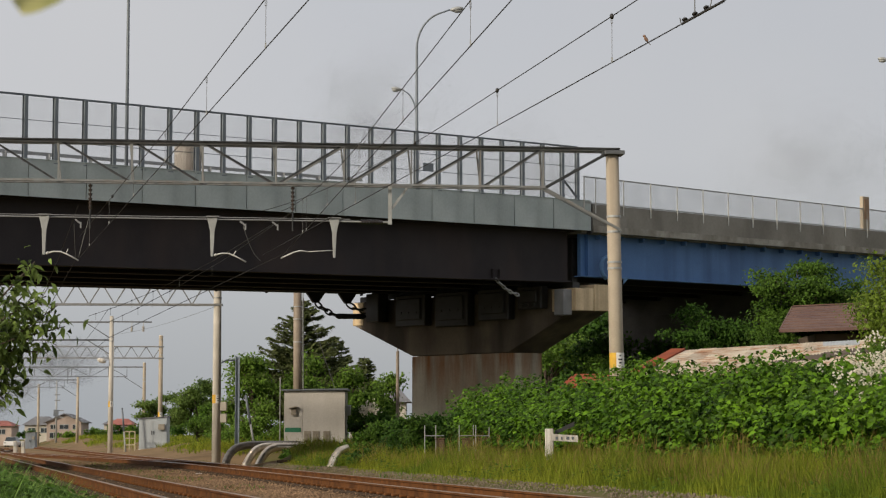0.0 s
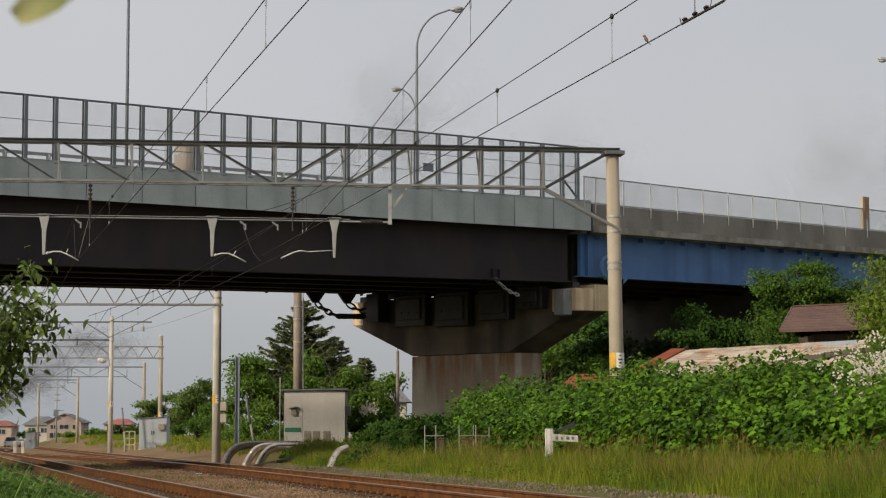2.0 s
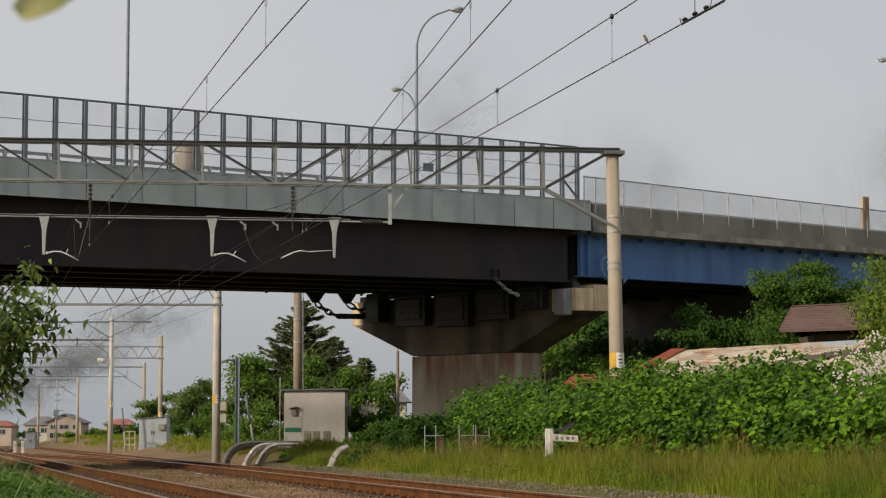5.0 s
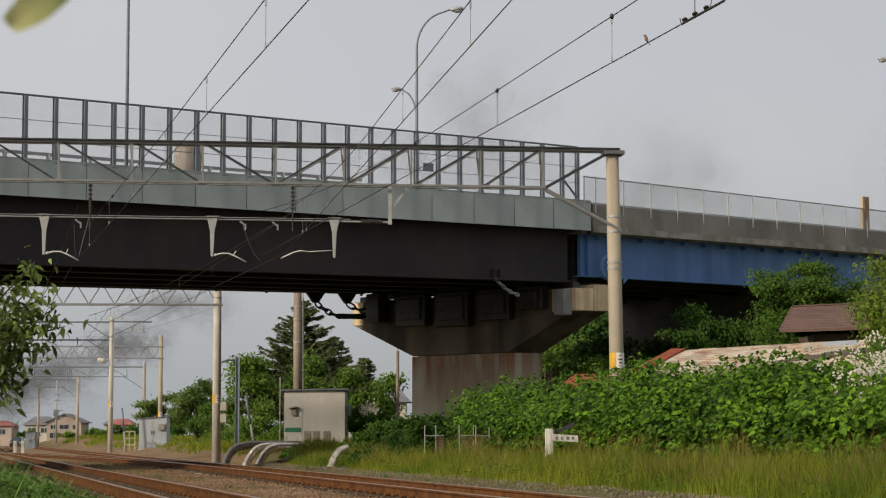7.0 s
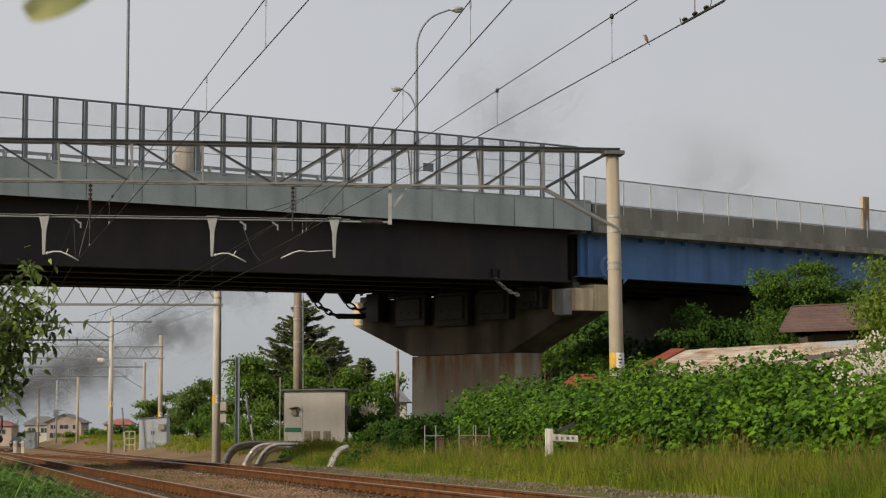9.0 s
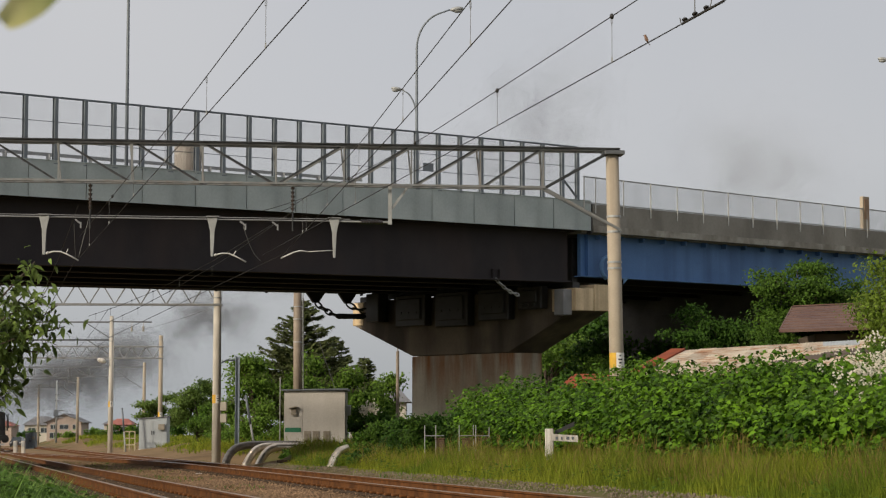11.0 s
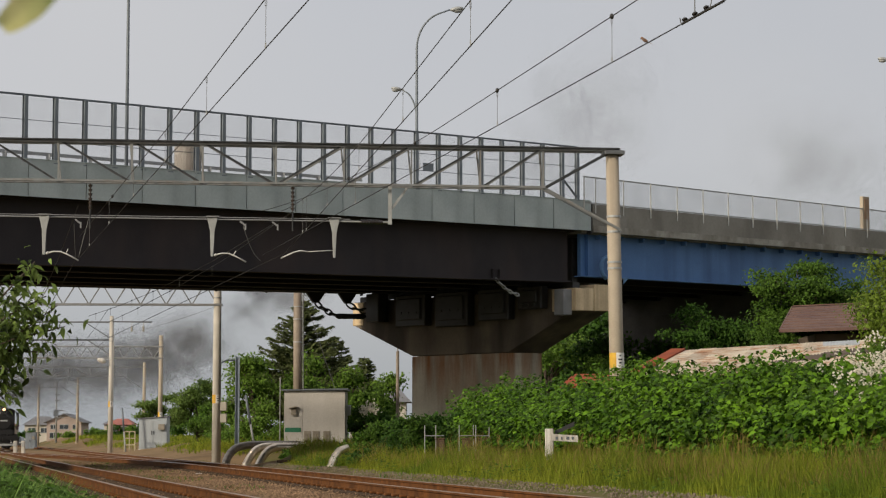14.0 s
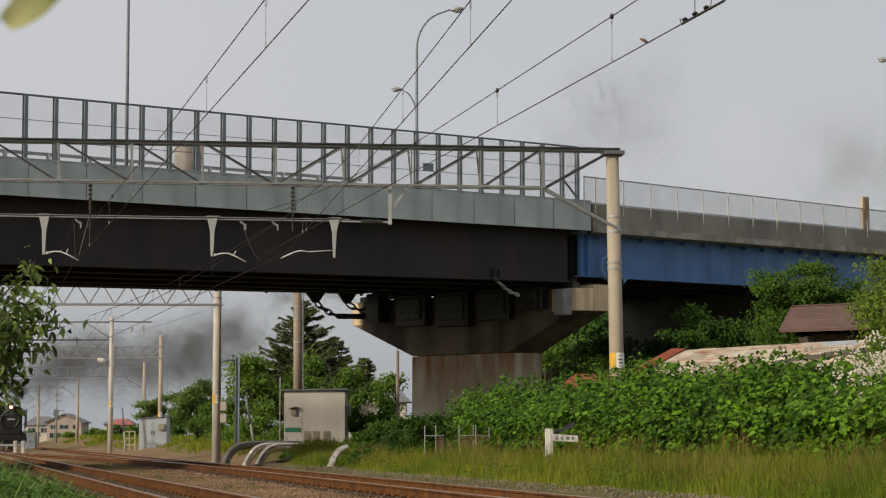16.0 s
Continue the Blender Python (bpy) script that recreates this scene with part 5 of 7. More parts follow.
def make_small_poles():
    hp = thing("steel_post", "blue-grey steel H-section post with side arm", "post")
    bm = bmesh.new()
    for s in (-0.085, 0.085):
        box(bm, (-9.27 + s - 0.012, 96.9, 0), (-9.27 + s + 0.012, 97.1, 4.5))
    box(bm, (-9.35, 96.99, 0), (-9.19, 97.01, 4.5))
    part("column", bm, M_STEELBLUE, hp)
    bm = bmesh.new()
    tube(bm, [(-9.32, 97.0, 4.33), (-9.75, 96.8, 4.33), (-9.97, 96.6, 4.2)], 0.04, 8)
    part("arm", bm, M_POST, hp)
    for (a, b, top) in (((-8.9, 97, 2.75), (-8.45, 97, 0.26), "guy"), ((-19.97, 134, 2.75), (-19.72, 134, -0.1), "guy")):
        a, b = Vector(a), Vector(b)
        gu = thing("guy_guard", "leaning dark and white guard sleeve over a guy wire", "guard", "guy wire guards")
        bm = bmesh.new()
        rod(bm, a, a.lerp(b, 0.52), 0.055, n=10)
        part("upper_sleeve", bm, M_POST, gu, "dark grey sleeve", smooth=True)
        bm = bmesh.new()
        rod(bm, a.lerp(b, 0.52), b, 0.05, n=10)
        part("lower_sleeve", bm, M_FRP, gu, "pale sleeve", smooth=True)
    up = thing("utility_pole", "tall weathered utility pole behind the hut", "pole")
    bm = bmesh.new()
    rod(bm, (-6.95, 103, 0.2), (-7.0, 103, 10.2), 0.225, 0.185, 16)
    part("shaft", bm, M_WOODPOLE, up, smooth=True)
    bm = bmesh.new()
    rod(bm, (-6.68, 102.95, 0.4), (-6.74, 102.95, 9.6), 0.025, n=8)
    part("conduit", bm, M_FRP, up)
    for z in (5.4, 6.5, 7.1):
        bm = bmesh.new()
        rod(bm, (-6.98, 103, z), (-6.98, 103, z + 0.05), 0.218, n=16)
        part("band", bm, M_GALV, up)
    bm = bmesh.new()
    rod(bm, (-6.4, 103, 6.8), (-5.0, 103, 2.7), 0.012, n=5)
    part("guy_wire", bm, M_PALE_WIRE, up)
    up = thing("utility_pole", "slim dark utility pole near the bridge pier", "pole")
    bm = bmesh.new()
    rod(bm, (-2.28, 108, 0), (-2.28, 108, 5.2), 0.1, 0.08, 10)
    rod(bm, (-2.28, 108, 5.2), (-2.3, 108, 5.9), 0.02, n=6)
    part("shaft", bm, M_WOODPOLE, up)
    # bell boxes on the pole by the hut
    for z, s in ((2.13, 0.37), (1.64, 0.37)):
        bb = thing("bell_box", "small cream box fixed to a concrete pole", "box", "boxes on the pole")
        bm = bmesh.new()
        box(bm, (-9.2, 88.88, z - s / 2), (-8.93, 89.1, z + s / 2))
        part("body", bm, M_CREAM, bb, bevel=0.02)
    # rail by the far cabinet
    ra = thing("pipe_rail", "faded yellow pipe handrail beside a cabinet", "railing")
    for x in (-19.8, -19.5, -19.15):
        bm = bmesh.new()
        rod(bm, (x, 134, -0.3), (x, 134, 1.3), 0.035, n=8)
        part("post", bm, M_PALE_YELLOW, ra)
    for z in (0.45, 0.86, 1.27):
        bm = bmesh.new()
        rod(bm, (-19.8, 134, z), (-19.15, 134, z), 0.035, n=8)
        part("rail", bm, M_PALE_YELLOW, ra)


make_small_poles()


def make_line_lamps():
    fl = thing("floodlight", "small white floodlight on a catenary pole", "lamp")
    bm = bmesh.new()
    tube(bm, [(-21.6, 139.9, 6.0), (-21.9, 139.8, 5.95), (-22.0, 139.75, 5.92)], 0.03, 6)
    part("arm", bm, M_GALV, fl)
    bm = bmesh.new()
    bmesh.ops.create_uvsphere(bm, u_segments=12, v_segments=8, radius=1, matrix=Matrix.LocRotScale(V(-22.2, 139.7, 5.9), Euler((0, 0.3, 0)), V(0.3, 0.2, 0.16)))
    part("head", bm, M_WHITE, fl, smooth=True)
    ms = thing("signal_mast", "slim grey signal mast with small brackets", "mast")
    bm = bmesh.new()
    rod(bm, (-41.3, 230, 0.5), (-41.3, 230, 7.1), 0.11, 0.08, 10)
    part("mast", bm, M_GALV, ms, smooth=True)
    for z in (3.2, 3.9, 5.0, 5.6):
        bm = bmesh.new()
        beam(bm, (-41.5, 229.9, z), (-40.5 if z < 4 else -40.9, 229.9, z), 0.08, 0.1)
        part("bracket", bm, M_GALV_DK, ms)
    bm = bmesh.new()
    box(bm, (-41.55, 229.7, 3.3), (-41.05, 229.9, 4.0))
    part("box", bm, M_POST, ms)


make_line_lamps()


def make_stubs():
    for x in (-29.75, -29.2):
        st = thing("marker_post", "short pale concrete marker post beside the far track", "post", "marker posts", at=(x, 150, -0.15))
        bm = bmesh.new()
        box(bm, (-0.12, -0.12, -0.1), (0.12, 0.12, 0.85))
        part("shaft", bm, M_CONC, st, bevel=0.02)
        bm = bmesh.new()
        box(bm, (-0.09, -0.132, 0.45), (0.09, -0.122, 0.75))
        part("plate", bm, M_FRP, st, "small pale plate")


make_stubs()


def make_frames():
    for xs, end, label in (((-0.46, -0.18), 0.02, "low thin white pipe frame in the grass"), ((0.41, 0.77, 0.83, 1.17), 1.17, "low white pipe frame around rusty box")):
        fr = thing("low_railing", label, "railing", "railings in the grass")
        for k, x in enumerate(xs):
            bm = bmesh.new()
            rod(bm, (x, 54.5 + 0.15 * (k % 2), -0.1), (x, 54.5 + 0.15 * (k % 2), 1.11), 0.013, n=6)
            part("post", bm, M_FRP, fr)
        bm = bmesh.new()
        rod(bm, (xs[0], 54.5, 0.84), (end, 54.5, 0.84), 0.012, n=6)
        part("rail", bm, M_GALV_DK, fr)
        bm = bmesh.new()
        box(bm, (xs[0] + (0.08 if end > 1 else 0.26), 54.7, 0), (end + 0.02, 55.1, 0.76))
        part("box", bm, M_RUSTBOX, fr, "rusty brown box", bevel=0.02)
        bm = bmesh.new()
        box(bm, (xs[0] + (0.06 if end > 1 else 0.24), 54.68, 0.763), (end + 0.04, 55.12, 0.79))
        part("lid", bm, M_RUSTBOX, fr)


make_frames()


def make_gradient_post():
    sg = thing("gradient_post", "white peeling gradient post with two arms in grass", "post", at=(2.17, 44, -0.1))
    bm = bmesh.new()
    box(bm, (-0.085, -0.085, 0), (0.085, 0.085, 1.06))
    part("post", bm, M_WHITE, sg, bevel=0.012)
    bm = bmesh.new()
    v = Matrix.Translation((0, -0.11, 0))
    prism(bm, [(0.02, 0.82), (0.58, 0.79), (0.58, 0.92), (0.02, 0.96)], v, 0.03)
    part("arm", bm, M_WHITE, sg, "white level arm with worn marks")
    bm = bmesh.new()
    prism(bm, [(0.02, 0.95), (0.42, 1.14), (0.42, 1.23), (0.02, 1.04)], Matrix.Translation((0.1, 0.1, -0.02)), 0.03)
    part("arm", bm, M_BLACK, sg, "black raised arm")
    bm = bmesh.new()
    for k, w in enumerate((0.05, 0.03, 0.06, 0.04)):
        box(bm, (0.12 + 0.11 * k, -0.118, 0.84), (0.12 + 0.11 * k + w, -0.111, 0.9))
    part("marks", bm, M_POST, sg)


make_gradient_post()


# ---- sheds and houses ----
def quad_slab(bm, pts, thick):
    """A sheet through four corners with thickness downwards."""
    a = [bm.verts.new(Vector(p)) for p in pts]
    b = [bm.verts.new(Vector(p) - V(0, 0, thick)) for p in pts]
    bm.faces.new(a)
    bm.faces.new(b[::-1])
    for i in range(4):
        bm.faces.new((a[i], b[i], b[(i + 1) % 4], a[(i + 1) % 4]))


def make_tin_shed():
    sh = thing("tin_shed", "low shed with a rusty patched tin roof", "shed")
    e0, e1, r1, r0 = V(5.2, 59.0, 2.45), V(14.5, 57.5, 2.5), V(15.0, 63.5, 3.82), V(7.35, 66.0, 3.47)
    nu, nv = 15, 7
    rng = random.Random(4)
    for j in range(nv):
        for i in range(nu):
            def at(u, v):
                return e0.lerp(e1, u).lerp(r0.lerp(r1, u), v)
            u0, u1, v0, v1 = i / nu, (i + 1.04) / nu, j / nv, (j + 1.06) / nv
            lift = V(0, 0, 0.006 * ((i + j) % 2) + 0.012 * (nv - j) / nv + rng.uniform(0, 0.012))
            bm = bmesh.new()
            rows = []
            for v in (v0, v1):
                rows.append([bm.verts.new(at(u0 + (u1 - u0) * k / 12, v) + lift + V(0, 0, 0.01 * (k % 2) + (0.006 * rng.random() if v == v0 else 0))) for k in range(13)])
            for k in range(12):
                bm.faces.new((rows[0][k], rows[0][k + 1], rows[1][k + 1], rows[1][k]))
            part("roof_sheet", bm, M_CAB if j == nv - 1 and i in (8, 9, 12) else M_TIN, sh)
    bm = bmesh.new()
    beam(bm, e0 + V(-0.12, 0, 0.0), r0 + V(-0.12, 0, 0.02), 0.42, 0.1)
    part("verge", bm, M_REDROOF, sh, "red painted roof edge")
    bm = bmesh.new()
    quad_slab(bm, [e0 + V(0, 0.3, -0.1), e1 + V(0, 0.3, -0.1), r1 + V(0, -0.3, -0.1), r0 + V(0, -0.3, -0.1)], 0.1)
    part("roof_board", bm, M_WALL, sh)
    for a, b in ((e0, e1), (e1, r1), (r1, r0), (r0, e0)):
        bm = bmesh.new()
        c = (e0 + e1 + r0 + r1) / 4
        a2, b2 = a.lerp(c, 0.04), b.lerp(c, 0.04)
        v = [bm.verts.new(p) for p in (V(a2.x, a2.y, -0.1), V(b2.x, b2.y, -0.1), b2 - V(0, 0, 0.2), a2 - V(0, 0, 0.2))]
        bm.faces.new(v)
        part("wall", bm, M_WALL, sh)
    sh = thing("red_shed", "small shed with a red rusty metal roof", "shed")
    bm = bmesh.new()
    quad_slab(bm, [(3.6, 66, 2.4), (5.7, 66, 2.4), (5.9, 69, 2.85), (4.2, 69, 2.85)], 0.06)
    part("roof", bm, M_REDROOF, sh)
    bm = bmesh.new()
    box(bm, (3.8, 66.3, 0), (5.7, 68.8, 2.35))
    part("wall", bm, M_WALL, sh)


make_tin_shed()


def make_brown_house():
    ho = thing("brown_roof_house", "house with a dark brown ribbed metal roof", "house")
    e0, e1, r0, r1 = V(11.55, 73.5, 4.45), V(22, 72.0, 4.72), V(12.65, 77.5, 5.5), V(22.5, 76, 5.85)
    rows = 9
    for j in range(rows):
        bm = bmesh.new()
        a0, a1 = e0.lerp(r0, j / rows), e1.lerp(r1, j / rows)
        b0, b1 = e0.lerp(r0, (j + 1.03) / rows), e1.lerp(r1, (j + 1.03) / rows)
        lift = V(0, 0, 0.03)
        quad_slab(bm, [a0 + lift + V(0, 0, 0.028), a1 + lift + V(0, 0, 0.028), b1 + lift, b0 + lift], 0.045)
        n = 26
        for k in range(n):
            u = (k + 0.5 * (j % 2)) / n
            beam(bm, a0.lerp(a1, u) + lift + V(0, 0, 0.031), b0.lerp(b1, u) + lift + V(0, 0, 0.006), 0.014, 0.006)
        part("roof_course", bm, M_BROWNROOF, ho)
    bm = bmesh.new()
    beam(bm, e0 + V(0, -0.03, 0.0), e1 + V(0, -0.03, 0.0), 0.05, 0.09)
    beam(bm, e0 + V(-0.03, 0, 0), r0 + V(-0.03, 0, 0.02), 0.04, 0.08)
    part("fascia", bm, M_BROWNROOF, ho)
    bm = bmesh.new()
    beam(bm, r0 + V(0, 0.05, 0.06), r1 + V(0, 0.05, 0.06), 0.24, 0.04)
    part("ridge_cap", bm, M_BROWNROOF, ho)
    bm = bmesh.new()
    box(bm, (12.9, 74.3, 0), (22, 80.5, 4.4))
    part("wall", bm, M_WALL, ho)
    bm = bmesh.new()
    quad_slab(bm, [r0 + V(0, 0.1, 0), r1 + V(0, 0.1, 0), r1 + V(0.3, 4, -1.2), r0 + V(-0.3, 4, -1.2)], 0.06)
    part("back_roof", bm, M_BROWNROOF, ho)


make_brown_house()


def make_house(x, y, z, w, d, h, rise, wall, roof, label, wins, gable=True):
    ho = thing("house", label, "house", "houses beyond the tracks", at=(x, y, z))
    bm = bmesh.new()
    box(bm, (0, 0, -1.5), (w, d, h))
    body = part("wall", bm, wall, ho)
    if gable:
        bm = bmesh.new()
        prism(bm, [(0, h), (w, h), (w / 2, h + rise)], Matrix.Identity(4), d)
        part("gable", bm, wall, ho)
        for s in (0, 1):
            bm = bmesh.new()
            a, b = V(-0.45, 0, h - 0.25 * rise / (w / 2) * 1.5), V(w / 2, 0, h + rise + 0.06)
            if s:
                a, b = V(w + 0.45, 0, a.z), b
            beam(bm, (a + b) / 2 + V(0, -0.4, 0), (a + b) / 2 + V(0, d + 0.4, 0), (b - a).length, 0.14, (b - a).cross(V(0, 1, 0)) * (1 if s else -1))
            part("roof", bm, roof, ho)
    else:
        bm = bmesh.new()
        c = [(-0.4, -0.4, h), (w + 0.4, -0.4, h), (w + 0.4, d + 0.4, h), (-0.4, d + 0.4, h), (w * 0.25, d / 2, h + rise), (w * 0.75, d / 2, h + rise)]
        v = [bm.verts.new(p) for p in c]
        for f in ((0, 1, 5, 4), (1, 2, 5), (2, 3, 4, 5), (3, 0, 4), (3, 2, 1, 0)):
            bm.faces.new([v[i] for i in f])
        part("roof", bm, roof, ho)
    for wx, wz, ww, wh in wins:
        wi = part("window", bmesh.new(), M_GLASS, ho)
        bm = bmesh.new()
        box(bm, (wx, -0.06, wz), (wx + ww, -0.01, wz + wh))
        part("pane", bm, M_GLASS, wi)
        bm = bmesh.new()
        box(bm, (wx - 0.1, -0.08, wz - 0.1), (wx + ww + 0.1, -0.005, wz - 0.0))
        box(bm, (wx - 0.1, -0.08, wz + wh), (wx + ww + 0.1, -0.005, wz + wh + 0.1))
        box(bm, (wx + ww / 2 - 0.04, -0.08, wz), (wx + ww / 2 + 0.04, -0.061, wz + wh))
        part("frame", bm, M_FRP, wi)
    return ho


make_house(-60.7, 330, 1.0, 5.3, 7, 2.6, 1.15, M_PINK, M_SLATE, "pinkish two-storey house with a grey gable roof",
           ((0.6, 1.5, 0.9, 0.6), (2.0, 1.5, 1.3, 0.6), (4.0, 1.5, 0.8, 0.6), (0.5, 0.1, 1.2, 0.8), (3.4, 0.1, 1.2, 0.8)))
make_house(-67.0, 345, 1.3, 4.6, 6, 1.9, 1.4, M_CREAM, M_SLATE, "cream house with a dark hipped roof", ((0.6, 0.7, 1.1, 0.7), (2.6, 0.7, 1.1, 0.7)), False)
make_house(-54.3, 350, 1.9, 3.6, 6, 1.4, 1.0, M_RED_WALL, M_TILE_RED, "small reddish house with a red hipped roof", ((0.5, 0.4, 0.8, 0.6), (2.1, 0.4, 0.8, 0.6)), False)
make_house(-75.5, 352, 0.9, 5.0, 6, 2.2, 0.9, M_PINK, M_TILE_RED, "low pink house with a faded roof", ((0.8, 0.9, 1.0, 0.7), (2.8, 0.9, 1.2, 0.7)), False)
make_house(-56.0, 356, 1.2, 2.2, 6, 2.2, 0.8, M_CREAM, M_SLATE, "narrow grey-roofed house behind shrubs", ((0.5, 0.9, 0.8, 0.6),), False)

make_house(-6.5, 150, 0.5, 3.9, 5, 2.9, 1.5, M_CREAM, M_SLATE, "pale house with a grey roof behind trees", ((0.5, 1.2, 0.9, 0.8), (2.2, 1.2, 0.9, 0.8)), False)


# ---- plants ----
class Leaves:
    """Collects many small folded leaves into one mesh."""

    def __init__(self, seed):
        self.v, self.f, self.rng = [], [], random.Random(seed)

    def leaf(self, p, d, up, length, width, droop=0.25):
        p, d = Vector(p), Vector(d).normalized()
        side = d.cross(Vector(up))
        if side.length < 1e-3:
            side = d.orthogonal()
        side.normalize()
        nrm = side.cross(d)
        i = len(self.v)
        m = p + d * length * 0.45
        tip = p + d * length - nrm * length * droop
        self.v += [p[:], (m + side * width / 2 - nrm * width * 0.12)[:], tip[:], (m - side * width / 2 - nrm * width * 0.12)[:], (m + nrm * width * 0.05)[:]]
        self.f += [(i, i + 1, i + 4), (i + 1, i + 2, i + 4), (i + 2, i + 3, i + 4), (i + 3, i, i + 4)]

    def broad(self, p, d, up, length, width, droop=0.25):
        """A rounder leaf, folded along its midrib."""
        p, d = Vector(p), Vector(d).normalized()
        side = d.cross(Vector(up))
        if side.length < 1e-3:
            side = d.orthogonal()
        side.normalize()
        nrm = side.cross(d)
        i = len(self.v)
        c1 = p + d * length * 0.28
        c2 = p + d * length * 0.64 - nrm * length * droop * 0.35
        tip = p + d * length - nrm * length * droop
        sag = nrm * width * 0.14
        self.v += [p[:], (c1 + side * width * 0.46 + sag)[:], (c2 + side * width * 0.42 + sag)[:], tip[:], (c2 - side * width * 0.42 + sag)[:], (c1 - side * width * 0.46 + sag)[:], c1[:], c2[:]]
        self.f += [(i, i + 1, i + 6), (i + 1, i + 2, i + 7, i + 6), (i + 2, i + 3, i + 7), (i + 3, i + 4, i + 7), (i + 4, i + 5, i + 6, i + 7), (i + 5, i, i + 6)]

    def blade(self, p, d, h, w, bend):
        """A grass blade in three joints."""
        p, d = Vector(p), Vector(d).normalized()
        side = Vector((self.rng.uniform(-1, 1), self.rng.uniform(-1, 1), 0)).normalized() * w / 2
        i = len(self.v)
        a = p + V(0, 0, h * 0.55) + d * bend * 0.25
        t = p + V(0, 0, h) + d * bend
        self.v += [(p - side)[:], (p + side)[:], (a - side * 0.8)[:], (a + side * 0.8)[:], t[:]]
        self.f += [(i, i + 1, i + 3), (i, i + 3, i + 2), (i + 2, i + 3, i + 4)]

    def sprig(self):
        r = self.rng
        return V(r.gauss(0, 1), r.gauss(0, 1), r.gauss(0, 1)).normalized()

    def mesh(self, name, material):
        me = bpy.data.meshes.new(name)
        me.from_pydata(self.v, [], self.f)
        me.materials.append(material)
        return me


def make_tree(x, y, z, height, rx, ry, label, material, seed, leaf=0.16, clumps=90, per=45, low=0.25, name="tree", flat=0.75, lump=9):
    tr = thing(name, label, "tree" if name == "tree" else "bush", "trees by the line", at=(x, y, z))
    rng = random.Random(seed)
    bm = bmesh.new()
    tr_h = height * 0.72
    r0 = max(0.03, height * 0.022)
    trunk = [V(0.06 * height * 0.2 * math.sin(k * 1.3 + seed), 0.05 * height * 0.2 * math.cos(k * 1.7), tr_h * k / 5 - 0.2) for k in range(6)]
    tube(bm, trunk, [r0 * (1 - 0.14 * k) for k in range(6)], 8)
    part("trunk", bm, M_BARK, tr, smooth=True)
    lv = Leaves(seed)
    centres = []
    zc, zr = height * (1 + low) / 2, height * (1 - low) / 2
    boughs = max(9, clumps // lump)
    for k in range(boughs):
        for _ in range(30):
            q = V(rng.uniform(-1, 1), rng.uniform(-1, 1), rng.uniform(-1, 1))
            if 0.3 < q.length < 1:
                break
        q = q.normalized() * (q.length ** 0.6)
        bulge = 0.84 + 0.6 * noise.noise(q * 1.7 + V(seed * 3.1, 0, 0))
        b = V(q.x * rx * bulge, q.y * ry * bulge, zc + q.z * zr * bulge * 0.94)
        for _ in range(clumps // boughs):
            c = b + V(rng.gauss(0, 0.14) * rx, rng.gauss(0, 0.14) * ry, rng.gauss(0, 0.035) * zr * 2 - 0.05 * zr)
            c.z = min(c.z, height * 1.02)
            centres.append(c)
    limb = bmesh.new()
    for c in centres[::4]:
        k = min(5, max(1, int((c.z * 0.75) / tr_h * 5)))
        s = trunk[k]
        tube(limb, [s, s.lerp(c, 0.5) + V(0, 0, 0.06 * height * rng.random()), c], [r0 * 0.42, r0 * 0.26, r0 * 0.08], 5)
    part("limb", limb, M_BARK, tr, smooth=True)
    cr = (rx + ry + height * (1 - low) / 2) / 3 * 0.34
    for c in centres:
        for _ in range(per):
            o = V(rng.gauss(0, 0.42), rng.gauss(0, 0.42), rng.gauss(0, 0.42 * flat)) * cr
            d = lv.sprig() + V(0, 0, -0.25) + o * 0.4
            up = V(rng.gauss(-0.55, 0.5), rng.gauss(-0.65, 0.5), 1)
            s = leaf * rng.uniform(0.65, 1.25)
            lv.leaf(c + o, d, up, s, s * 0.6)
    ob = new("crown", lv.mesh("crown", material))
    ob.parent = tr
    return tr


def make_conifer(x, y, z, height, spread, label, seed):
    tr = thing("conifer", label, "tree", "trees by the line", at=(x, y, z))
    rng = random.Random(seed)
    bm = bmesh.new()
    rod(bm, (0, 0, -0.2), (0, 0, height), height * 0.018, 0.02, 8)
    part("trunk", bm, M_BARK, tr, smooth=True)
    lv = Leaves(seed)
    limb = bmesh.new()
    zz = height * 0.16
    while zz < height * 0.985:
        u = zz / height
        for k in range(rng.randint(4, 6)):
            a = rng.uniform(0, 2 * math.pi)
            length = spread * (1 - u) ** 0.8 * rng.uniform(0.45, 1.12) + 0.12
            d = V(math.cos(a), math.sin(a), 0)
            pts = [V(0, 0, zz) + d * length * s + V(0, 0, length * (0.2 * s - 0.26 * s * s + 0.26 * s ** 4)) for s in (0, 0.35, 0.7, 1.0)]
            tube(limb, pts, [0.03, 0.022, 0.014, 0.006], 4)
            n = int(length * 85) + 12
            for _ in range(n):
                s = rng.uniform(0.18, 1.0)
                p = V(0, 0, zz) + d * length * s + V(0, 0, length * (0.2 * s - 0.26 * s * s + 0.26 * s ** 4))
                sd = d.cross(V(0, 0, 1)) * rng.choice((-1, 1))
                dr = d * rng.uniform(0.4, 1) + sd * rng.uniform(0.2, 1) + V(0, 0, rng.uniform(-0.35, 0.4))
                lv.leaf(p, dr, (0, 0, 1), rng.uniform(0.2, 0.42) * (0.6 + 0.4 * (1 - u)), 0.12, 0.3)
        zz += rng.uniform(0.08, 0.14)
    part("limb", limb, M_BARK, tr)
    ob = new("crown", lv.mesh("crown", M_NEEDLE))
    ob.parent = tr


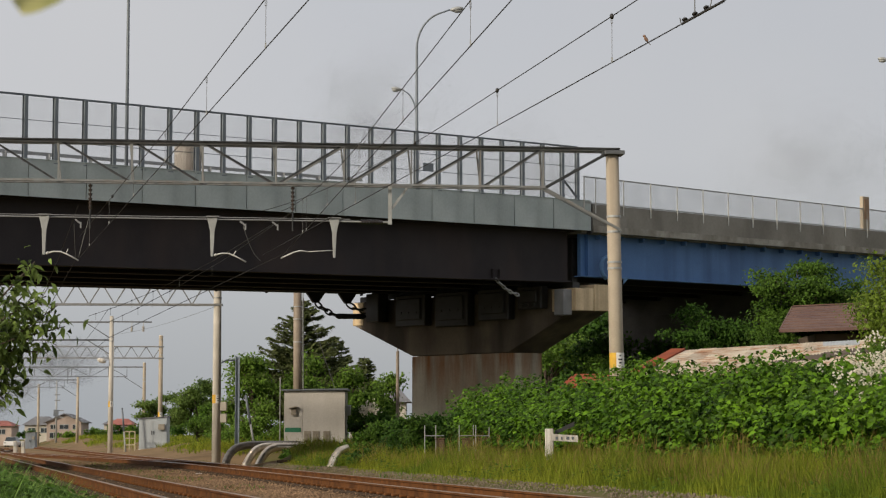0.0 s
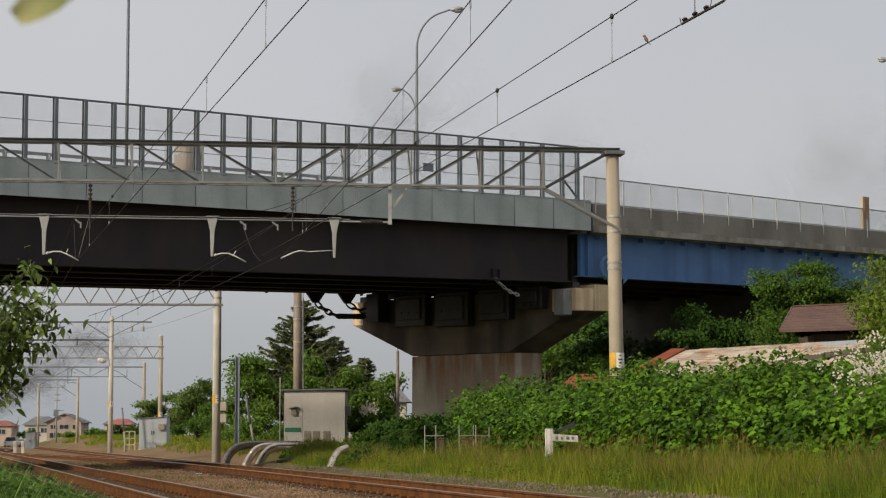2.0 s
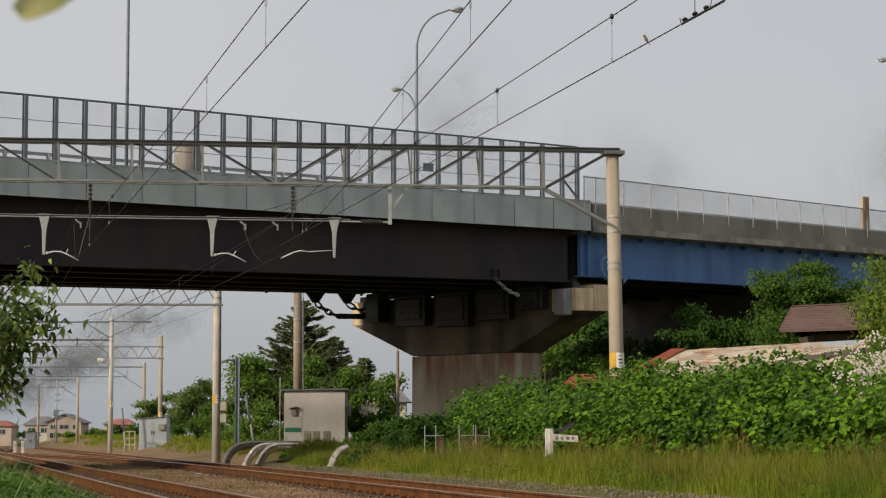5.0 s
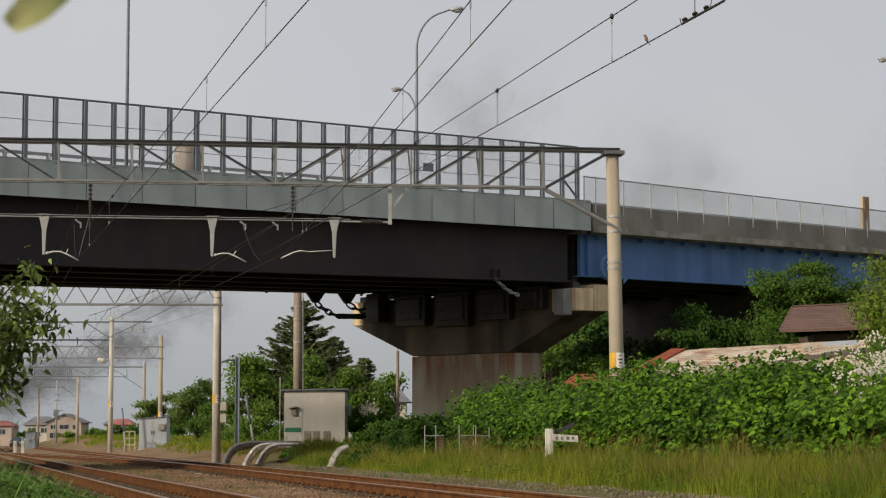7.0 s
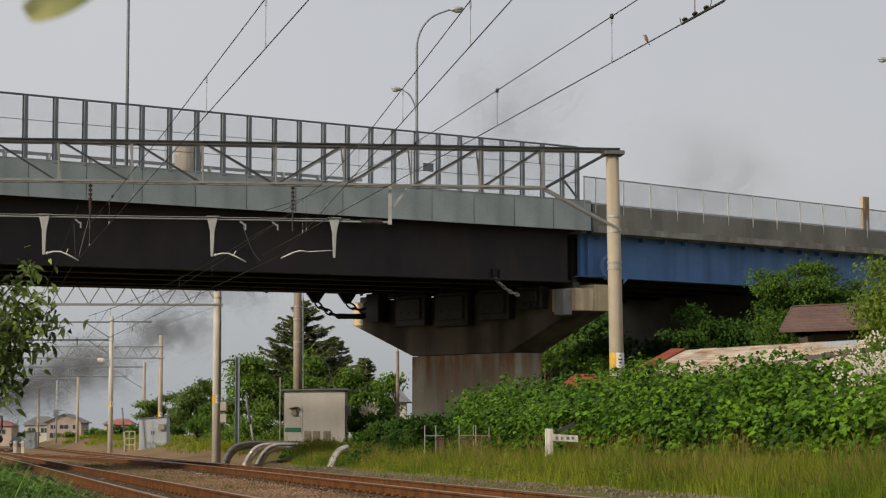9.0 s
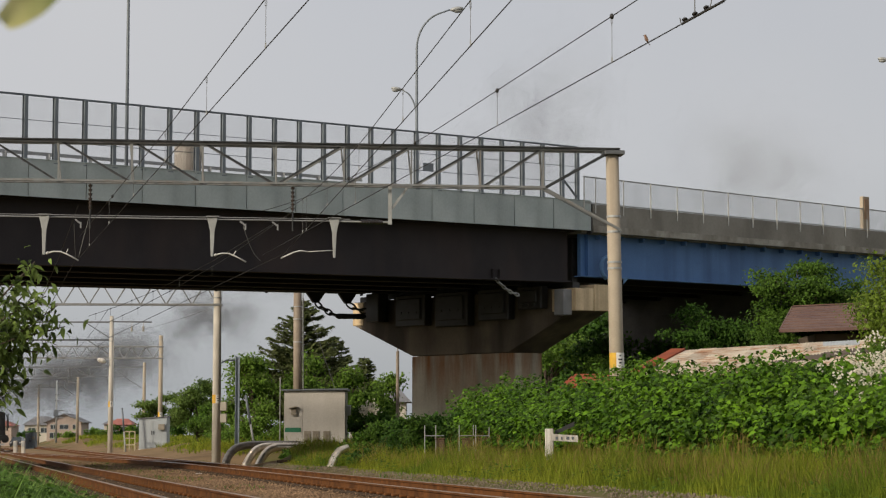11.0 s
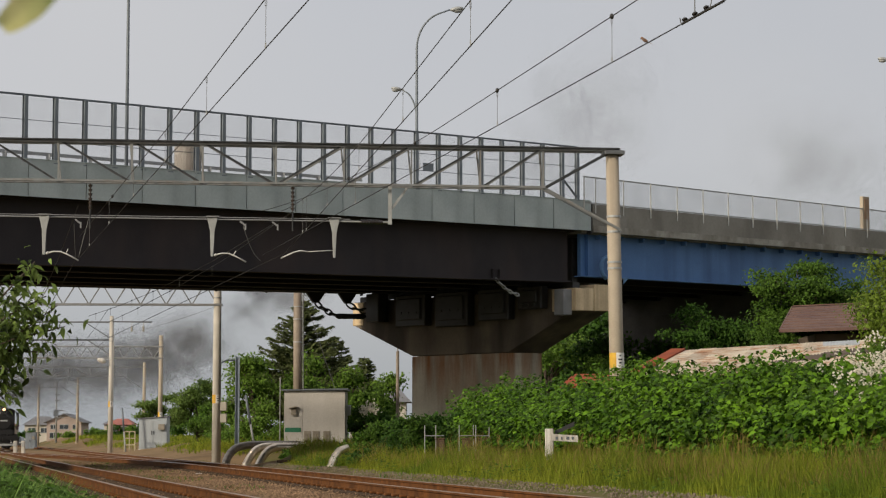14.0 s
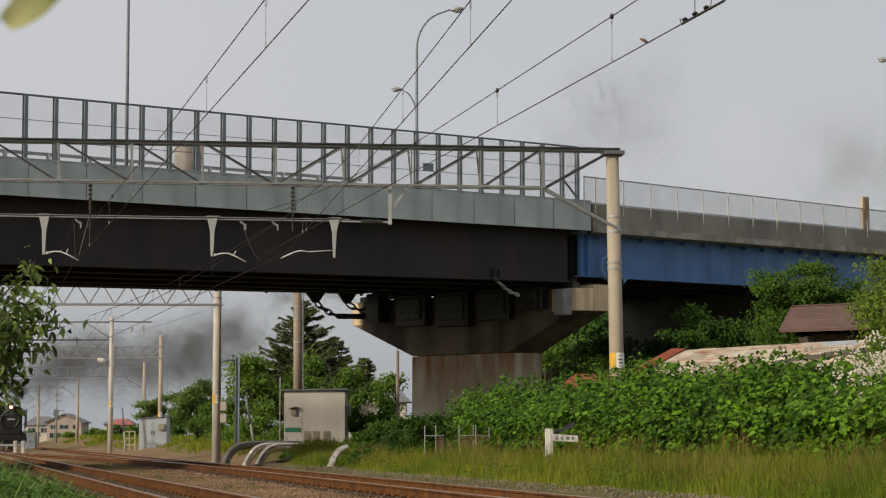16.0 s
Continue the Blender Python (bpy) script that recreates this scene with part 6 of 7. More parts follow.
make_conifer(-7.29, 112, 0.5, 7.65, 4.3, "olive-green spruce tree with layered spreading boughs", 3)
make_conifer(-6.0, 119, 0.5, 6.0, 2.9, "smaller dark spruce tree beside taller one", 5)
make_conifer(-4.5, 123, 0.5, 5.0, 2.1, "smaller dark spruce tree beside taller one", 6)
make_tree(-9.2, 104, 0.4, 4.0, 1.7, 1.5, "bright green broadleaf tree behind the hut", M_LEAF, 11, 0.2, 110, 45, 0.02)
make_tree(-6.8, 106, 0.4, 4.4, 1.8, 1.5, "bright green broadleaf tree behind the hut", M_LEAF, 12, 0.2, 110, 45, 0.02)
make_tree(-4.4, 106, 0.4, 4.2, 1.7, 1.4, "bright green broadleaf tree behind the hut", M_LEAF, 13, 0.2, 110, 45, 0.02)
make_tree(-2.4, 110, 0.4, 3.9, 1.6, 1.4, "green broadleaf tree near the bridge pier", M_LEAF, 14, 0.2, 90, 45, 0.02)
make_tree(-17.3, 152, 0.4, 5.0, 1.8, 1.6, "large spreading green tree beyond the cabinet", M_LEAF_FAR, 21, 0.2, 150, 70, 0.05, flat=0.45)
make_tree(-20.4, 154, 0.4, 3.7, 2.2, 1.6, "spreading green tree beyond the cabinet", M_LEAF_FAR, 22, 0.2, 110, 60, 0.3, flat=0.3)
make_tree(-15.9, 149, 0.4, 3.7, 1.8, 1.5, "rounded green tree beyond the cabinet", M_LEAF_LIT, 23, 0.2, 80, 60, 0.02, flat=0.5)
make_tree(13.4, 80, 0.4, 7.9, 2.2, 1.5, "leafy green tree rising before the blue bridge span", M_LEAF_MID, 134, 0.15, 270, 62, 0.38, flat=0.3, lump=9)
make_tree(15.4, 81, 0.4, 6.9, 1.5, 1.3, "leafy green tree rising before the blue bridge span", M_LEAF_MID, 133, 0.14, 120, 70, 0.35, flat=0.4, lump=14)
make_tree(11.9, 78, 0.4, 4.9, 1.0, 1.1, "leafy green bush behind the tin roof", M_LEAF_MID, 32, 0.12, 90, 90, 0.1)
# next two stand in the sun; their dark leaf colour imitates bridge shade
make_tree(11.0, 85.5, 0.3, 6.5, 1.6, 1.3, "leafy tree with the bridge's shade put into its dark leaf colour", M_LEAF_DK, 246, 0.16, 190, 60, 0.1, flat=0.5)
make_tree(9.3, 83, 0.4, 4.9, 1.4, 1.2, "leafy bush with the bridge's shade put into its dark leaf colour", M_LEAF_DK, 46, 0.14, 110, 80, 0.1, flat=0.4)
make_tree(12.4, 76, 0.3, 4.6, 1.0, 0.9, "dark green bush between the two roofs", M_LEAF_MID, 147, 0.13, 80, 70, 0.1, "bush")
make_tree(5.9, 84, 0.4, 3.6, 2.0, 1.4, "green bush beside the bridge pier", M_LEAF, 47, 0.13, 110, 90, 0.05)
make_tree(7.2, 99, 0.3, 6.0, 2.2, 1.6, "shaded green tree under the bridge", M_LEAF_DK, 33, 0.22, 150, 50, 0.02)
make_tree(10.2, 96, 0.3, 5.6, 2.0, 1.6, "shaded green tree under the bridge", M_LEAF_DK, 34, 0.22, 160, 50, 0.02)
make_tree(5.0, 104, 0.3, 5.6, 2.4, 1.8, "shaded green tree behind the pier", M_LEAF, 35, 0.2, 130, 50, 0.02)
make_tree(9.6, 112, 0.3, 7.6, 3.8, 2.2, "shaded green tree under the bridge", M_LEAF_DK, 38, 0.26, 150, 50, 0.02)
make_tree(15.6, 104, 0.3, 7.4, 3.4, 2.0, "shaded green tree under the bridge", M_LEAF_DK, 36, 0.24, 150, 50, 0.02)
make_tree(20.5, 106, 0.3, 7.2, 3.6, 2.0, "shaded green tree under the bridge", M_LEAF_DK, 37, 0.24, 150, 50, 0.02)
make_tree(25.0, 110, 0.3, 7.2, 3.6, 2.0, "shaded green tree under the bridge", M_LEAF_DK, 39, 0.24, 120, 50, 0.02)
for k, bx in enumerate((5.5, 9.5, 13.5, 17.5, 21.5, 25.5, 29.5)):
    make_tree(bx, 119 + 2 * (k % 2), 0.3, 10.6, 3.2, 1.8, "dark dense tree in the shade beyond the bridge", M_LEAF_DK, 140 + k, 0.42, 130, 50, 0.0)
make_tree(9.7, 42.5, 0.0, 5.05, 1.35, 1.1, "yellow-green young tree beside the sheds", M_LEAF_YL, 38, 0.11, 120, 40, 0.38)
make_tree(12.75, 60, 0.0, 6.9, 1.5, 1.3, "yellow-green tree leaning over the sheds", M_LEAF_YL, 45, 0.1, 130, 80, 0.45)
make_tree(-8.1, 101.5, 0.3, 2.0, 0.9, 0.7, "low green bush behind the hut", M_LEAF, 141, 0.15, 60, 40, 0.0, "bush")
make_tree(-7.3, 101, 0.3, 1.8, 0.8, 0.7, "low green bush behind the hut", M_LEAF, 142, 0.15, 60, 40, 0.0, "bush")
make_tree(-10.5, 110, 0.3, 2.3, 1.7, 1.2, "low green bush by the track", M_LEAF, 41, 0.18, 60, 40, 0.0, "bush")
make_tree(-12.6, 125, 0.3, 2.2, 1.8, 1.2, "low green bush by the track", M_LEAF, 42, 0.18, 60, 40, 0.0, "bush")
make_tree(-2.3, 64.5, 0.0, 0.95, 0.7, 0.6, "low green bush at the end of the knotweed bank", M_LEAF_LIT, 151, 0.12, 60, 45, 0.0, "bush")
make_tree(-1.7, 64, 0.0, 1.5, 0.85, 0.8, "low dark green bush below the pier", M_LEAF_MID, 152, 0.12, 80, 45, 0.0, "bush")
# bushes added in darker leaf to imitate the bridge's shade on the bank
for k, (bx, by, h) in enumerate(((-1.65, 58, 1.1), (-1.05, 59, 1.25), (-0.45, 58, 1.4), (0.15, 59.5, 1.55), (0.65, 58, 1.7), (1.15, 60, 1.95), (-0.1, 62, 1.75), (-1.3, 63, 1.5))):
    make_tree(bx, by, 0.0, h, 0.78, 0.7, "bush at the pier foot, leaves coloured dark for the bridge's shade", M_LEAF_MID if k % 3 == 2 else M_LEAF_DK, 170 + k, 0.12, 80, 46, 0.0, "bush")
make_tree(-2.75, 79, 0.1, 1.2, 0.55, 0.6, "low green bush beside the hut", M_LEAF, 43, 0.14, 50, 40, 0.0, "bush")
make_tree(-1.9, 76, 0.2, 1.5, 0.9, 0.8, "low dark green bush below the pier", M_LEAF_DK, 44, 0.14, 60, 40, 0.0, "bush")
for k, (bx, by) in enumerate(((-6.0, 88.8), (-5.3, 89.2))):
    make_tree(bx, by, -0.36, 0.8, 0.62, 0.5, "low green weeds around metal pipes", M_LEAF_LIT, 160 + k, 0.1, 45, 40, 0.0, "bush")
make_tree(-5.9, 89.8, -0.2, 0.66, 0.6, 0.5, "low dark green weeds in front of metal pipes", M_LEAF_MID, 48, 0.1, 40, 40, 0.0, "bush")
make_tree(-5.6, 90.2, -0.1, 0.62, 0.7, 0.5, "low dark green weeds in front of metal pipes", M_LEAF_MID, 49, 0.1, 40, 40, 0.0, "bush")
for k, (bx, by, h) in enumerate(((-51.5, 320, 1.3), (-48.0, 318, 1.7), (-45.0, 316, 2.0), (-41.0, 300, 2.4), (-37.5, 290, 2.6), (-62.5, 322, 0.9), (-57.0, 324, 0.8), (-33.5, 270, 2.6), (-30, 255, 3.0), (-26, 240, 3.4), (-22, 235, 3.6))):
    make_tree(bx, by, 1.2, h, 1.9, 1.6, "distant green shrub near the houses", M_LEAF_DK if k % 2 else M_LEAF, 50 + k, 0.4, 30, 30, 0.0, "bush")


def make_blossom():
    bu = make_tree(7.0, 34.0, 0.0, 2.65, 0.62, 0.5, "bush covered in small white blossom", M_LEAF, 61, 0.1, 60, 34, 0.1, "bush")
    lv = Leaves(62)
    r = lv.rng
    for _ in range(270):
        c = V(r.gauss(-0.05, 0.3), r.gauss(-0.35, 0.22), 1.72 + r.gauss(0.0, 0.22))
        for _ in range(9):
            p = c + V(r.gauss(0, 0.04), r.gauss(0, 0.04), r.gauss(0, 0.03))
            lv.leaf(p, lv.sprig(), (0, -1, 0.5), 0.042, 0.038)
    ob = new("blossom", lv.mesh("blossom", M_FLOWER))
    ob.parent = bu
    tagged(ob, "white blossom")


make_blossom()


def make_hut_bush():
    bu = make_tree(-3.4, 97.5, 0.3, 2.5, 0.9, 0.7, "dark leafy bush with pale blossom beside the hut", M_LEAF_DK, 65, 0.14, 60, 40, 0.0, "bush")
    lv = Leaves(66)
    r = lv.rng
    for _ in range(70):
        c = V(r.gauss(0.05, 0.22), r.gauss(-0.7, 0.1), 1.75 + r.gauss(0, 0.14))
        for _ in range(7):
            lv.leaf(c + V(r.gauss(0, 0.06), r.gauss(0, 0.05), r.gauss(0, 0.05)), lv.sprig(), (0, -1, 0.5), 0.08, 0.07)
    ob = new("blossom", lv.mesh("blossom", M_FLOWER))
    ob.parent = bu
    tagged(ob, "pale blossom")


make_hut_bush()


def along(o, y):
    """A point at offset o from the far track's line, at depth y."""
    return (o - 0.2139 * y) / 0.9769


def bank_height(y):
    return (2.28 - 0.2 * smooth01((46 - y) / 6)) * (1 - 0.62 * smooth01((y - 56) / 26)) * smooth01((88 - y) / 8 + 0.2)


def make_knotweed():
    lv, st = Leaves(71), bmesh.new()
    r = lv.rng
    n = 0
    while n < 3600:
        y = 26 + 60 * r.random() ** 1.25
        o = 12.5 + 4.8 * r.random() ** 1.3
        x = along(o, y)
        if x / y < 0.008 + 0.012 * noise.noise((y * 0.4, 0, 33)):
            n += 0.1
            continue
        g = ground_z(x, y)
        h = bank_height(y) * (0.95 + 0.22 * noise.noise((x * 0.5, y * 0.3, 5)) + 0.2 * noise.noise((x * 1.5, y * 0.9, 6))) * r.uniform(0.86, 1.06) * (0.62 + 0.38 * smooth01((o - 12.4) / 1.6))
        if noise.noise((x * 1.5, y * 0.9, 6)) < -0.17 or noise.noise((x * 3.1, y * 1.7, 16)) < -0.3:
            continue
        lean = V(r.uniform(-0.15, 0.15), r.uniform(-0.3, 0.1), 0) * h
        base, tip = V(x, y, g), V(x, y, g + h) + lean
        if o < 13.2:
            rod(st, base, base.lerp(tip, 0.6), 0.009, 0.005, 3)
        for k in range(6):
            u = 0.3 + 0.7 * (k / 5) ** 0.8
            a = k * 2.4 + r.random()
            c = base.lerp(tip, u) + V(math.cos(a), math.sin(a), 0) * (0.16 if k < 5 else 0.02)
            tilt = (r.gauss(-0.45, 0.35), r.gauss(-0.5, 0.35), 1)
            for _ in range(5):
                a = r.uniform(0, 6.28)
                d = V(math.cos(a), math.sin(a) - 0.2, r.uniform(-0.5, 0.1))
                q = r.uniform(0.075, 0.165) * (0.75 if k > 4 else 1)
                (lv.broad if y < 46 else lv.leaf)(c + d * r.uniform(0.0, 0.06) + V(0, 0, r.gauss(0, 0.03)), d, (tilt[0] + r.gauss(0, 0.25), tilt[1] + r.gauss(0, 0.25), 1), q, q * 0.8, 0.3)
        n += 1
    ob = tagged(new("knotweed", lv.mesh("knotweed", M_KNOT)), "dense bank of broad-leaved green knotweed", "shrubbery", kind="stuff")
    part("stems", st, M_GRASS_DRY, ob, "brown stems")


make_knotweed()


def make_meadow():
    lv, dry = Leaves(81), Leaves(82)
    r = lv.rng
    for _ in range(110000):
        y = 24 + 66 * r.random() ** 1.5
        o = 9.35 + 4.4 * r.random()
        edge = smooth01((o - 9.3) / 1.3)
        x = along(o, y)
        if r.random() > 0.35 + 0.65 * edge or (y > 68 and x / y < -0.07) or (50 < y < 62.3 and -0.057 < x / y < -0.044):
            continue
        tuft = (0.7 if y < 64 else 0.4) + 0.4 * noise.noise((x * 0.9, y * 0.5, 9)) + 0.35 * noise.noise((x * 2.6, y * 1.3, 19))
        h = (0.2 + 0.56 * edge) * tuft * r.uniform(0.7, 1.25)
        ripe = r.random() < 0.14 + 0.3 * noise.noise((x * 0.7, y * 0.35, 1)) and edge > 0.45
        lean = (r.uniform(-1, 1), r.uniform(-1, 1), 0)
        lv.blade((x, y, ground_z(x, y) - 0.03), lean, h * (0.8 if ripe else 0.95), r.uniform(0.005, 0.011), h * r.uniform(0.05, 0.6))
        if ripe:
            dry.blade((x, y, ground_z(x, y) + h * 0.55), lean, h * r.uniform(0.35, 0.55), r.uniform(0.004, 0.009), h * r.uniform(0.1, 0.4))
    for _ in range(5200):
        y = 25 + 36 * r.random() ** 1.3
        o = 12.1 + 0.9 * r.random()
        x = along(o, y)
        if noise.noise((x * 0.8, y * 0.4, 21)) < -0.05:
            continue
        h = r.uniform(0.55, 1.0)
        lean = (r.uniform(-1, 1), r.uniform(-1, 1), 0)
        lv.blade((x, y, ground_z(x, y) - 0.03), lean, h, r.uniform(0.006, 0.012), h * r.uniform(0.05, 0.3))
        if r.random() < 0.4:
            dry.blade((x, y, ground_z(x, y) + h * 0.6), lean, h * 0.5, r.uniform(0.008, 0.016), h * 0.15)
    tagged(new("meadow_grass", lv.mesh("meadow_grass", M_GRASS)), "tall green meadow grass beside the track", "grass", kind="stuff")
    tagged(new("dry_grass", dry.mesh("dry_grass", M_GRASS_DRY)), "straw-coloured seed heads among the grass", "grass", kind="stuff")
    lv = Leaves(84)
    r = lv.rng
    for _ in range(170):
        y = 24 + 46 * r.random() ** 1.4
        o = 9.5 + 3.2 * r.random()
        x = along(o, y)
        g = ground_z(x, y) + r.uniform(0.05, 0.34)
        for _ in range(26):
            a = r.uniform(0, 6.28)
            s = r.uniform(0.03, 0.075)
            lv.leaf((x + r.gauss(0, 0.13), y + r.gauss(0, 0.16), g + r.gauss(0, 0.06)), (math.cos(a), math.sin(a), r.uniform(-0.3, 0.5)), (r.gauss(-0.3, 0.4), -0.4, 1), s, s * 0.7)
    tagged(new("meadow_weeds", lv.mesh("meadow_weeds", M_LEAF_LIT)), "low leafy green weeds among meadow grass", "weeds", kind="stuff")
    # farther verges
    lv = Leaves(83)
    r = lv.rng
    for _ in range(16000):
        y = 74 + 130 * r.random()
        o = 10.2 + 14 * r.random()
        x = along(o, y)
        if noise.noise((x * 0.25, y * 0.12, 4)) < -0.12 or (y < 94 and -0.115 < x / y < -0.07):
            continue
        if y > 118 and o < 15.5 and noise.noise((x * 0.3, y * 0.1, 8)) < 0.0:
            continue
        h = r.uniform(0.08, 0.2) if y < 94 and x < -3 else r.uniform(0.25, 0.65)
        lv.blade((x, y, ground_z(x, y) - 0.03), (r.uniform(-1, 1), r.uniform(-1, 1), 0), h, 0.03, 0.2)
    for _ in range(26000):
        y = 90 + 50 * r.random()
        o = 10.3 + 5.5 * r.random()
        x = along(o, y)
        if o < 11.2 + 0.8 * noise.noise((y * 0.2, 0, 2)) or (y < 94 and x / y > -0.115) or (y > 120 and noise.noise((x * 0.3, y * 0.1, 8)) < -0.1):
            continue
        h = r.uniform(0.2, 0.5) * (0.8 + 0.6 * noise.noise((x * 0.6, y * 0.3, 12)))
        lv.blade((x, y, ground_z(x, y) - 0.03), (r.uniform(-1, 1), r.uniform(-1, 1), 0), h, 0.022, 0.2)
    for _ in range(9000):
        y = 165 + 125 * r.random()
        o = 11.0 + 8.0 * r.random()
        x = along(o, y)
        if noise.noise((x * 0.12, y * 0.04, 14)) < 0.02:
            continue
        lv.blade((x, y, ground_z(x, y) + 0.02), (r.uniform(-1, 1), r.uniform(-1, 1), 0), r.uniform(0.25, 0.6), 0.07, 0.25)
    tagged(new("verge_grass", lv.mesh("verge_grass", M_GRASS)), "patchy green grass on the far verge", "grass", kind="stuff")


make_meadow()


def make_front_weeds():
    lv = Leaves(91)
    r = lv.rng
    for _ in range(6500):
        y = r.uniform(16, 27)
        u = r.random() ** 1.2
        x = -0.215 * y + u * 0.075 * y
        clump = 0.72 + 0.5 * noise.noise((x * 2.2, y * 0.8, 3))
        h = (0.95 - 0.8 * (x / y + 0.215) / 0.066) * clump * r.uniform(0.7, 1.15) + 0.1
        lv.blade((x, y, ground_z(x, y)), (r.uniform(-1, 1), r.uniform(-0.4, 0.4), 0), max(0.12, h), r.uniform(0.007, 0.024), r.uniform(0.02, 0.4))
    tagged(new("tall_grass", lv.mesh("tall_grass", M_WEED)), "tall pale green grass blades at the track edge", "grass", kind="stuff")
    for name, m, seed, n, top in (("broad_weeds", M_LEAF_MID, 92, 150, 0.85), ("dark_weeds", M_LEAF_DK, 93, 110, 0.6)):
        lv = Leaves(seed)
        r = lv.rng
        for _ in range(n):
            y = r.uniform(15.6, 21)
            x = -0.215 * y + r.random() ** 1.2 * 0.072 * y
            z = ground_z(x, y) + r.uniform(0.15, top) * (1 - 0.75 * (x / y + 0.215) / 0.075)
            for _ in range(16):
                a = r.uniform(0, 6.28)
                s = r.uniform(0.04, 0.12)
                lv.broad((x + r.gauss(0, 0.06), y + r.gauss(0, 0.08), z + r.gauss(0, 0.05)), (math.cos(a), math.sin(a), r.uniform(-0.5, 0.3)), (r.gauss(-0.3, 0.4), -0.4, 1), s, s * 0.62)
        tagged(new(name, lv.mesh(name, m)), "low broad-leaved green weeds among the grass", "weeds", kind="stuff")


make_front_weeds()


def make_track_weeds():
    """Straggling weeds and dead stalks on the earth between and beside the tracks."""
    lv, dry = Leaves(97), Leaves(98)
    r = lv.rng
    for _ in range(230):
        y = 40 + 70 * r.random() ** 1.2
        o = r.choice((r.uniform(3.2, 5.6), r.uniform(3.2, 5.6), r.uniform(-1.5, 1.0), r.uniform(8.8, 9.6)))
        x = along(o, y)
        if noise.noise((x * 0.5, y * 0.25, 31)) < 0.02:
            continue
        for _ in range(22):
            p = (x + r.gauss(0, 0.22), y + r.gauss(0, 0.4), max(-0.2, ground_z(x, y)) - 0.02)
            (dry if r.random() < 0.35 else lv).blade(p, (r.uniform(-1, 1), r.uniform(-1, 1), 0), r.uniform(0.04, 0.15), r.uniform(0.01, 0.025), r.uniform(0.03, 0.15))
    tagged(new("track_weeds", lv.mesh("track_weeds", M_LEAF_MID)), "straggling green weeds between the railway tracks", "weeds", kind="stuff")
    tagged(new("dead_stalks", dry.mesh("dead_stalks", M_GRASS_DRY)), "dry brown stalks between the railway tracks", "weeds", kind="stuff")


make_track_weeds()


def make_front_tree():
    tr = thing("sapling", "leafy sapling with drooping green leaves beside the camera", "tree")
    rng = random.Random(95)
    lv = Leaves(95)
    stems = []
    bm = bmesh.new()
    tube(bm, [(-3.75, 15.2, -0.6), (-3.6, 15.2, 0.6), (-3.5, 15.1, 1.2), (-3.3, 15.0, 1.6)], [0.035, 0.03, 0.024, 0.014], 7)
    part("trunk", bm, M_BARK, tr, smooth=True)
    ends = ((-2.86, 15.0, 1.97), (-2.76, 14.9, 1.72), (-2.66, 15.1, 1.52), (-2.82, 15.1, 1.34), (-3.0, 15, 1.1), (-3.0, 15.0, 1.2), (-3.05, 15.3, 1.62), (-2.95, 14.8, 1.42), (-3.15, 15, 1.3), (-3.2, 15, 1.5), (-3.2, 15.1, 1.05), (-2.84, 15, 1.6), (-2.92, 15.1, 1.78), (-2.7, 15, 1.66), (-3.05, 15, 1.0))
    bm = bmesh.new()
    for e in ends:
        e = Vector(e)
        s = V(-3.5, 15.1, 0.9).lerp(V(-3.38, 15, 1.3), rng.random())
        mid = s.lerp(e, 0.55) + V(0, 0, 0.08)
        pts = [s, mid, e]
        tube(bm, pts, [0.012, 0.008, 0.004], 5)
        for k in range(100):
            u = rng.uniform(0.2, 1.0) ** 0.8
            p = (s.lerp(mid, u / 0.55) if u < 0.55 else mid.lerp(e, (u - 0.55) / 0.45)) + V(rng.gauss(0, 0.06), rng.gauss(0, 0.12), rng.gauss(0, 0.06))
            d = V(rng.gauss(0.15, 0.7), rng.gauss(0, 0.7), rng.gauss(-0.45, 0.45))
            sz = rng.uniform(0.05, 0.1)
            lv.broad(p, d, (rng.gauss(0, 0.6), rng.gauss(-0.3, 0.6), 1), sz, sz * 0.42, 0.35)
    part("twigs", bm, M_BARK, tr, smooth=True)
    ob = new("crown", lv.mesh("crown", M_SAPLING))
    ob.parent = tr


make_front_tree()


def make_stones():
    rng = random.Random(101)
    for name, m, zones in (("ballast_stones", M_STONE, ((far_line, -2.2, 1.5, 24000), (near_line, -1.3, 2.6, 20000))), ("grey_ballast_stones", M_STONE_GREY, ((far_line, 0.95, 2.45, 16000),))):
        vs, fs = [], []
        for line, a, b, n in zones:
            for _ in range(n):
                y = 22 + 75 * rng.random() ** 1.8
                c = line(y) + FAR_N * rng.uniform(a, b)
                s = rng.uniform(0.010, 0.023)
                z = max(-0.19, ground_z(c.x, c.y) + 0.01) + rng.uniform(-0.01, 0.03)
                i = len(vs)
                q = Euler((rng.random() * 6, rng.random() * 6, 0)).to_matrix()
                for d in ((1, 0, 0), (-1, 0.2, 0), (0, 1, 0.2), (0.1, -1, 0), (0, 0, 0.8), (0, 0.1, -0.8)):
                    p = q @ Vector(d) * s * rng.uniform(0.7, 1.2)
                    vs.append((c.x + p.x, c.y + p.y, z + p.z))
                for f in ((0, 2, 4), (2, 1, 4), (1, 3, 4), (3, 0, 4), (2, 0, 5), (1, 2, 5), (3, 1, 5), (0, 3, 5)):
                    fs.append(tuple(i + k for k in f))
        tagged(raw(name, vs, fs, m), "loose crushed ballast stones along the track", "ballast", kind="stuff")


make_stones()


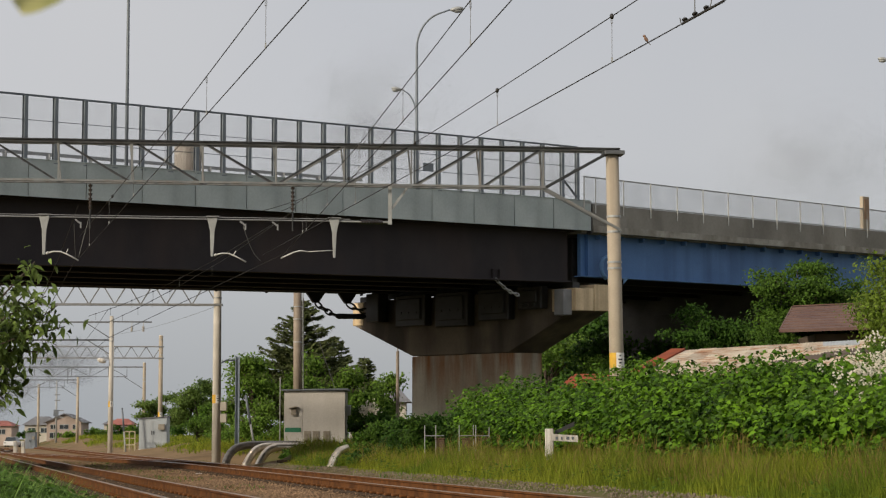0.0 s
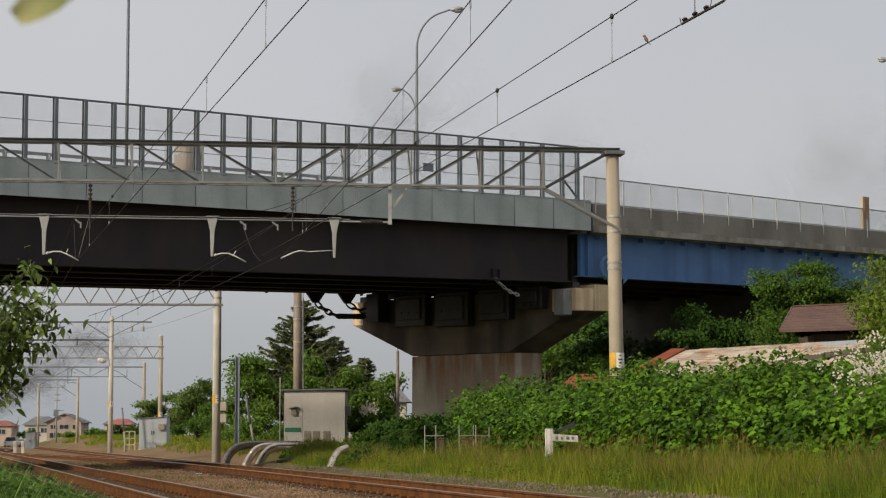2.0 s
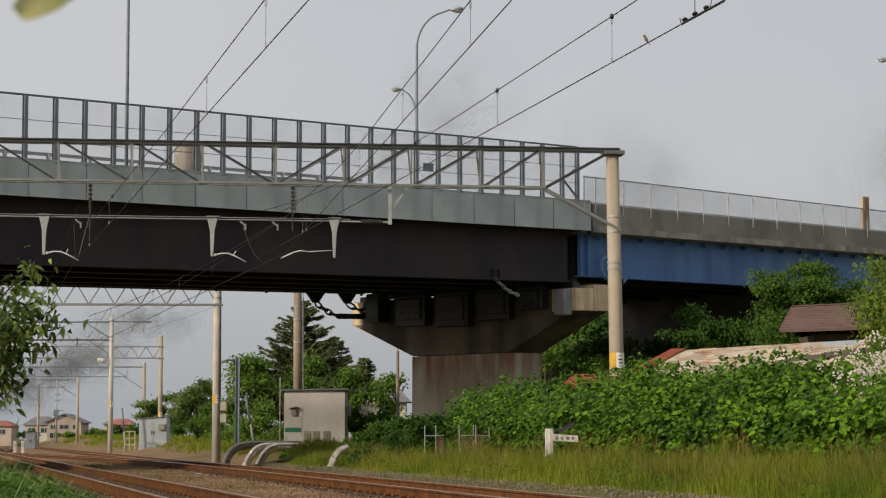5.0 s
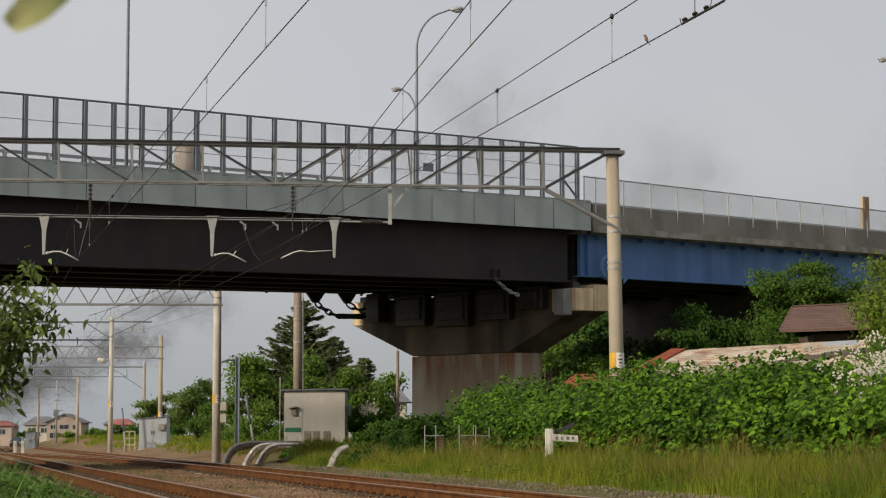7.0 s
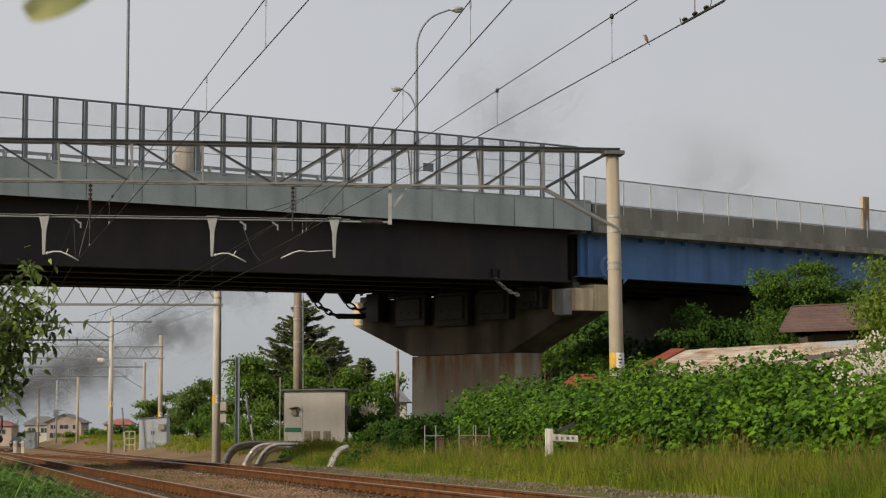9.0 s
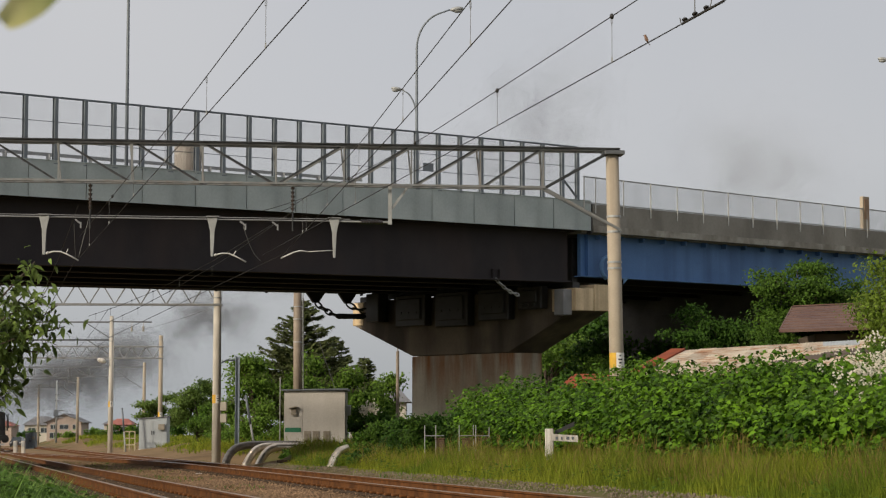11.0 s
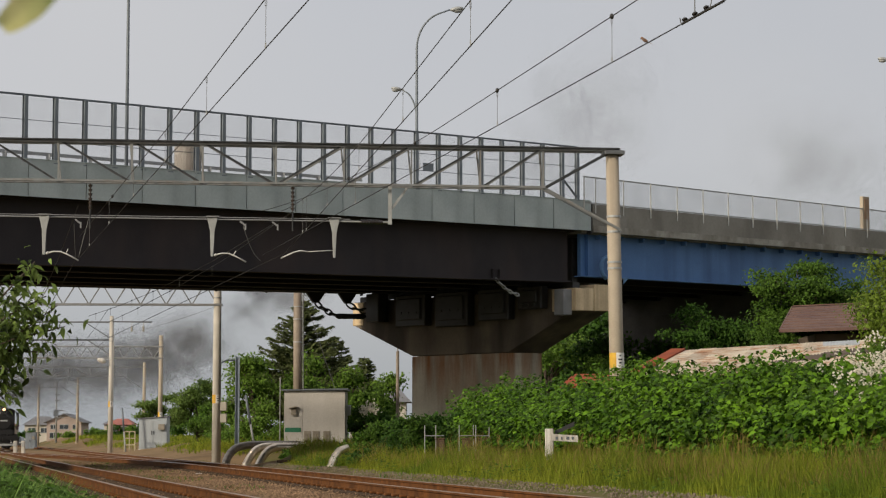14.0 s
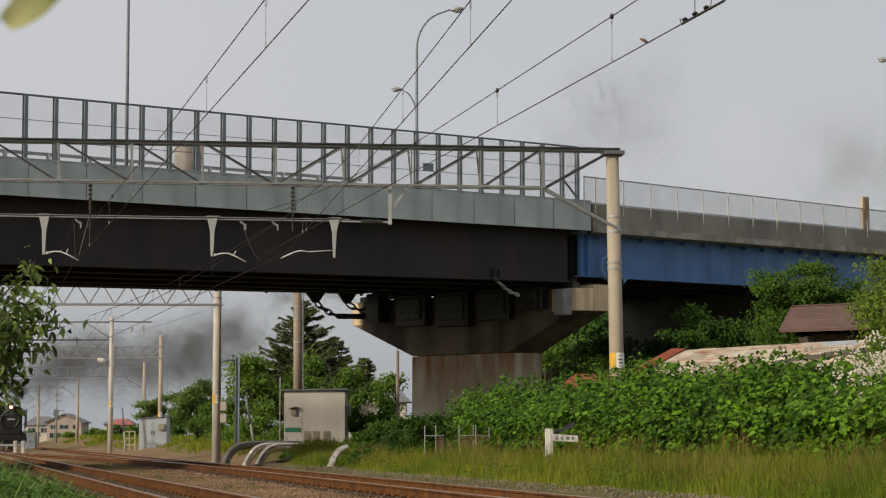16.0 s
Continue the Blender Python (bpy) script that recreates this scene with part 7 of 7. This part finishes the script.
# ---- steam locomotive ----
def make_locomotive():
    lo = thing("steam_locomotive", "black steam locomotive with a glowing headlight", "locomotive")

    def cyl(name, y0, y1, z, r, r2=None, x=0, mat_=M_LOCO, parent=lo, label="", n=28):
        bm = bmesh.new()
        rod(bm, (x, y0, z), (x, y1, z), r, r2, n)
        return part(name, bm, mat_, parent, label, smooth=False)
    cyl("smokebox", 0.9, 2.9, 2.42, 0.86, label="black cylindrical smokebox")
    cyl("smokebox_door", 0.82, 0.9, 2.42, 0.62, 0.75, label="round black smokebox door")
    cyl("boiler", 2.9, 7.6, 2.42, 0.8, 0.84)
    bm = bmesh.new()
    rod(bm, (0, 1.7, 3.2), (0, 1.7, 3.98), 0.28, 0.24, 20)
    rod(bm, (0, 1.7, 3.9), (0, 1.7, 4.0), 0.3, 0.3, 20)
    part("chimney", bm, M_LOCO, lo)
    bm = bmesh.new()
    rod(bm, (0, 4.2, 3.1), (0, 4.2, 3.75), 0.42, 0.34, 20)
    part("dome", bm, M_LOCO, lo)
    hl = cyl("headlight", 0.75, 1.15, 3.62, 0.24, 0.2)
    cyl("lens", 0.735, 0.75, 3.62, 0.15, mat_=M_HEADLIGHT, parent=hl, label="glowing warm lamp lens")
    for s in (-1, 1):
        bm = bmesh.new()
        v = []
        for y in (0.55, 2.6):
            for x, z in ((1.28, 1.75), (1.3, 2.9), (1.24, 3.3), (1.12, 3.42)):
                v.append((y, x, z))
        a = [bm.verts.new((s * x, y, z)) for y, x, z in v]
        b = [bm.verts.new((s * (x - 0.03), y, z)) for y, x, z in v]
        for k in range(3):
            bm.faces.new((a[k], a[k + 1], a[k + 5], a[k + 4]))
            bm.faces.new((b[k + 4], b[k + 5], b[k + 1], b[k]))
        for k in (0, 4):
            for j in range(3):
                bm.faces.new((a[k + j], b[k + j], b[k + j + 1], a[k + j + 1]))
        part("smoke_deflector", bm, M_LOCO, lo, "tall black smoke deflector plate")
        bm = bmesh.new()
        tube(bm, [(s * 1.18, 0.5, 3.05), (s * 1.32, 0.5, 3.5), (s * 1.34, 0.5, 2.6), (s * 1.34, 0.5, 2.0)], 0.035, 6)
        part("handrail", bm, M_LOCO, lo)
        cyl("cylinder", 0.8, 1.9, 0.85, 0.38, x=s * 1.05)
        bm = bmesh.new()
        box(bm, (s * 1.05 - 0.32, 0.7, 1.2), (s * 1.05 + 0.32, 9.2, 1.27))
        part("running_board", bm, M_LOCO, lo)
        cyl("buffer_lamp", 0.2, 0.32, 1.25, 0.09, x=s * 1.05, label="small marker lamp")
        for y, r in ((1.0, 0.43), (2.9, 0.76), (4.55, 0.76), (6.2, 0.76), (8.0, 0.43), (11, 0.43), (13, 0.43), (15, 0.43)):
            bm = bmesh.new()
            rod(bm, (s * 0.47, y, r), (s * 0.6, y, r), r, n=24)
            part("wheel", bm, M_LOCO, lo)
    bm = bmesh.new()
    box(bm, (-1.3, 0.25, 0.75), (1.3, 0.42, 1.2))
    part("buffer_beam", bm, M_LOCO, lo, bevel=0.02)
    bm = bmesh.new()
    box(bm, (-0.5, 0.4, 0.4), (0.5, 9.5, 1.2))
    part("frame", bm, M_LOCO, lo)
    bm = bmesh.new()
    box(bm, (-0.12, -0.1, 0.72), (0.12, 0.3, 0.98))
    part("coupler", bm, M_LOCO, lo)
    bm = bmesh.new()
    v = [(-1.1, 0.3), (1.1, 0.3), (0.9, 0.12), (-0.9, 0.12)]
    prism(bm, [(x, z + 0.12) for x, z in v], Matrix.Translation((0, 0.3, 0)), 0.04)
    part("cowcatcher", bm, M_GALV, lo, "grey rail guard")
    bm = bmesh.new()
    box(bm, (-0.85, 0.42, 1.25), (0.85, 0.9, 1.75))
    part("front_step", bm, M_LOCO, lo, bevel=0.03)
    bm = bmesh.new()
    box(bm, (-1.35, 7.6, 1.2), (1.35, 9.4, 3.55))
    prism(bm, [(-1.45, 3.55), (1.45, 3.55), (1.0, 3.8), (0, 3.9), (-1.0, 3.8)], Matrix.Translation((0, 7.4, 0)), 2.2)
    part("cab", bm, M_LOCO, lo, bevel=0.02)
    bm = bmesh.new()
    box(bm, (-1.35, 10, 0.8), (1.35, 16.4, 2.9))
    part("tender", bm, M_LOCO, lo, bevel=0.03)
    bm = bmesh.new()
    box(bm, (-0.33, 0.79, 2.5), (0.33, 0.82, 2.64))
    part("number_plate", bm, M_GALV, lo, "small plate with plain bars")
    return lo


loco = make_locomotive()


# ---- smoke: rigid lumpy puffs of thin nested veils, thinnest outside ----
def smoke_mat(name, colour, thick, size, reach, low=0.38, high=0.66):
    """Veil that lets most light through, thicker in knots and towards the puff's middle."""
    m = bpy.data.materials.new(name)
    m.use_nodes = True
    n, l = m.node_tree.nodes, m.node_tree.links
    n.remove(n["Principled BSDF"])
    tc, no, mr = n.new("ShaderNodeTexCoord"), n.new("ShaderNodeTexNoise"), n.new("ShaderNodeMapRange")
    no.inputs["Scale"].default_value, no.inputs["Detail"].default_value = size, 4
    mr.interpolation_type = "SMOOTHSTEP"
    mr.inputs["From Min"].default_value, mr.inputs["From Max"].default_value = low, high
    mr.inputs["To Min"].default_value, mr.inputs["To Max"].default_value = 0.0, thick
    ln, fall, mu = n.new("ShaderNodeVectorMath"), n.new("ShaderNodeMapRange"), n.new("ShaderNodeMath")
    ln.operation, fall.interpolation_type, mu.operation = "LENGTH", "SMOOTHSTEP", "MULTIPLY"
    fall.inputs["From Min"].default_value, fall.inputs["From Max"].default_value = 0.0, reach
    fall.inputs["To Min"].default_value, fall.inputs["To Max"].default_value = 1.0, 0.0
    tr, df, mx = n.new("ShaderNodeBsdfTransparent"), n.new("ShaderNodeBsdfDiffuse"), n.new("ShaderNodeMixShader")
    df.inputs["Color"].default_value = (*colour, 1)
    l.new(tc.outputs["Object"], no.inputs["Vector"])
    l.new(tc.outputs["Object"], ln.inputs[0])
    l.new(ln.outputs["Value"], fall.inputs["Value"])
    l.new(no.outputs["Fac"], mr.inputs["Value"])
    l.new(mr.outputs["Result"], mu.inputs[0])
    l.new(fall.outputs["Result"], mu.inputs[1])
    l.new(mu.outputs["Value"], mx.inputs["Fac"])
    l.new(tr.outputs["BSDF"], mx.inputs[1])
    l.new(df.outputs["BSDF"], mx.inputs[2])
    l.new(mx.outputs["Shader"], n["Material Output"].inputs["Surface"])
    return m


SOOT = smoke_mat("soot_dense", (0.09, 0.087, 0.087), 0.07, 0.42, 4.2)
SOOT_WIDE = smoke_mat("soot_wide", (0.12, 0.118, 0.118), 0.055, 0.28, 6.4)
HAZE = smoke_mat("soot_haze", (0.17, 0.17, 0.172), 0.032, 0.2, 7.0, 0.34, 0.68)
SOOT_CORE = smoke_mat("soot_core", (0.05, 0.048, 0.048), 0.3, 1.2, 1.9)
scene.cycles.transparent_max_bounces = 700


def puff_mesh(name, radius, shells, material, seed, squash=0.75):
    """Nested lumpy shells, each wrinkled in its own way."""
    bm = bmesh.new()
    for k in range(shells):
        r = radius * (0.12 + 0.88 * (k + 1) / shells)
        geo = bmesh.ops.create_icosphere(bm, subdivisions=3, radius=1)
        off = V(seed * 7.3, k * 0.25, seed)
        for v in geo["verts"]:
            d = v.co.normalized()
            lump = 1 + 0.55 * noise.noise(d * 1.3 + off) + 0.12 * noise.noise(d * 3.1 + off)
            v.co = V(d.x, d.y, d.z * squash) * r * max(0.2, lump)
    me = bpy.data.meshes.new(name)
    bm.to_mesh(me)
    bm.free()
    me.materials.append(material)
    me.polygons.foreach_set("use_smooth", [True] * len(me.polygons))
    return me


DENSE = [puff_mesh("smoke_puff", 4.0, 7, SOOT, s) for s in (1, 2, 3)]
WIDE = [puff_mesh("smoke_puff", 6.2, 7, SOOT_WIDE, s) for s in (4, 5, 6)]
WISP = [puff_mesh("smoke_puff", 7.0, 9, HAZE, s, 0.8) for s in (7, 8, 9)]
COLUMN = puff_mesh("smoke_column", 0.75, 6, SOOT_CORE, 10, 1.9)


def puff(me, label):
    return tagged(new("smoke_puff", me), label, "smoke", "smoke puffs")


# ---- bird on the wire, leaf before the lens ----
def make_bird():
    bi = thing("sparrow", "small brown bird perched on an overhead wire", "bird")
    bm = bmesh.new()
    bmesh.ops.create_uvsphere(bm, u_segments=12, v_segments=8, radius=1, matrix=Matrix.LocRotScale(V(-0.012, 0, 0.045), Euler((0, radians(-28), 0)), V(0.026, 0.026, 0.046)))
    part("body", bm, M_BIRD, bi, smooth=True)
    bm = bmesh.new()
    ball(bm, (-0.034, 0, 0.088), 0.02, 2)
    part("head", bm, M_BIRD, bi, smooth=True)
    bm = bmesh.new()
    rod(bm, (-0.05, 0, 0.088), (-0.066, 0, 0.086), 0.006, 0.001, 6)
    part("beak", bm, M_BLACK, bi)
    bm = bmesh.new()
    beam(bm, (0.008, 0, 0.016), (0.05, 0, -0.04), 0.016, 0.006)
    part("tail", bm, M_BIRD, bi)
    for s in (-1, 1):
        bm = bmesh.new()
        rod(bm, (0, s * 0.01, 0.02), (0.002, s * 0.01, 0), 0.003, n=5)
        part("leg", bm, M_BLACK, bi)
        bm = bmesh.new()
        bmesh.ops.create_uvsphere(bm, u_segments=8, v_segments=6, radius=1, matrix=Matrix.LocRotScale(V(-0.005, s * 0.024, 0.045), Euler((0, radians(-30), 0)), V(0.015, 0.006, 0.04)))
        part("wing", bm, M_BIRD, bi, smooth=True)
    for o in bi.children:
        o.scale = (0.78, 0.78, 0.78)
    return bi


bird = make_bird()


def make_near_leaf():
    """A single broad leaf, its tip at the origin, the stalk up to the right."""
    le = thing("near_leaf", "blurred pale green leaf dangling close to the camera", "leaf")
    bm = bmesh.new()
    n = 12
    rows = []
    for k in range(n + 1):
        u = k / n
        w = 0.0142 * math.sin(math.pi * min(1, u * 0.86 + 0.08)) ** 0.5
        c = V(0.062 * u, 0.004 * math.sin(u * 5), 0.008 + 0.044 * u + 0.008 * u * u)
        d = V(-0.62, 0, 0.78)
        rows.append([bm.verts.new(c + d * w * q * (1 + 0.02 * math.sin(k * 2.1 + q)) + V(0, (abs(q) - 0.5) * -0.005, 0)) for q in (-1, -0.5, 0, 0.5, 1)])
    for a, b in zip(rows, rows[1:]):
        for j in range(4):
            bm.faces.new((a[j], a[j + 1], b[j + 1], b[j]))
    bl = part("blade", bm, M_NEARLEAF, le, smooth=True)
    bm = bmesh.new()
    tube(bm, [(0.06, 0, 0.055), (0.08, 0.002, 0.08), (0.12, 0.01, 0.13)], 0.0012, 6)
    part("stalk", bm, M_LEAF_YL, le)
    return le


near_leaf = make_near_leaf()


# ---- cars at the level crossing, scrap of paper ----
def make_car(label, paint):
    ca = thing("car", label, "car", "cars at the crossing")
    bm = bmesh.new()
    prism(bm, [(-0.82, 0.28), (0.82, 0.28), (0.85, 0.55), (0.82, 0.86), (-0.82, 0.86), (-0.85, 0.55)], Matrix.Identity(4), 3.9)
    part("body", bm, paint, ca, bevel=0.06)
    bm = bmesh.new()
    v = [bm.verts.new(p) for p in ((-0.76, 0.35, 0.862), (0.76, 0.35, 0.862), (0.76, 3.2, 0.862), (-0.76, 3.2, 0.862), (-0.62, 0.85, 1.42), (0.62, 0.85, 1.42), (0.62, 2.6, 1.42), (-0.62, 2.6, 1.42))]
    for f in ((0, 1, 5, 4), (1, 2, 6, 5), (2, 3, 7, 6), (3, 0, 4, 7), (4, 5, 6, 7), (3, 2, 1, 0)):
        bm.faces.new([v[i] for i in f])
    part("cabin", bm, M_GLASS, ca, "dark glazed cabin")
    bm = bmesh.new()
    box(bm, (-0.6, 0.9, 1.424), (0.6, 2.55, 1.46))
    part("roof", bm, paint, ca, bevel=0.015)
    for x in (-0.86, 0.66):
        for y in (0.75, 3.1):
            bm = bmesh.new()
            rod(bm, (x, y, 0.3), (x + 0.2, y, 0.3), 0.3, n=14)
            part("wheel", bm, M_BLACK, ca, smooth=True)
    for x in (-0.78, 0.5):
        bm = bmesh.new()
        box(bm, (x, -0.03, 0.58), (x + 0.28, 0.02, 0.74))
        part("lamp_lens", bm, M_FRP, ca, "pale lamp lens")
    return ca


white_car = make_car("white car waiting at the level crossing", M_CAR_WHITE)
dark_car = make_car("dark grey car waiting at the level crossing", M_CAR_DARK)


def make_scrap():
    sc = thing("paper_scrap", "crumpled white scrap lying on the ballast", "litter", at=(-6.28, 55.55, max(-0.17, ground_z(-6.28, 55.55)) + 0.01))
    bm = bmesh.new()
    rng = random.Random(3)
    g = [[bm.verts.new((0.04 * i - 0.08, 0.05 * j - 0.07, 0.02 + rng.uniform(0, 0.035))) for i in range(5)] for j in range(4)]
    for j in range(3):
        for i in range(4):
            bm.faces.new((g[j][i], g[j][i + 1], g[j + 1][i + 1], g[j + 1][i]))
    part("sheet", bm, M_WHITE, sc)


make_scrap()


# ---- what moves ----
def loco_at(t):
    y = 187 + 7.0 * (16 - t)
    return near_line(y)


def motions():
    head = pose(0, 0, 0, 0, 0, 14.2)
    walk(loco, [(t, Matrix.Translation(loco_at(t)) @ head) for t in (0, 4, 8, 12, 16)])
    # the white car crosses over, a dark one comes up to the crossing
    gw, gd = ground_z(-58, 290), ground_z(-58, 296)
    walk(white_car, [(0, pose(-58.3, 290, gw)), (4.2, pose(-58.3, 290, gw)), (5.2, pose(-63, 290, gw)), (6.2, pose(-74, 290, gw)), (16, pose(-110, 290, gw))])
    walk(dark_car, [(0, pose(-92, 296, gd)), (4.2, pose(-80, 296, gd)), (6.2, pose(-59.0, 296, gd)), (7.0, pose(-58.7, 296, gd)), (16, pose(-58.7, 296, gd))])
    rng = random.Random(7)

    def drift(t0, t, lift, climb, speed):
        """Where a puff is that leaves the chimney at t0: before that it trails along with the engine."""
        dt = t - t0
        if dt < 0:
            return loco_at(t) + V(-14, 30, 4.2)
        return loco_at(t0) + V(speed * dt, 1.7 - 0.6 * dt, 4.4 + lift * (1 - math.exp(-dt / 1.0)) + climb * dt)
    # bursts of smoke: from, to, seconds between puffs, lift at the chimney, climb and drift in metres a second, share of dense puffs
    for start, stop, step, lift, climb, speed, share in ((-6.5, -1.5, 0.6, 2.6, 1.2, 2.9, 0.1), (-1.5, 0.2, 0.26, 2.6, 0.95, 3.0, 0.35), (0.2, 1.6, 0.2, 3.2, 0.95, 3.0, 0.75), (1.6, 4.0, 0.36, 2.4, 0.5, 2.6, 0.3),
                                                         (4.0, 8.5, 0.22, 2.8, 0.33, 2.6, 0.5), (8.5, 11.5, 0.34, 2.6, 0.4, 2.5, 0.3), (11.5, 15.8, 0.26, 2.4, 0.5, 2.4, 0.75)):
        t0 = start
        while t0 < stop:
            k = rng.randrange(3)
            ob = puff((DENSE if rng.random() < share else WIDE)[k], "dark grey coal smoke puff drifting from the locomotive")
            own = (lift + rng.uniform(-1.6, 1.4), climb + rng.uniform(-0.12, 0.2), speed * rng.uniform(0.92, 1.08))
            turn = rng.uniform(0, 360)
            times = sorted({0, 2, 4, 6, 8, 10, 12, 14, 16} | ({round(max(0, t0 - 0.4), 1), round(t0, 1), round(t0, 1) + 0.8} if 0 < t0 < 15.1 else set()))
            walk(ob, [(t, Matrix.Translation(drift(t0, t, *own)) @ pose(0, 0, 0, 0, 3 * t, turn + 3 * t)) for t in times])
            t0 += step * rng.uniform(0.7, 1.3)
    col = tagged(new("smoke_column", COLUMN), "dense dark smoke column rising from a chimney", "smoke")
    walk(col, [(t, Matrix.Translation(loco_at(t) + V(0.25, 1.7, 5.0)) @ pose(0, 0, 0, 0, 18, 6 * t)) for t in (0, 4, 8, 12, 16)])
    # older smoke far off against the sky: start place and drift per second
    for j, (x, y, z, vx, vz) in enumerate(((24.5, 150, 20.0, 1.35, -0.02), (28.5, 152, 20.5, 1.3, 0.02), (4.5, 150, 19.3, 1.45, 0.08), (7.5, 154, 19.5, 1.5, 0.06), (-5.2, 150, 22.0, 1.12, 0.05), (-4.0, 151, 25.0, 1.08, 0.05), (-8, 153, 20.0, 1.1, 0.1))):
        ob = puff(WISP[j % 3], "faint grey wisp of old smoke in the sky")
        walk(ob, [(t, pose(x + vx * t, y, z + vz * t, 0, 2 * t, 40 * j + 2 * t)) for t in (0, 4, 8, 12, 16)])
    # the bird crouches near the end
    perch = F0.lerp(F1, 0.2155) + V(0, 0, 0.011)
    at = Matrix.Translation(perch)
    walk(bird, [(0, at), (4, at), (6, at @ pose(0, 0, 0, 0, 4, 0)), (9, at @ pose(0, 0, 0, 0, 8, 0)), (13, at), (14.3, at @ pose(0, 0, -0.006, 0, -30, 0)), (16, at @ pose(0, 0, -0.006, 0, -34, 0))])
    # the leaf swings in the wind: seconds, sideways and up in centimetres
    swing = ((0, 45, 24), (0.5, 22, 49), (1, 48, 28), (1.5, 22, 42), (2, 36, 42), (2.5, 25, 40), (3, 42, 31), (3.5, 30, 42), (4, 52, 28), (4.6, 24, 50), (5.2, 48, 30), (5.8, 22, 52), (6.3, 16, 58),
             (6.5, 20, 56), (7, 25, 56), (7.5, 40, 35), (8, 20, 56), (8.5, 45, 45), (9, 55, 36), (9.6, 24, 50), (10.2, 50, 30), (10.9, 20, 52), (11.5, 10, 46), (12, 75, 18), (12.5, 0, 66), (13, 40, 24),
             (13.5, 35, 48), (14, 15, 60), (14.5, 48, 37), (15, 22, 54), (15.5, 30, 52), (16, 20, 54))
    rows = []
    for t, a, b in swing:
        a -= max(0, 40 - b) * 0.4
        rows.append((t, pose(-0.338 + a * 0.000421, 1.6, 1.0475 - b * 0.000421, 0, 0.35 * (a - 33), 6 * math.sin(3 * t))))
    walk(near_leaf, rows)


motions()
